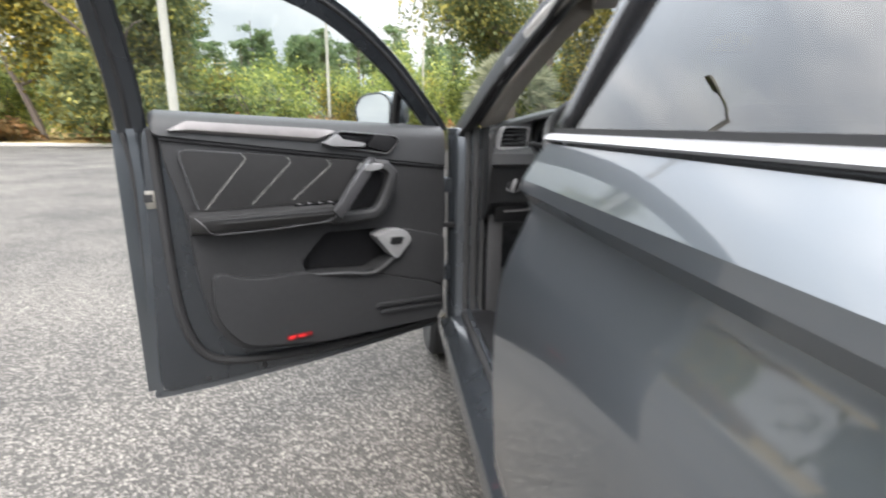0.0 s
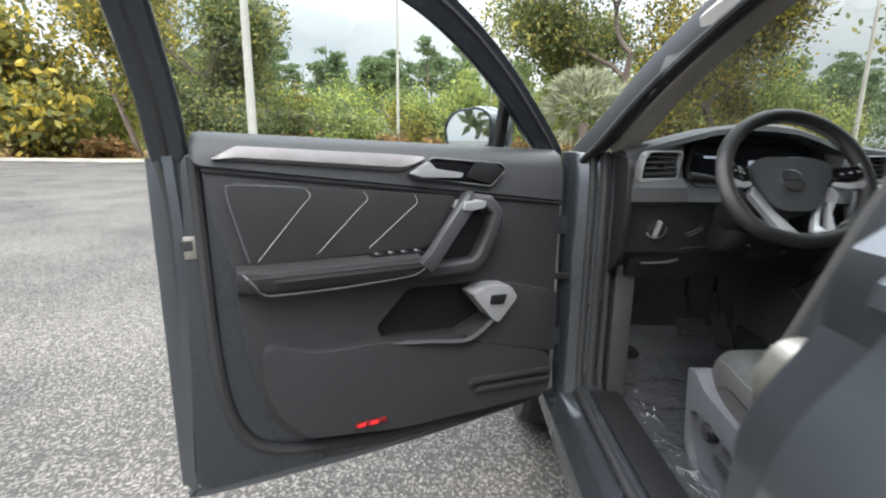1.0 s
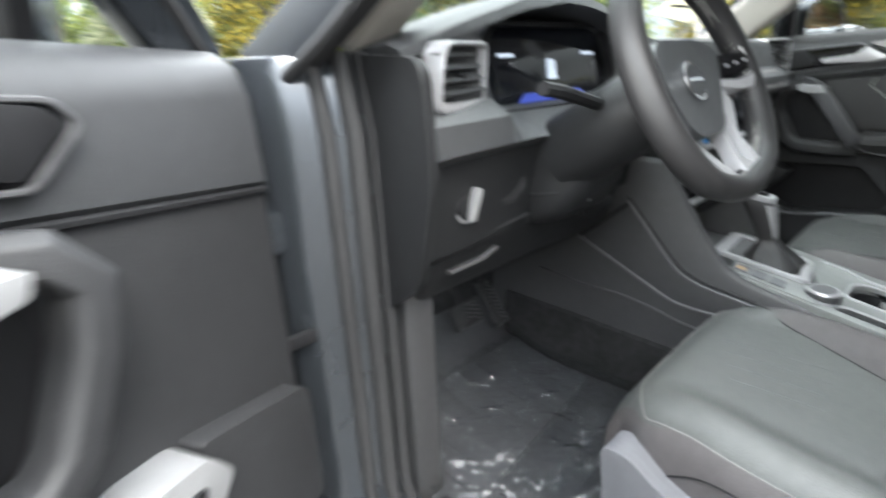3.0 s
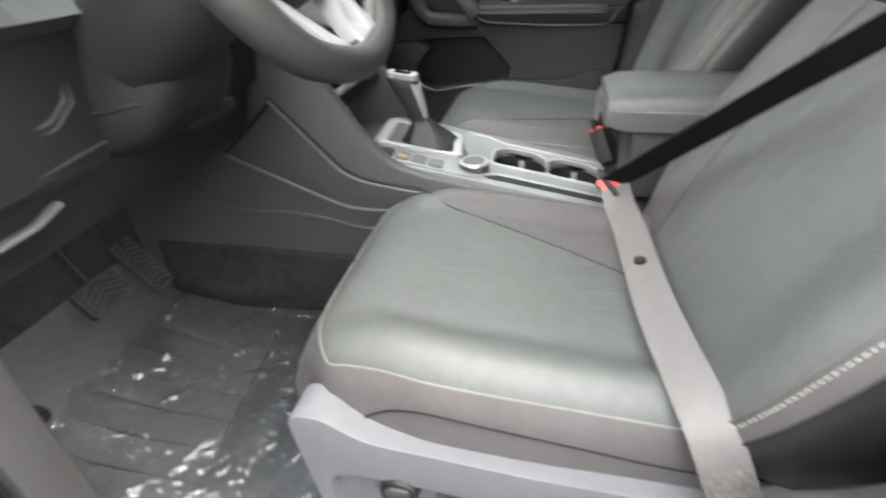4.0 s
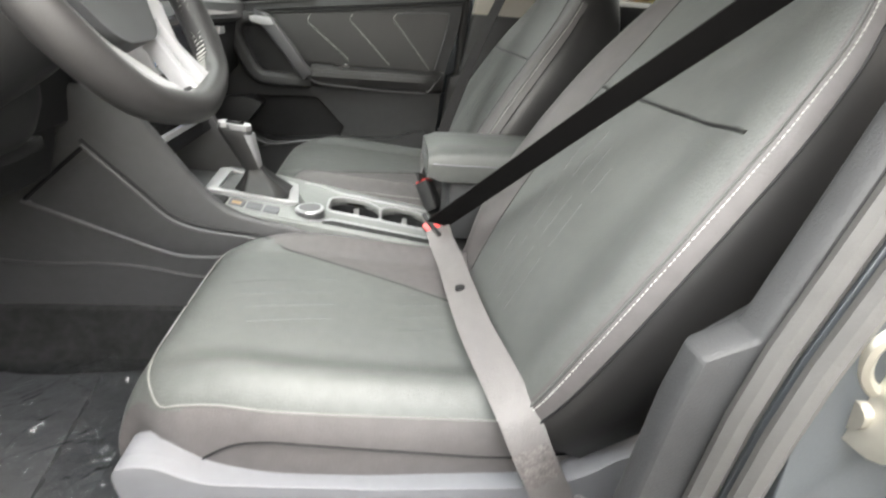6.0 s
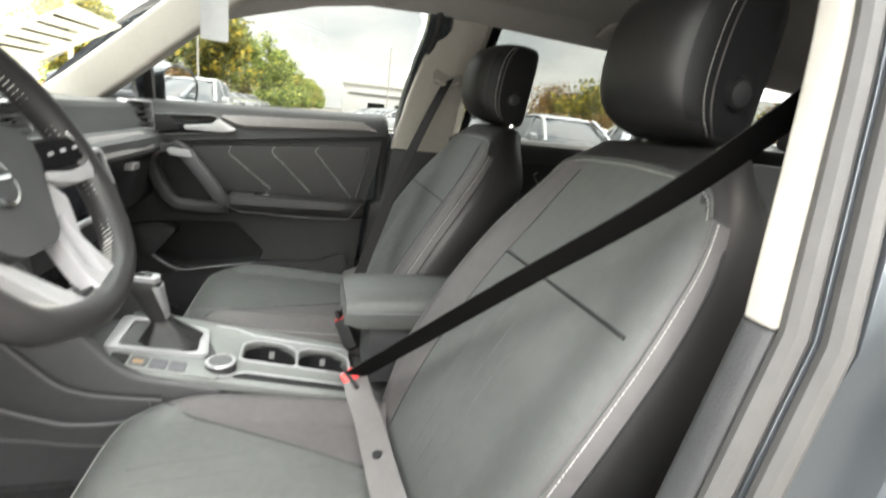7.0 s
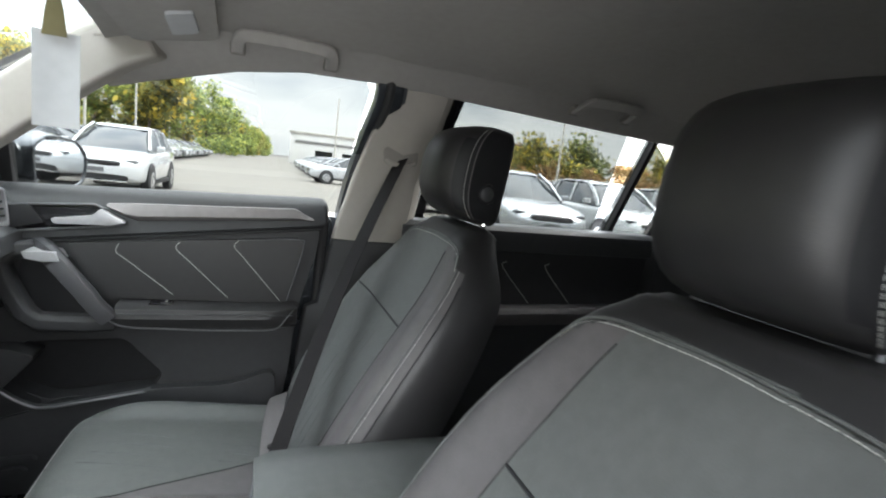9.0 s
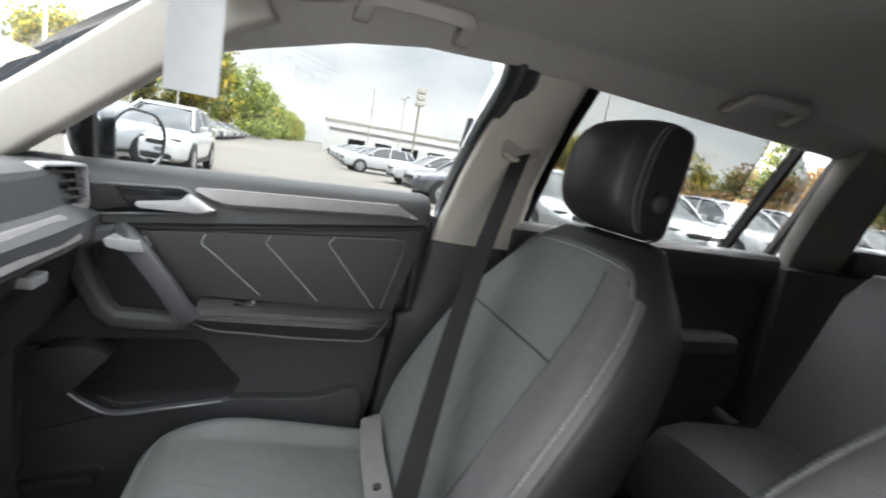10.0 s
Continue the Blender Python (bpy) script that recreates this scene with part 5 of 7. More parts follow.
for a in (-0.135, 0.10):
    part("display_bar", plate(B(), [(a, 1.187), (a + 0.035, 1.187), (a + 0.035, 1.193), (a, 1.193)], [], K, -0.0125, -0.009), SCREEN_PALE, cluster)
part("light_switch_dial", disc(B(), (-0.645, 0.895, 0.998), (0, -1, 0.1), 0.031, 0.012, 28), SATIN, dash, "silver ring of the light switch", 0.003)
part("light_switch_knob", disc(B(), (-0.645, 0.886, 0.998), (0, -1, 0.1), 0.026, 0.008, 24), BLACK, dash, "black rotary light switch", 0.002)
part("light_switch_grip", box(B(), -0.006, 0.006, -0.014, 0.0, -0.024, 0.024, pose(-0.645, 0.880, 0.998, 6, 14, 0)), SATIN, dash, "satin silver switch grip", 0.004)
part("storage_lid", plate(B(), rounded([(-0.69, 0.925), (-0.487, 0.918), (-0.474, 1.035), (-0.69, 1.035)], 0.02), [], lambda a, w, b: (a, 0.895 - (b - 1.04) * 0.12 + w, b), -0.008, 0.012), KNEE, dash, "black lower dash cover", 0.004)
for name, pts, r in (("lid_ridge", [(-0.520, 0.887, 1.042), (-0.522, 0.889, 1.000), (-0.545, 0.891, 0.985), (-0.69, 0.896, 0.975)], 0.0022), ("lid_ridge", [(-0.512, 0.887, 1.042), (-0.514, 0.889, 0.996), (-0.54, 0.892, 0.977), (-0.69, 0.898, 0.965)], 0.0016), ("lid_seam", [(-0.49, 0.895, 0.945), (-0.58, 0.897, 0.938), (-0.70, 0.900, 0.930)], 0.0018)):
    part(name, tube(B(), pts, r, 6), SWITCH, dash, "raised edge of the cover")
part("pull_lip", sweep(B(), [(-0.67, 0.905, 0.893), (-0.60, 0.903, 0.896), (-0.565, 0.905, 0.905)], ring_section(0.007, 8, 0.6)), CONSOLE, dash, "")
part("bonnet_release", box(B(), -0.63, -0.58, 0.90, 0.93, 0.93, 0.945), TRIM, dash, "", 0.004)
for s in (-1, 1):
    bm = B()
    plate(bm, rounded([(0.855, 1.19), (1.02, 1.20), (1.06, 0.90), (0.96, 0.84), (0.88, 0.90), (0.845, 1.05)], 0.03), [], lambda a, w, b: (s * (0.735 + w), a, b), -0.004, 0.012)
    part("dash_end_cap", bm, KNEE, dash, "", 0.006)
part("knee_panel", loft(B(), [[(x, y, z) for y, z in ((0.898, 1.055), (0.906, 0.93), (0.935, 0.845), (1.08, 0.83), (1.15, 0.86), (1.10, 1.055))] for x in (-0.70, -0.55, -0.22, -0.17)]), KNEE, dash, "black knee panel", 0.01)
part("dash_spear", plate(B(), rounded([(0.16, 1.085), (0.60, 1.085), (0.585, 1.128), (0.16, 1.128)], 0.01), [], lambda a, w, b: (a, 0.838 + w + (b - 1.09) * 0.6 - (a / 0.72) ** 4 * 0.01, b), -0.006, 0.02), DECOR, dash, "grey metallic dash strip", 0.004)
part("glovebox", plate(B(), rounded([(0.18, 0.90), (0.66, 0.90), (0.66, 1.05), (0.18, 1.05)], 0.02), [], lambda a, w, b: (a, 0.875 - (b - 1.05) * 0.3 + w, b), -0.012, 0.03), TRIM, dash, "dark glovebox lid", 0.006)
part("glovebox_latch", box(B(), 0.43, 0.48, 0.830, 0.86, 1.038, 1.056), SATIN, dash, "", 0.004)
# centre screen
screen = rounded([(-0.125, 1.015), (0.125, 1.015), (0.135, 1.055), (0.125, 1.115), (-0.125, 1.115), (-0.135, 1.055)], 0.012)
cs = part("center_screen", plate(B(), screen, [], lambda a, w, b: (0.0 + a, 0.790 + (b - 1.07) * 0.25 + w, b), -0.006, 0.10), SCREEN, dash, "dark glossy touch screen", 0.004)
part("screen_rim", plate(B(), [(a * 1.07, 1.065 + (b - 1.065) * 1.18) for a, b in screen], [screen], lambda a, w, b: (a, 0.787 + (b - 1.07) * 0.25 + w, b), -0.008, 0.10), SATIN, cs, "silver screen surround", 0.003)
for x in (-0.105, 0.105):
    part("screen_knob", disc(B(), (x, 0.781, 1.045), (0, -1, 0.2), 0.013, 0.018, 18), BLACK, cs, "", 0.002)
part("climate_panel", plate(B(), rounded([(-0.122, 0.868), (0.122, 0.868), (0.124, 0.940), (-0.124, 0.940)], 0.010), [], lambda a, w, b: (a, 0.788 + (b - 0.90) * 0.3 + w, b), -0.004, 0.10), GLOSSBLACK, dash, "gloss black climate panel", 0.004)
part("climate_bar", plate(B(), rounded([(-0.112, 0.894), (0.112, 0.894), (0.112, 0.903), (-0.112, 0.903)], 0.003), [], lambda a, w, b: (a, 0.783 + (b - 0.90) * 0.3 + w, b), -0.006, 0.004), SATIN, dash, "satin silver climate bar", 0.002)
for x0, x1, mat in ((-0.02, 0.05, SCREEN_BLUE), (0.07, 0.10, SCREEN_RED)):
    part("climate_light", plate(B(), [(x0, 0.909), (x1, 0.909), (x1, 0.915), (x0, 0.915)], [], lambda a, w, b: (a, 0.781 + (b - 0.90) * 0.3 + w, b), 0.0, 0.004), mat, dash)
part("lower_fascia", plate(B(), rounded([(-0.125, 0.938), (0.125, 0.938), (0.125, 1.02), (-0.125, 1.02)], 0.006), [], lambda a, w, b: (a, 0.806 + (b - 0.95) * 0.1 + w, b), 0.0, 0.08), SOFT, dash, "black fascia under the screen", 0.004)
part("blue_film_tab", plate(B(), rounded([(-0.135, 1.02), (-0.105, 1.02), (-0.105, 1.10), (-0.135, 1.10)], 0.004), [], lambda a, w, b: (a, 0.780 + (b - 1.07) * 0.25 + w, b), 0.0, 0.0015), BLUE, dash, "blue protective film tab")

# -- steering wheel
W = pose(-0.430, 0.674, 1.152, 62, 0, 0)
def wheel_at(a, b, d=0.0):
    return W @ Vector((a, b, d))
rings = []
for q in arc(63, 0, 354.375):
    flat = max(0.0, -math.sin(q) - 0.72) / 0.28
    r = 0.160 - 0.011 * flat * flat * (3 - 2 * flat)
    thick = 0.0165 + 0.002 * math.exp(-((abs(math.cos(q)) - 0.9) / 0.12) ** 2)
    rings.append([wheel_at(math.cos(q) * (r + thick * math.cos(k)), math.sin(q) * (r + thick * math.cos(k)), 0.019 * math.sin(k)) for k in arc(15, 0, 337.5)])
rings.append(rings[0])
wheel = part("steering_wheel", loft(B(), rings, caps=False), LEATHER_DARK, suv, "black leather steering wheel with silver spokes", 0, 2, 60)
def on_wheel(a, w, b):
    return wheel_at(a, b, w - 0.045 * (1 - min(1.0, (a * a + b * b) / 0.0196)))
hub = rounded([(-0.092, 0.040), (-0.050, 0.060), (0.050, 0.060), (0.092, 0.040), (0.090, 0.005), (0.052, -0.062), (0.030, -0.074), (-0.030, -0.074), (-0.052, -0.062), (-0.090, 0.005)], 0.014)
part("airbag_cover", plate(B(), hub, [], on_wheel, -0.03, 0.020), DASH, wheel, "black airbag cover", 0.010, 3)
part("badge", disc(B(), wheel_at(0, 0.0, -0.0115), W.to_3x3() @ Vector((0, 0, 1)), 0.027, 0.004, 28), CHROME, wheel, "round silver badge", 0.001)
part("badge_field", disc(B(), wheel_at(0, 0.0, -0.0080), W.to_3x3() @ Vector((0, 0, 1)), 0.0225, 0.0012, 28), SOFT, wheel)
part("badge_bar", plate(B(), [(-0.020, 0.003), (0.020, 0.003), (0.020, -0.001), (-0.020, -0.001)], [], lambda a, w, b: wheel_at(a, b, w), -0.0071, -0.0058), CHROME, wheel)
for e in (-1, 1):
    # switch block, its silver claw, and the broad lower spoke with a cut-out
    part("spoke", plate(B(), rounded([(e * 0.080, 0.036), (e * 0.158, 0.030), (e * 0.160, -0.016), (e * 0.118, -0.014), (e * 0.080, -0.020)], 0.01), [], on_wheel, -0.016, 0.006), BLACK, wheel, "black spoke with switches", 0.004)
    pad = part("switch_pad", plate(B(), rounded([(e * 0.097, 0.030), (e * 0.146, 0.026), (e * 0.150, 0.002), (e * 0.118, -0.004), (e * 0.094, 0.004)], 0.008), [], on_wheel, 0.004, 0.012), GLOSSBLACK, wheel, "gloss black switch pad", 0.003)
    for k in range(3):
        part("switch_mark", plate(B(), [(e * (0.108 + 0.014 * k), 0.012), (e * (0.114 + 0.014 * k), 0.012), (e * (0.114 + 0.014 * k), 0.016), (e * (0.108 + 0.014 * k), 0.016)], [], on_wheel, 0.0118, 0.0128), PULL_TRIM, pad)
    part("spoke_trim", plate(B(), rounded([(e * 0.140, 0.034), (e * 0.157, 0.034), (e * 0.162, 0.0), (e * 0.158, -0.026), (e * 0.118, -0.024), (e * 0.092, -0.012), (e * 0.094, -0.002), (e * 0.120, -0.010), (e * 0.146, -0.008), (e * 0.150, 0.010)], 0.004), [], on_wheel, -0.004, 0.013), SATIN, wheel, "satin silver claw round the switches", 0.003)
    # left lower spoke takes a darker grey, its shade put into the colour
    part("lower_spoke", plate(B(), rounded([(e * 0.094, -0.014), (e * 0.084, -0.010), (e * 0.050, -0.066), (e * 0.022, -0.118), (e * 0.012, -0.150), (e * 0.040, -0.158), (e * 0.058, -0.150), (e * 0.060, -0.126), (e * 0.074, -0.080), (e * 0.100, -0.036)], 0.006), [rounded([(e * 0.078, -0.050), (e * 0.066, -0.050), (e * 0.036, -0.112), (e * 0.046, -0.126)], 0.005)] if e > 0 else [], on_wheel, -0.008, 0.010), SATIN if e > 0 else PULL_TRIM, wheel, "satin silver lower spoke, the left one darkened as if shaded", 0.004)
part("lower_bridge", plate(B(), rounded([(-0.030, -0.128), (0.030, -0.128), (0.046, -0.158), (-0.046, -0.158)], 0.006), [], on_wheel, -0.012, 0.004), BLACK, wheel, "black bridge between the lower spokes", 0.004)
# cross stitching round the inside of the rim
bm = B()
for n in range(150):
    q0 = 2 * math.pi * n / 150
    tube(bm, [wheel_at(math.cos(a) * 0.1430, math.sin(a) * (0.1430 if math.sin(a) > -0.72 else 0.1335), d) for a, d in ((q0, -0.005), (q0 + 0.022, 0.005))], 0.0007, 4)
part("rim_stitching", bm, STITCH, wheel, "light cross stitching inside the rim")
bm = B()
loft(bm, [[W @ Vector((r * math.cos(q), r * 0.85 * math.sin(q) + dy, d)) for q in arc(15, 0, 337.5)] for r, d, dy in ((0.058, -0.06, 0), (0.066, -0.08, 0.0), (0.070, -0.13, -0.005), (0.072, -0.22, -0.010))])
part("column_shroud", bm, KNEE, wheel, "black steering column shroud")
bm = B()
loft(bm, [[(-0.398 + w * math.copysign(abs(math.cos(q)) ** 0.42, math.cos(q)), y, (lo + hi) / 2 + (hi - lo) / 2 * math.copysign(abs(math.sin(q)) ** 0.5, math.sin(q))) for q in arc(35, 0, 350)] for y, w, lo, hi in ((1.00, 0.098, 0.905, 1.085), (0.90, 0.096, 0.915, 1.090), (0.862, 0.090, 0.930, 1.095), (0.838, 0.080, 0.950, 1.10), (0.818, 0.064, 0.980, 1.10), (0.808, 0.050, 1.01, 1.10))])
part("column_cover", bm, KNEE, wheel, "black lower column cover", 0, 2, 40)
part("column_gap", tube(B(), smooth_line([(-0.496, 0.92, 0.974), (-0.490, 0.875, 0.979), (-0.468, 0.838, 0.987), (-0.40, 0.824, 0.993), (-0.335, 0.836, 0.992), (-0.308, 0.875, 0.986)], 4), 0.0032, 6), BLACK, wheel, "dark gap between the cover halves")
# black plate gives the column recess its shade; nothing is hollowed out
part("column_recess_shade", plate(B(), rounded([(-0.478, 0.950), (-0.37, 0.972), (-0.365, 0.955), (-0.46, 0.922)], 0.010), [], lambda a, w, d: (a, 0.868 - (d - 0.945) * 0.9 + w, d), -0.012, 0.01), BLACK, wheel, "", 0.003)
part("column_pin", disc(B(), (-0.420, 0.838, 0.966), (0.1, -1, 0.1), 0.006, 0.010, 12), CHROME, wheel)
part("key_ring", disc(B(), (-0.425, 0.838, 1.065), (-0.6, -0.8, 0.1), 0.020, 0.006, 24), SATIN, wheel, "silver ignition ring")
part("key_core", disc(B(), (-0.4285, 0.8335, 1.0655), (-0.6, -0.8, 0.1), 0.015, 0.004, 20), BLACK, wheel)
for e, zz in ((-1, 0.035), (1, 0.03)):
    part("stalk", tube(B(), [wheel_at(e * 0.05, 0.02, -0.11), wheel_at(e * 0.14, 0.045, -0.105), wheel_at(e * 0.185, 0.05, -0.10)], 0.009, 8), BLACK, wheel, "black column stalk")
part("column_lever", box(B(), -0.40, -0.30, 0.85, 0.91, 0.925, 0.945), BLACK, wheel, "", 0.006)

# -- centre console
con = part("center_console", loft(B(), [[(-w, y, lo), (-w - 0.005, y, (lo + hi) / 2), (-w + 0.012, y, hi), (w - 0.012, y, hi), (w + 0.005, y, (lo + hi) / 2), (w, y, lo)] for y, w, lo, hi in ((-0.12, 0.105, 0.42, 0.67), (0.20, 0.110, 0.42, 0.676), (0.285, 0.114, 0.42, 0.686), (0.290, 0.1145, 0.42, 0.62), (0.535, 0.1195, 0.42, 0.62), (0.540, 0.1195, 0.42, 0.728), (0.56, 0.120, 0.42, 0.732), (0.70, 0.124, 0.42, 0.762), (0.745, 0.126, 0.42, 0.764), (0.896, 0.130, 0.42, 0.770), (0.900, 0.130, 0.42, 0.95), (1.25, 0.135, 0.42, 0.95))]), CONSOLE, suv, "dark centre console", 0.012, 2)
part("tray_mat", plate(B(), rounded([(0.742, -0.098), (0.885, -0.100), (0.885, 0.100), (0.742, 0.098)], 0.012), [], lambda a, w, d: (d, a, 0.768 + (a - 0.74) * 0.05 + w), 0.0, 0.008), MAT_RUBBER, con, "grey rubber mat in the tray", 0.003)
part("socket_ring", disc(B(), (-0.045, 0.893, 0.825), (0, -1, 0.1), 0.014, 0.008, 20), SATIN, con, "silver socket ring")
part("socket_cap", disc(B(), (-0.045, 0.886, 0.825), (0, -1, 0.1), 0.011, 0.004, 18), BLACK, con)
CHEEK = [(0.54, 0.742), (0.593, 0.755), (0.640, 0.766), (0.668, 0.775), (0.688, 0.786), (0.708, 0.804), (0.742, 0.848), (0.783, 0.912), (0.830, 0.985), (0.95, 0.99), (1.25, 0.99)]


def cheek_x(y, z):
    """Outer face of the console flank."""
    return 0.1365 + (y - 0.72) * 0.075 - max(0.0, z - 0.80) * 0.02


for s in (-1, 1):
    rows = []
    for y, hi in CHEEK:
        lo = 0.44
        rows.append([(s * cheek_x(y, lo), y, lo), (s * (cheek_x(y, 0.66) + 0.003), y, 0.66), (s * cheek_x(y, hi), y, hi - 0.012), (s * (cheek_x(y, hi) - 0.004), y, hi - 0.003), (s * (cheek_x(y, hi) - 0.010), y, hi), (s * (cheek_x(y, hi) - 0.019), y, hi - 0.002), (s * (cheek_x(y, hi) - 0.022), y, hi - 0.010), (s * (cheek_x(y, hi) - 0.022), y, lo)])
    cheek = part("console_cheek", loft(B(), rows), CONSOLE, con, "dark grained console flank rising to the dashboard", 0, 2, 45)

    def on_cheek(a, w, b):
        return (s * (cheek_x(a, b) + 0.0025 + w), a, b)
    side = rounded([(0.882, 0.878), (0.988, 0.791), (0.890, 0.745), (0.795, 0.701), (0.755, 0.691), (0.700, 0.690), (0.648, 0.700), (0.648, 0.724), (0.727, 0.741), (0.778, 0.770), (0.830, 0.828)], 0.006)
    part("console_side_panel", plate(B(), side, [], on_cheek, -0.008, 0.0022), CONSOLE, cheek, "grained panel let into the console flank", 0.002)
    # edges in a lighter grey than the flank: their lit line is painted
    part("panel_lit_edge", sweep(B(), smooth_line([on_cheek(a, 0.0015, b) for a, b in ((1.000, 0.796), (0.890, 0.743), (0.795, 0.699), (0.755, 0.689), (0.700, 0.687), (0.630, 0.692))], 5), ring_section(0.0042, 8)), PULL, cheek, "raised lower edge of the panel, its lit line in lighter grey")
    part("panel_lit_edge", sweep(B(), smooth_line([on_cheek(a, 0.0015, b) for a, b in ((0.893, 0.893), (0.838, 0.831), (0.784, 0.769), (0.752, 0.750), (0.715, 0.739), (0.630, 0.725))], 5), ring_section(0.0034, 8)), PULL, cheek, "raised upper edge of the panel, its lit line in lighter grey")
    # black tubes draw the shade in the step round the panel
    part("panel_gap", sweep(B(), smooth_line([on_cheek(a, 0.0, b) for a, b in ((0.893, 0.901), (0.836, 0.838), (0.780, 0.776), (0.750, 0.757), (0.714, 0.746), (0.630, 0.732))], 5), ring_section(0.0030, 6)), BLACK, cheek, "black line drawn for the shaded step over the panel")
    part("panel_gap", sweep(B(), [on_cheek(a, 0.0005, b) for a, b in ((0.890, 0.890), (0.925, 0.860), (0.998, 0.795))], ring_section(0.0036, 6)), BLACK, cheek)
    part("flank_ledge", sweep(B(), smooth_line([on_cheek(a, 0.002, b) for a, b in ((1.10, 0.690), (0.991, 0.677), (0.899, 0.676), (0.820, 0.664), (0.756, 0.648), (0.64, 0.634))], 5), ring_section(0.0038, 8)), CONSOLE, cheek, "soft ledge along the flank")
    bm = B()
    loft(bm, [[(s * (w + 0.002), y, 0.42), (s * (w + 0.014), y, 0.43), (s * (w + 0.010), y, zc), (s * (w - 0.002), y, zc + 0.004)] for y, w, zc in ((0.30, 0.122, 0.560), (0.56, 0.129, 0.568), (0.83, 0.149, 0.580), (1.0, 0.163, 0.590), (1.20, 0.178, 0.596))])
    part("console_carpet", bm, CARPET, con, "black carpet along the tunnel")
cup = [rounded([(y - 0.055, x - 0.045), (y + 0.05, x - 0.045), (y + 0.05, x + 0.02), (y + 0.025, x + 0.045), (y - 0.03, x + 0.045), (y - 0.055, x + 0.02)], 0.012) for y, x in ((0.465, 0.02), (0.355, 0.02))]
def T(y, w, x):
    return (x, y, linear([(0.29, 0.692), (0.65, 0.757), (0.73, 0.774)], y) + w)
part("console_top", plate(B(), rounded([(0.295, -0.115), (0.735, -0.125), (0.745, 0.125), (0.295, 0.115)], 0.015), cup, T, -0.004, 0.012), CONSOLE_SATIN, con, "satin grey console top plate", 0.003)
for x in (-0.075, 0.085):
    part("console_strip", sweep(B(), [T(y, 0.0135, x + (0.02 if x > 0 else -0.025) * (y > 0.5)) for y in (0.30, 0.40, 0.50, 0.54, 0.58)], strip_section(0.007, 0.004)), SATIN, con, "satin silver console strip", 0.001)
for hole in cup:
    part("cup_holder", plate(B(), hole, [], lambda a, w, d: (d, a, 0.632 + w), 0.0, 0.004), BLACK, con, "black square cup holder")
    my, mx = sum(q[0] for q in hole) / len(hole), sum(q[1] for q in hole) / len(hole)
    part("cup_rim", plate(B(), [(my + (a - my) * 1.10, mx + (d - mx) * 1.10) for a, d in hole], [hole], T, 0.0115, 0.0145), SATIN, con, "satin silver cup rim", 0.001)
    for gx in (-0.040, 0.040):
        part("cup_grip", box(B(), -0.0025, 0.0025, -0.006, 0.006, -0.020, -0.002, Matrix.Translation((mx + gx, my, T(my, 0.0, 0)[2] - 0.006))), SATIN, con, "silver cup grip", 0.002)
    bm = B()
    loft(bm, [[(x, y, z0 if low else T(y, 0.004, x)[2]) for y, x in hole] for low, z0 in ((True, 0.632), (False, 0))], caps=False)
    part("cup_wall", bm, BLACK, con)
for s in (-1, 1):
    part("console_flank", loft(B(), [[(s * 0.116, y, 0.60), (s * 0.106, y, 0.60), (s * 0.106, y, z), (s * 0.116, y, z)] for y, z in ((0.286, 0.688), (0.539, 0.730))]), CONSOLE, con, "")
# slot is a flat black strip, its inner dark put into colour
part("console_slot_shade", plate(B(), rounded([(0.305, -0.095), (0.52, -0.100), (0.52, -0.080), (0.305, -0.075)], 0.006), [], T, 0.010, 0.014), BLACK, con)
part("shift_plate", plate(B(), rounded([(0.555, -0.035), (0.725, -0.06), (0.735, 0.075), (0.60, 0.075)], 0.015), [], T, 0.010, 0.015), SWITCH, con, "dark shift plate", 0.002)
bm = B()
outl = rounded([(0.54, -0.115), (0.73, -0.118), (0.735, -0.07), (0.57, -0.055), (0.545, -0.06)], 0.012)
part("switch_bank", plate(B(), outl, [], T, 0.010, 0.016), CONSOLE_SATIN, con, "satin grey switch bank", 0.002)
for i in range(4):
    y = 0.60 + 0.031 * i
    part("console_switch", plate(B(), rounded([(y, -0.108), (y + 0.026, -0.108), (y + 0.026, -0.078), (y, -0.078)], 0.004), [], T, 0.014, 0.020), BLACK if i == 3 else SEAT_PLASTIC, con, "", 0.002)
part("hazard_tab", plate(B(), [(0.667, -0.104), (0.682, -0.104), (0.682, -0.092), (0.667, -0.092)], [], T, 0.018, 0.0215), material("amber_plastic", (0.30, 0.20, 0.11), 0.4), con)
ring_out = rounded([(0.572, -0.040), (0.742, -0.064), (0.752, 0.080), (0.590, 0.074)], 0.015)
part("shift_surround", plate(B(), ring_out, [rounded([(0.592, -0.034), (0.722, -0.050), (0.726, 0.064), (0.604, 0.062)], 0.012)], T, 0.012, 0.021), SATIN, con, "satin silver shift surround", 0.002)
part("mode_dial", disc(B(), T(0.545, 0.010, -0.070), (0, 0, 1), 0.029, 0.016, 28, 0.027), SWITCH, con, "ribbed dark drive mode dial", 0.002)
part("mode_dial_ring", disc(B(), T(0.545, 0.026, -0.070), (0, 0, 1), 0.0275, 0.003, 32, 0.026), SATIN, con, "satin silver dial ring")
part("mode_dial_cap", disc(B(), T(0.545, 0.0288, -0.070), (0, 0, 1), 0.021, 0.0012, 28), PULL, con)
# gaiter: leather folds gathered from the surround up to the lever, leaning forward
bm = B()
rings = []
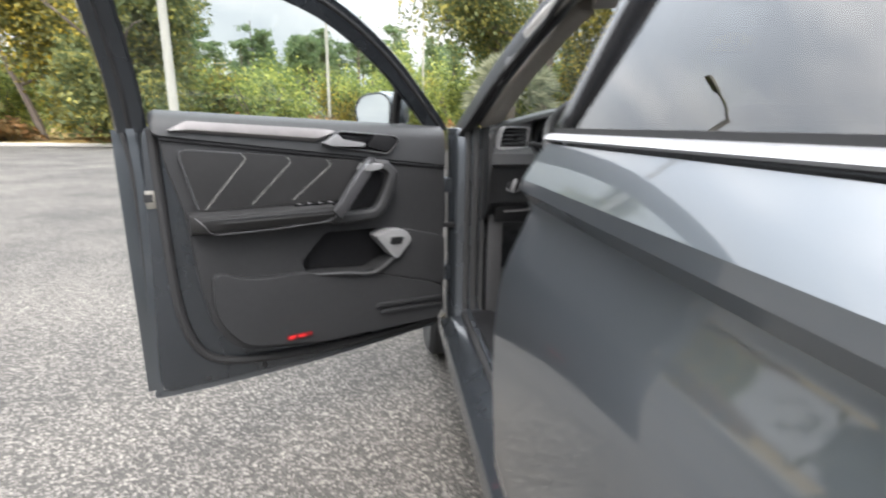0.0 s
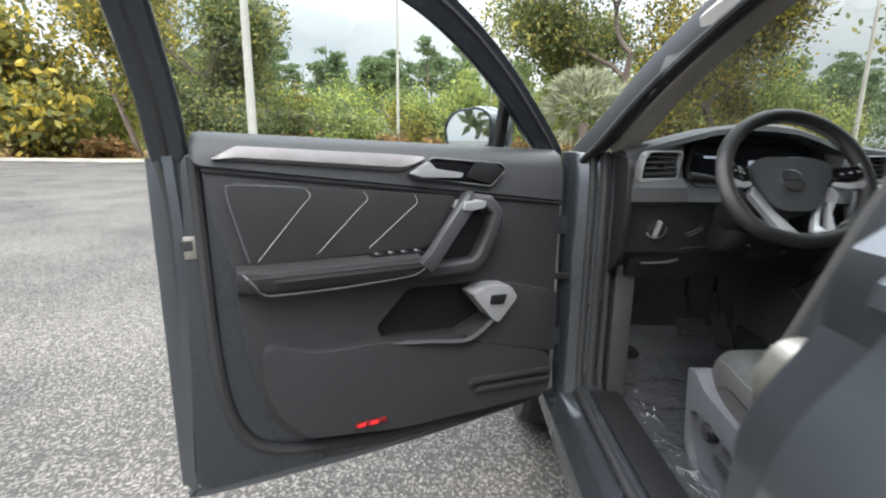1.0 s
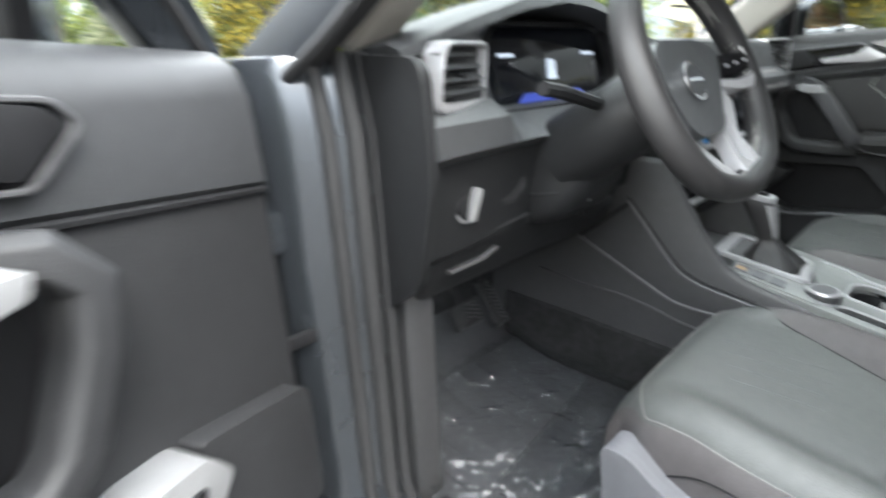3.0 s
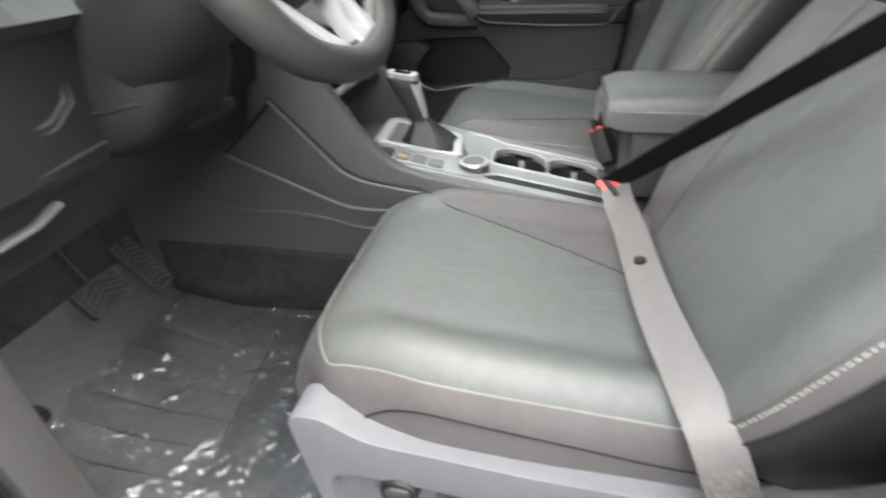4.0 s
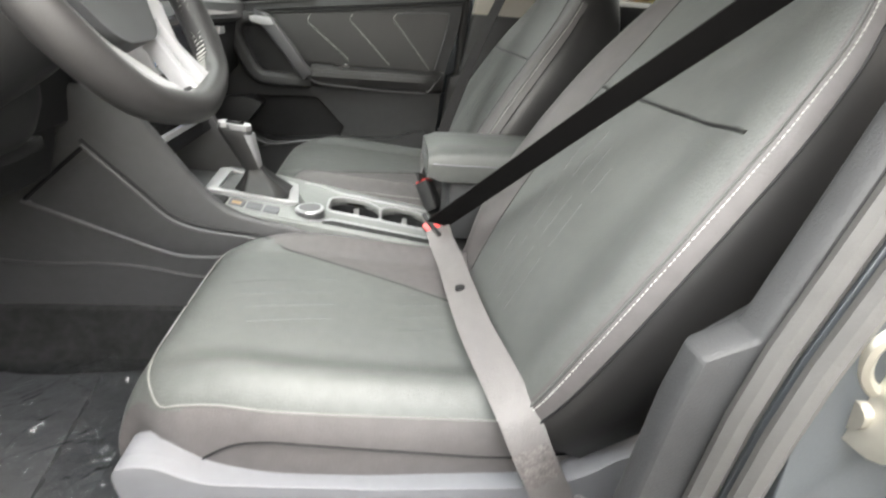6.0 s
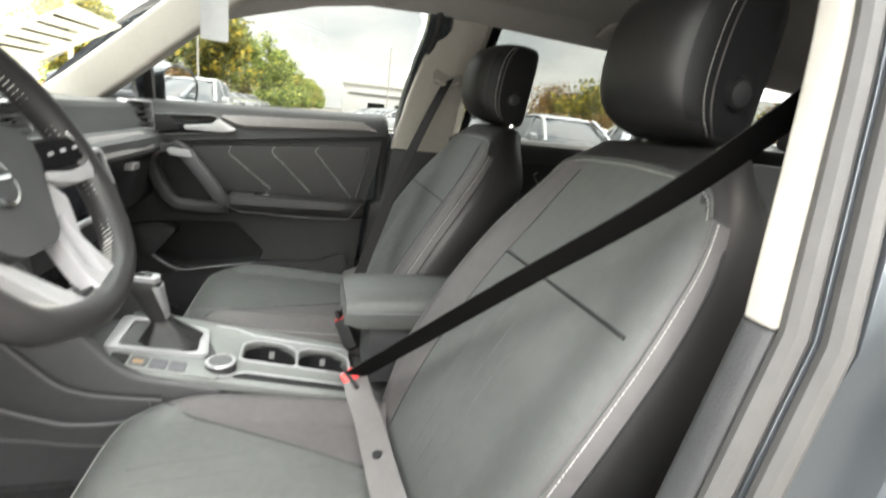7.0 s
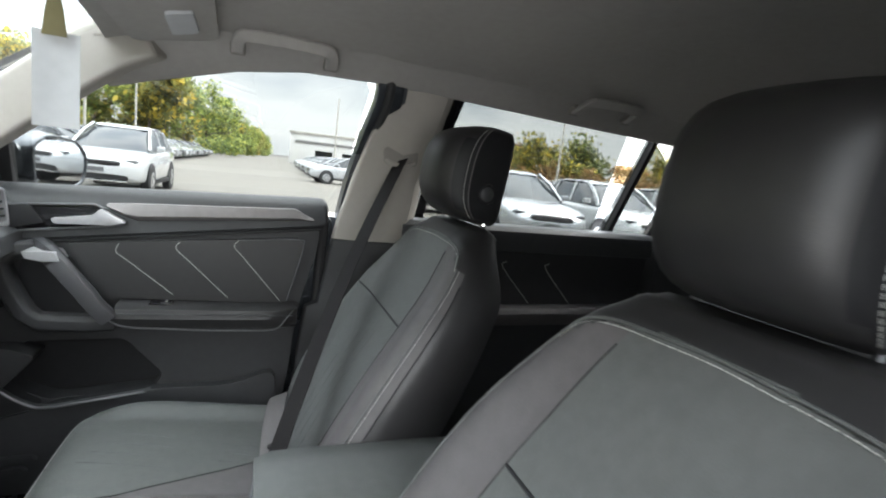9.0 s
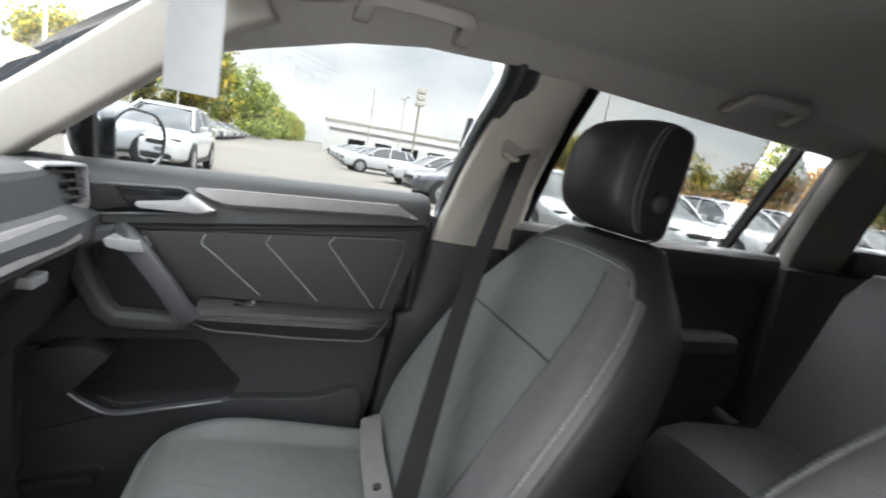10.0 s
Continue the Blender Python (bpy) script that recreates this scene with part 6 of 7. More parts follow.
for k in range(9):
    f = k / 8
    rx, ry = 0.034 * (1 - f) ** 2.2 + 0.018 - 0.004 * f, 0.036 * (1 - f) ** 2.2 + 0.022 - 0.005 * f
    cy, cz = 0.652 + 0.012 * f, T(0.655, 0.014, 0)[2] + 0.052 * f ** 0.8
    rings.append([(0.008 - 0.004 * f + rx * math.copysign(abs(math.cos(q)) ** 0.65, math.cos(q)) * (1 + 0.07 * (1 - f) * math.sin(7 * q + 2.5 * f)), cy + ry * math.copysign(abs(math.sin(q)) ** 0.65, math.sin(q)) * (1 + 0.07 * (1 - f) * math.cos(6 * q - 2 * f)), cz + 0.004 * math.sin(math.pi * f) * math.sin(5 * q)) for q in arc(47, 0, 352.5)])
part("shift_boot", loft(bm, rings), LEATHER_DARK, con, "gathered black leather gaiter", 0, 2, 50)
LEVER = [(0.0130, 0.0150, 0.664, 0.812), (0.0160, 0.0185, 0.668, 0.826), (0.0180, 0.0215, 0.673, 0.842), (0.0190, 0.0250, 0.680, 0.860), (0.0200, 0.0290, 0.688, 0.880), (0.0205, 0.0315, 0.692, 0.892), (0.0180, 0.0290, 0.694, 0.898)]
part("shift_knob", loft(B(), [[(0.004 + a * math.copysign(abs(math.cos(q)) ** 0.6, math.cos(q)), yy + d * math.copysign(abs(math.sin(q)) ** 0.6, math.sin(q)), z + (yy + d * math.sin(q) - yy) * 0.12) for q in arc(23, 0, 345)] for a, d, yy, z in LEVER]), LEATHER_DARK, con, "black leather gear lever knob", 0, 2, 50)
bm = B()
rows = []
for n, (a, d, yy, z) in enumerate(LEVER[:6]):
    wide = (34, 40, 48, 54, 60, 64)[n]
    rows.append([(0.004 + a * k * math.copysign(abs(math.cos(q)) ** 0.6, math.cos(q)), yy + d * k * math.copysign(abs(math.sin(q)) ** 0.6, math.sin(q)), z + d * k * math.sin(q) * 0.12) for k, qs in ((1.05, arc(9, 270 - wide, 270 + wide)), (0.94, list(reversed(arc(9, 270 - wide, 270 + wide))))) for q in qs])
part("knob_spine", loft(bm, rows), SATIN, con, "satin silver back of the lever", 0.0, 2, 50)
part("knob_trim", plate(B(), rounded([(0.668, -0.0125), (0.700, -0.0125), (0.705, -0.006), (0.716, -0.0125), (0.724, 0.004), (0.716, 0.0205), (0.705, 0.014), (0.700, 0.0205), (0.668, 0.0205), (0.662, 0.004)], 0.003), [], lambda a, w, d: (d, a, 0.898 + (a - 0.69) * 0.12 + w), 0.0, 0.010), SATIN, con, "satin silver knob top", 0.004)
part("knob_inlay", plate(B(), rounded([(0.676, -0.006), (0.706, -0.006), (0.710, 0.004), (0.706, 0.014), (0.676, 0.014)], 0.005), [], lambda a, w, d: (d, a, 0.9075 + (a - 0.69) * 0.12 + w), 0.0, 0.0018), GLOSSBLACK, con, "gloss black inlay")
# armrest
rings = []
for y in (0.318, 0.311, 0.293, 0.25, 0.15, 0.05, -0.02, -0.05):
    k = lerp([(-0.05, 0.75), (0.0, 1), (0.285, 1), (0.318, 0.72)], y)
    rings.append([(0.012 + 0.088 * (0.9 + 0.1 * k) * a, y, 0.862 + 0.036 * k * b) for a, b in ((-1, -0.8), (-1.03, -0.1), (-1.0, 0.6), (-0.88, 0.95), (-0.4, 1.03), (0.4, 1.03), (0.88, 0.95), (1.0, 0.6), (1.03, -0.1), (1, -0.8), (0.8, -1), (-0.8, -1))])
arm = part("center_armrest", loft(B(), rings), LEATHER, suv, "padded dark centre armrest", 0, 2, 50)
part("armrest_piping", tube(B(), smooth_line([(-0.078, -0.04, 0.868), (-0.080, 0.1, 0.868), (-0.080, 0.265, 0.868), (-0.070, 0.311, 0.868), (0.012, 0.321, 0.868), (0.094, 0.311, 0.868)], 5), 0.0016, 6), SEAT_PLASTIC, arm)
part("armrest_base", box(B(), -0.055, 0.08, -0.06, 0.27, 0.70, 0.845), SOFT, arm, "dark armrest box", 0.012)


# -- seat belts
def belt(s):
    def P(x, y, z):
        return (s * x, y, z)
    upper, back = (0.640, -0.10) if s < 0 else (0.676, -0.02)
    shoulder = [P(0.150, 0.300, 0.775), P(0.25, 0.250, 0.885), P(0.40, 0.165, 1.055), P(0.54, 0.070, 1.225), P(0.664, -0.022, 1.375)]
    if s < 0:
        shoulder = [P(0.150, 0.300, 0.775), P(0.252, 0.232, 0.884), P(0.405, 0.130, 1.048), P(0.545, 0.030, 1.200), P(0.622, -0.045, 1.320), P(0.630, -0.085, 1.365)]
    bm = B()
    sweep(bm, smooth_line(shoulder, 6), strip_section(0.046, 0.0016), up=(0.765, 0.01, 0.65) if s < 0 else (-0.35, 0.75, 0.45))
    b = part("seat_belt", bm, BELT_DARK if s < 0 else BELT_MID, suv, "seat belt fastened across the empty seat, darkened as if shaded" if s < 0 else "seat belt fastened across the empty seat, nearly black for shade")
    lap = [P(0.155, 0.300, 0.768), P(0.195, 0.292, 0.752), P(0.25, 0.285, 0.748), P(0.345, 0.280, 0.748), P(0.45, 0.274, 0.750), P(0.55, 0.262, 0.752), P(0.603, 0.248, 0.738), P(0.628, 0.225, 0.69), P(0.632, 0.185, 0.612)]
    bm = B()
    line = smooth_line(lap, 6)
    sweep(bm, line, strip_section(0.046, 0.0016), up=(s * 0.55, 0.25, 0.75))
    # lighter webbing colour makes the lap strap look lit
    part("lap_strap", bm, BELT, b, "lap strap, its lit grey put into the colour")
    tab = [p + Vector((s * 0.0014, 0.0006, 0.0)) for p in line if 0.655 < p.z < 0.715 and abs(p.x) > 0.61]
    part("belt_label", sweep(B(), tab, strip_section(0.040, 0.0008), up=(s * 0.55, 0.25, 0.75)), BELT_LABEL, b, "printed label on the strap")
    part("belt_stud", disc(B(), P(0.345, 0.280, 0.748), (0, 0.2, 1), 0.008, 0.004, 14), BLACK, b)
    m = pose(s * 0.142, 0.305, 0.760, -35, s * 20, s * -30)
    part("buckle", box(B(), -0.024, 0.024, -0.016, 0.016, -0.075, 0.0, m), BLACK, b, "black belt buckle", 0.005)
    part("buckle_button", box(B(), -0.022, 0.022, -0.014, 0.014, -0.002, 0.004, m), RED, b, "red release button", 0.003)
    part("belt_tongue", box(B(), -0.030, 0.030, -0.004, 0.004, 0.0, 0.022, m), BLACK, b, "", 0.003)
    part("anchor_cover", plate(B(), rounded([(0.200, 0.600), (0.190, 0.618), (0.160, 0.632), (0.146, 0.615), (0.140, 0.575), (0.142, 0.530), (0.155, 0.518), (0.178, 0.560)], 0.010), [], lambda a, w, d: (s * (0.620 + w), a, d), 0.0, 0.022), PULL, b, "grey belt anchor cover", 0.006, 3)
    # black plate for the dark of the belt slot
    part("anchor_slot_shade", plate(B(), rounded([(0.192, 0.603), (0.186, 0.613), (0.160, 0.625), (0.154, 0.612)], 0.004), [], lambda a, w, d: (s * (0.640 + w), a, d), 0.0, 0.0035), BLACK, b)
    part("upper_guide", plate(B(), rounded([(-0.05, 1.36), (0.04, 1.36), (0.05, 1.40), (0.0, 1.43), (-0.05, 1.41)], 0.015), [], lambda a, w, c: (s * (upper + 0.004 + w), a + back, c), -0.012, 0.03), PILLAR_B, b, "beige belt guide", 0.006)
    part("guide_loop", tube(B(), smooth_line([(s * (upper - 0.010), back - 0.040, 1.372), (s * (upper - 0.018), back - 0.02, 1.362), (s * (upper - 0.018), back + 0.02, 1.362), (s * (upper - 0.010), back + 0.040, 1.372)], 4), 0.006, 8), PILLAR, b, "beige guide loop")


belt(-1)
belt(1)

# -- overhead parts
for s in (-1, 1):
    for y0, y1 in ((0.395, 0.195), (-0.48, -0.66)):
        hx = 0.500 if y0 > 0 else 0.49
        grip = [(hx + 0.082, y0, 1.573), (hx + 0.062, y0, 1.566), (hx + 0.030, y0 - 0.003, 1.578), (hx + 0.012, y0 - 0.012, 1.586), (hx + 0.006, y0 - 0.035, 1.588), (hx + 0.004, (y0 + y1) / 2, 1.589), (hx + 0.006, y1 + 0.035, 1.588), (hx + 0.012, y1 + 0.012, 1.586), (hx + 0.030, y1 + 0.003, 1.578), (hx + 0.062, y1, 1.566), (hx + 0.082, y1, 1.573)]
        h = part("grab_handle", sweep(B(), smooth_line([(s * x, y, z) for x, y, z in grip], 5), [(-0.012, -0.009), (0.012, -0.009), (0.015, 0.0), (0.010, 0.010), (-0.010, 0.010), (-0.015, 0.0)], up=(s, 0, 0.6)), HEADLINER, suv, "grey beige grab handle", 0.003)
        for ym in (y0, y1):
            part("handle_mount", box(B(), -0.018, 0.018, -0.016, 0.016, -0.008, 0.008, pose(s * (hx + 0.070), ym, 1.570, 0, s * 25, 0)), PILLAR_B, h, "", 0.005)
    bm = B()
    plate(bm, rounded([(0.13, 0.415), (0.54, 0.43), (0.52, 0.585), (0.13, 0.60)], 0.03), [], lambda a, w, b: (s * a, b, roof_z(a, b, 0.040) + w), -0.012, 0.006)
    v = part("sun_visor", bm, HEADLINER, suv, "grey beige sun visor folded up", 0.006)
    part("visor_lamp", plate(B(), rounded([(0.36, 0.46), (0.46, 0.46), (0.46, 0.505), (0.36, 0.505)], 0.008), [], lambda a, w, b: (s * a, b, roof_z(a, b, 0.064) + w), -0.003, 0.012), PAPER, v, "pale visor mirror lamp", 0.001)
oc = part("overhead_console", plate(B(), rounded([(-0.09, 0.36), (0.09, 0.36), (0.11, 0.40), (0.11, 0.58), (-0.11, 0.58), (-0.11, 0.40)], 0.03), [], lambda a, w, b: (a, b, roof_z(a, b, 0.035) + w), -0.028, 0.004), PILLAR, suv, "beige overhead console", 0.012, 3)
for q in range(4):
    part("lamp_switch", plate(B(), rounded([(-0.045 + 0.025 * q, 0.385), (-0.027 + 0.025 * q, 0.385), (-0.027 + 0.025 * q, 0.405), (-0.045 + 0.025 * q, 0.405)], 0.004), [], lambda a, w, b: (a, b, roof_z(a, b, 0.063) + w), -0.004, 0.002), BLACK if q % 2 else SEAT_PLASTIC, oc, "", 0.001)
for e in (-1, 1):
    part("reading_lamp", plate(B(), rounded([(e * 0.03, 0.43), (e * 0.08, 0.43), (e * 0.08, 0.48), (e * 0.03, 0.48)], 0.012), [], lambda a, w, b: (a, b, roof_z(a, b, 0.063) + w), -0.003, 0.002), WHITE, oc, "pale reading lamp lens", 0.001)
MX = 0.045
mir = part("inner_mirror", plate(B(), rounded([(-0.12, 1.455), (0.12, 1.455), (0.125, 1.49), (0.11, 1.515), (-0.11, 1.515), (-0.125, 1.49)], 0.02), [], lambda a, w, b: (MX + a * 0.97, 0.745 - a * 0.25 + w, b), -0.015, 0.015), BLACK, suv, "black rear view mirror", 0.008, 3)
part("mirror_face", plate(B(), rounded([(-0.112, 1.461), (0.112, 1.461), (0.112, 1.508), (-0.112, 1.508)], 0.015), [], lambda a, w, b: (MX + a * 0.97, 0.7265 - a * 0.25 + w, b), 0, 0.002), MIRROR, mir)
part("mirror_stem", tube(B(), [(MX, 0.755, 1.50), (0.02, 0.78, 1.535), (0, 0.76, 1.56)], 0.012), BLACK, mir)

# -- loose things in the cabin
lab = thing("warning_label", "yellow warning card hanging over the mirror", "label", (0, 0, 0))
def CARD(a, w, b):
    return (MX + a * 0.97, 0.7245 - a * 0.25 + w, b)
part("card", plate(B(), rounded([(-0.085, 1.458), (0.085, 1.458), (0.070, 1.500), (0.020, 1.518), (-0.020, 1.518), (-0.070, 1.500)], 0.004), [], CARD, -0.0015, 0.0), YELLOW, lab)
part("black_bar", plate(B(), [(-0.085, 1.450), (0.085, 1.450), (0.085, 1.460), (-0.085, 1.460)], [], CARD, -0.004, -0.002), BLACK, lab)
part("warning_triangle", plate(B(), rounded([(-0.014, 1.490), (0.014, 1.490), (0.0, 1.512)], 0.002), [], CARD, -0.0027, -0.0017), BLACK, lab)
for q in range(3):
    part("print_bar", plate(B(), [(-0.055, 1.466 + 0.007 * q), (0.055 - 0.015 * q, 1.466 + 0.007 * q), (0.055 - 0.015 * q, 1.469 + 0.007 * q), (-0.055, 1.469 + 0.007 * q)], [], CARD, -0.0027, -0.0017), BLACK, lab)
tag = thing("hanging_tag", "pale grey paper tag hanging on a dark strap", "tag", (0, 0, 0))
bm = B()
loft(bm, [[(0.15 + 0.010 * math.sin(q * 2.2), 0.617 - 0.050 * q, z) for q in (0, 0.25, 0.5, 0.75, 1)] + [(0.151 + 0.010 * math.sin(q * 2.2), 0.617 - 0.050 * q, z) for q in (1, 0.75, 0.5, 0.25, 0)] for z in (1.352, 1.40, 1.44, 1.474)])
part("paper", bm, PAPER, tag, "pale grey curled paper")
bm = B()
loft(bm, [[(0.15, 0.593 + w, z), (0.15, 0.593 - w, z), (0.1515, 0.593 - w, z), (0.1515, 0.593 + w, z)] for w, z in ((0.014, 1.468), (0.010, 1.50), (0.004, 1.53), (0.0035, 1.60))])
part("strap", bm, material("olive_strap", (0.10, 0.085, 0.03), 0.7), tag, "olive strap")
stk = thing("window_sticker", "large white price sheet on the windscreen", "sticker", (0, 0, 0))
def S(a, w, b):
    return (a, 1.385 + (0.62 - 1.42) * (b - 1.13) / 0.47 - 0.06 * (a / 0.6) ** 2 + w, b)
part("sheet", plate(B(), rounded([(0.30, 1.285), (0.555, 1.265), (0.565, 1.390), (0.33, 1.400)], 0.004), [], S, -0.006, -0.004), SHEET, stk)
for k in range(5):
    part("print_bar", plate(B(), [(0.34, 1.30 + 0.018 * k), (0.52 - 0.03 * (k % 2), 1.298 + 0.018 * k), (0.52 - 0.03 * (k % 2), 1.303 + 0.018 * k), (0.34, 1.305 + 0.018 * k)], [], S, -0.0075, -0.0062), SEAT_PLASTIC, stk)
plc = thing("tyre_placard", "white and yellow tyre pressure placard on the b-pillar", "sticker", (0, 0, 0))
def PL(a, w, b):
    y = 0.124 - (a - 0.812) * 0.89
    return (-(0.8135 + (0.122 - y) * 0.2 + w), y, b - 0.088)
part("sheet", plate(B(), rounded([(0.812, 0.815), (0.868, 0.815), (0.868, 0.920), (0.818, 0.920)], 0.003), [], PL, 0.0, 0.001), WHITE, plc)
part("yellow_band", plate(B(), [(0.815, 0.838), (0.824, 0.838), (0.829, 0.918), (0.820, 0.918)], [], PL, 0.001, 0.0018), YELLOW, plc, "yellow heading band")
part("tyre_symbol", disc(B(), PL(0.820, 0.001, 0.826), (-1, 0, 0), 0.007, 0.001, 18), SEAT_PLASTIC, plc, "printed tyre symbol")
for q in range(7):
    part("print_bar", plate(B(), [(0.830 + 0.0005 * q, 0.826 + 0.012 * q), (0.860, 0.826 + 0.012 * q), (0.860, 0.829 + 0.012 * q), (0.830 + 0.0005 * q, 0.829 + 0.012 * q)], [], PL, 0.001, 0.0016), SEAT_PLASTIC, plc)

# floor mat with crumpled clear film over it
mat_ = thing("floor_mat", "black ribbed rubber floor mat", "floor mat", (0, 0, 0))
def floor_z(y):
    return linear([(0.5, 0.430), (1.05, 0.430), (1.22, 0.470), (1.36, 0.60)], y)
bm = B()
rows = []
for i in range(15):
    y = 0.50 + 0.80 * i / 14
    rows.append([(-0.70, y, floor_z(y)), (-0.70, y, floor_z(y) + 0.012), (-0.16, y, floor_z(y) + 0.012), (-0.16, y, floor_z(y))])
loft(bm, rows)
MAT = material("grey_rubber_mat", (0.038, 0.039, 0.042), 0.6, 0, 0.15, 8, 0.25, 500)
part("mat_base", bm, MAT, mat_, "", 0.003)
for i in range(8):
    x0, y0 = -0.64 + 0.056 * i, 0.880 + 0.007 * i
    part("rib", loft(B(), [[(x0, y, floor_z(y) + 0.008), (x0 + 0.052, y, floor_z(y) + 0.008), (x0 + 0.050, y, floor_z(y) + 0.026), (x0 + 0.004, y, floor_z(y) + 0.014)] for y in (y0, 1.0, 1.09, 1.16)]), MAT, mat_, "", 0.002)
for i in range(6):
    y0 = 0.56 + 0.052 * i
    part("rib", loft(B(), [[(x, y0, floor_z(y0) + 0.008), (x, y0 + 0.046, floor_z(y0) + 0.008), (x, y0 + 0.044, floor_z(y0) + 0.018), (x, y0 + 0.004, floor_z(y0) + 0.012)] for x in (-0.60, -0.20)]), MAT, mat_, "", 0.002)
FILM = pane_material("clear_film", (0.86, 0.87, 0.88), 0.66, 0.05, 0.13)
film = thing("protective_film", "crumpled clear plastic film over the floor", "plastic film", (0, 0, 0))
nx, ny = 240, 320
vs, fs = [], []


def crease(x, y, z, p):
    """Sharp ridges of a crumpled sheet."""
    return (1 - abs(noise.noise(Vector((x, y, z))))) ** p


for j in range(ny + 1):
    for i in range(nx + 1):
        x, y = -0.70 + 0.555 * i / nx, 0.44 + 0.72 * j / ny + 0.03 * (j / ny) ** 6 * noise.noise(Vector((i * 0.05, 4, 2)))
        wx, wy = x + 0.03 * noise.noise(Vector((x * 8, y * 8, 1))), y + 0.03 * noise.noise(Vector((x * 8, y * 8, 9)))
        h = noise.noise(Vector((x * 7, y * 7, 0))) * 0.010 + 0.009 * crease(wx * 7 + wy * 3, wy * 9, 3, 9) + 0.009 * crease(wx * 17, wy * 11 - wx * 6, 7, 9) + 0.007 * crease(wx * 24 + wy * 9, wy * 26, 11, 9) + 0.003 * crease(wx * 48, wy * 40 + wx * 15, 17, 5)
        h += 0.0050 * crease((wx + 0.6 * wy) * 50, (wy - 0.6 * wx) * 8, 23, 5) + 0.0040 * crease((wx - 1.3 * wy) * 30, (wy + wx) * 9, 29, 3) + 0.0006 * noise.noise(Vector((wx * 120, wy * 30, 31)))
        vs.append((x, y, floor_z(y) + 0.030 + 0.72 * h))
for j in range(ny):
    for i in range(nx):
        k = j * (nx + 1) + i
        fs.append((k, k + 1, k + nx + 2, k + nx + 1))
sheet_ = plain("film_sheet", vs, fs, FILM, film, "clear crumpled film", True)
sheet_.visible_shadow = False
# pedals
for name, x, y, z, w, h in (("brake_pedal", -0.36, 1.18, 0.60, 0.048, 0.030), ("accelerator_pedal", -0.245, 1.20, 0.585, 0.025, 0.065)):
    m = pose(x, y, z, 50, 0, 0)
    p_ = part(name, plate(B(), rounded([(-w, -h * 0.8), (-w * 0.86, -h), (w * 0.86, -h), (w, -h * 0.8), (w * 0.94, h), (-w * 0.94, h)], 0.010), [], lambda a, q, b: m @ Vector((a, b, q)), -0.008, 0.006), RUBBER, suv, "black ribbed rubber pedal pad", 0.004)
    part("pedal_arm", tube(B(), [(x, y + 0.01, z), (x, y + 0.07, z + 0.12), (x, y + 0.06, z + 0.30)], 0.008), BLACK, p_)
    part("pad_rim", tube(B(), [m @ Vector((a, b, 0.005)) for a, b in ((-w * 0.9, h * 0.92), (-w * 0.94, -h * 0.75), (-w * 0.8, -h * 0.94), (w * 0.8, -h * 0.94), (w * 0.94, -h * 0.75), (w * 0.9, h * 0.92))], 0.0025, 6), PEDAL_RIB, p_, "grey rim round the pad")
    for k in range(int(h / 0.006)):
        b = -h * 0.80 + 0.0115 * k
        if b < h * 0.82:
            part("tread", tube(B(), [m @ Vector(q) for q in ((-w * 0.82, b, 0.0065), (0, min(h * 0.9, b + w * 0.35), 0.0075), (w * 0.82, b, 0.0065))], 0.0024, 6), PEDAL_RIB, p_)
part("foot_rest", box(B(), -0.63, -0.53, 1.18, 1.42, 0.47, 0.50, pose(0, 0, 0)), BLACK, suv, "", 0.01)


# ---- outside: ground, kerb, trees, poles, parked cars, building ----
def leaf_material(name, a, b, c):
    """Leaves that vary one by one, thin enough to let light through."""
    m = bpy.data.materials.new(name)
    m.use_nodes = True
    n, l = m.node_tree.nodes, m.node_tree.links
    p = n["Principled BSDF"]
    p.inputs["Roughness"].default_value = 0.6
    p.inputs["Specular IOR Level"].default_value = 0.25
    g = n.new("ShaderNodeNewGeometry")
    r = n.new("ShaderNodeValToRGB")
    r.color_ramp.elements[0].color, r.color_ramp.elements[1].color = (*a, 1), (*c, 1)
    e = r.color_ramp.elements.new(0.6)
    e.color = (*b, 1)
    l.new(g.outputs["Random Per Island"], r.inputs[0])
    l.new(r.outputs[0], p.inputs["Base Color"])
    t, mix = n.new("ShaderNodeBsdfTranslucent"), n.new("ShaderNodeMixShader")
    mix.inputs[0].default_value = 0.4
    l.new(r.outputs[0], t.inputs[0])
    l.new(p.outputs[0], mix.inputs[1])
    l.new(t.outputs[0], mix.inputs[2])
    l.new(mix.outputs[0], n["Material Output"].inputs[0])
    return m


OAK = leaf_material("oak_leaves", (0.081, 0.108, 0.047), (0.149, 0.176, 0.074), (0.378, 0.338, 0.081))
OAK_YELLOW = leaf_material("yellowing_leaves", (0.088, 0.106, 0.044), (0.213, 0.206, 0.062), (0.6, 0.45, 0.062))
PINE = leaf_material("pine_needles", (0.088, 0.138, 0.069), (0.138, 0.2, 0.094), (0.213, 0.263, 0.112))
SHRUB = leaf_material("shrub_leaves", (0.11, 0.154, 0.055), (0.242, 0.297, 0.088), (0.484, 0.495, 0.121))
PALM = leaf_material("palm_fronds", (0.18, 0.20, 0.14), (0.34, 0.36, 0.24), (0.55, 0.54, 0.38))
AUTUMN = leaf_material("autumn_leaves", (0.13, 0.10, 0.05), (0.23, 0.155, 0.065), (0.33, 0.17, 0.07))
rng = np.random.default_rng(7)


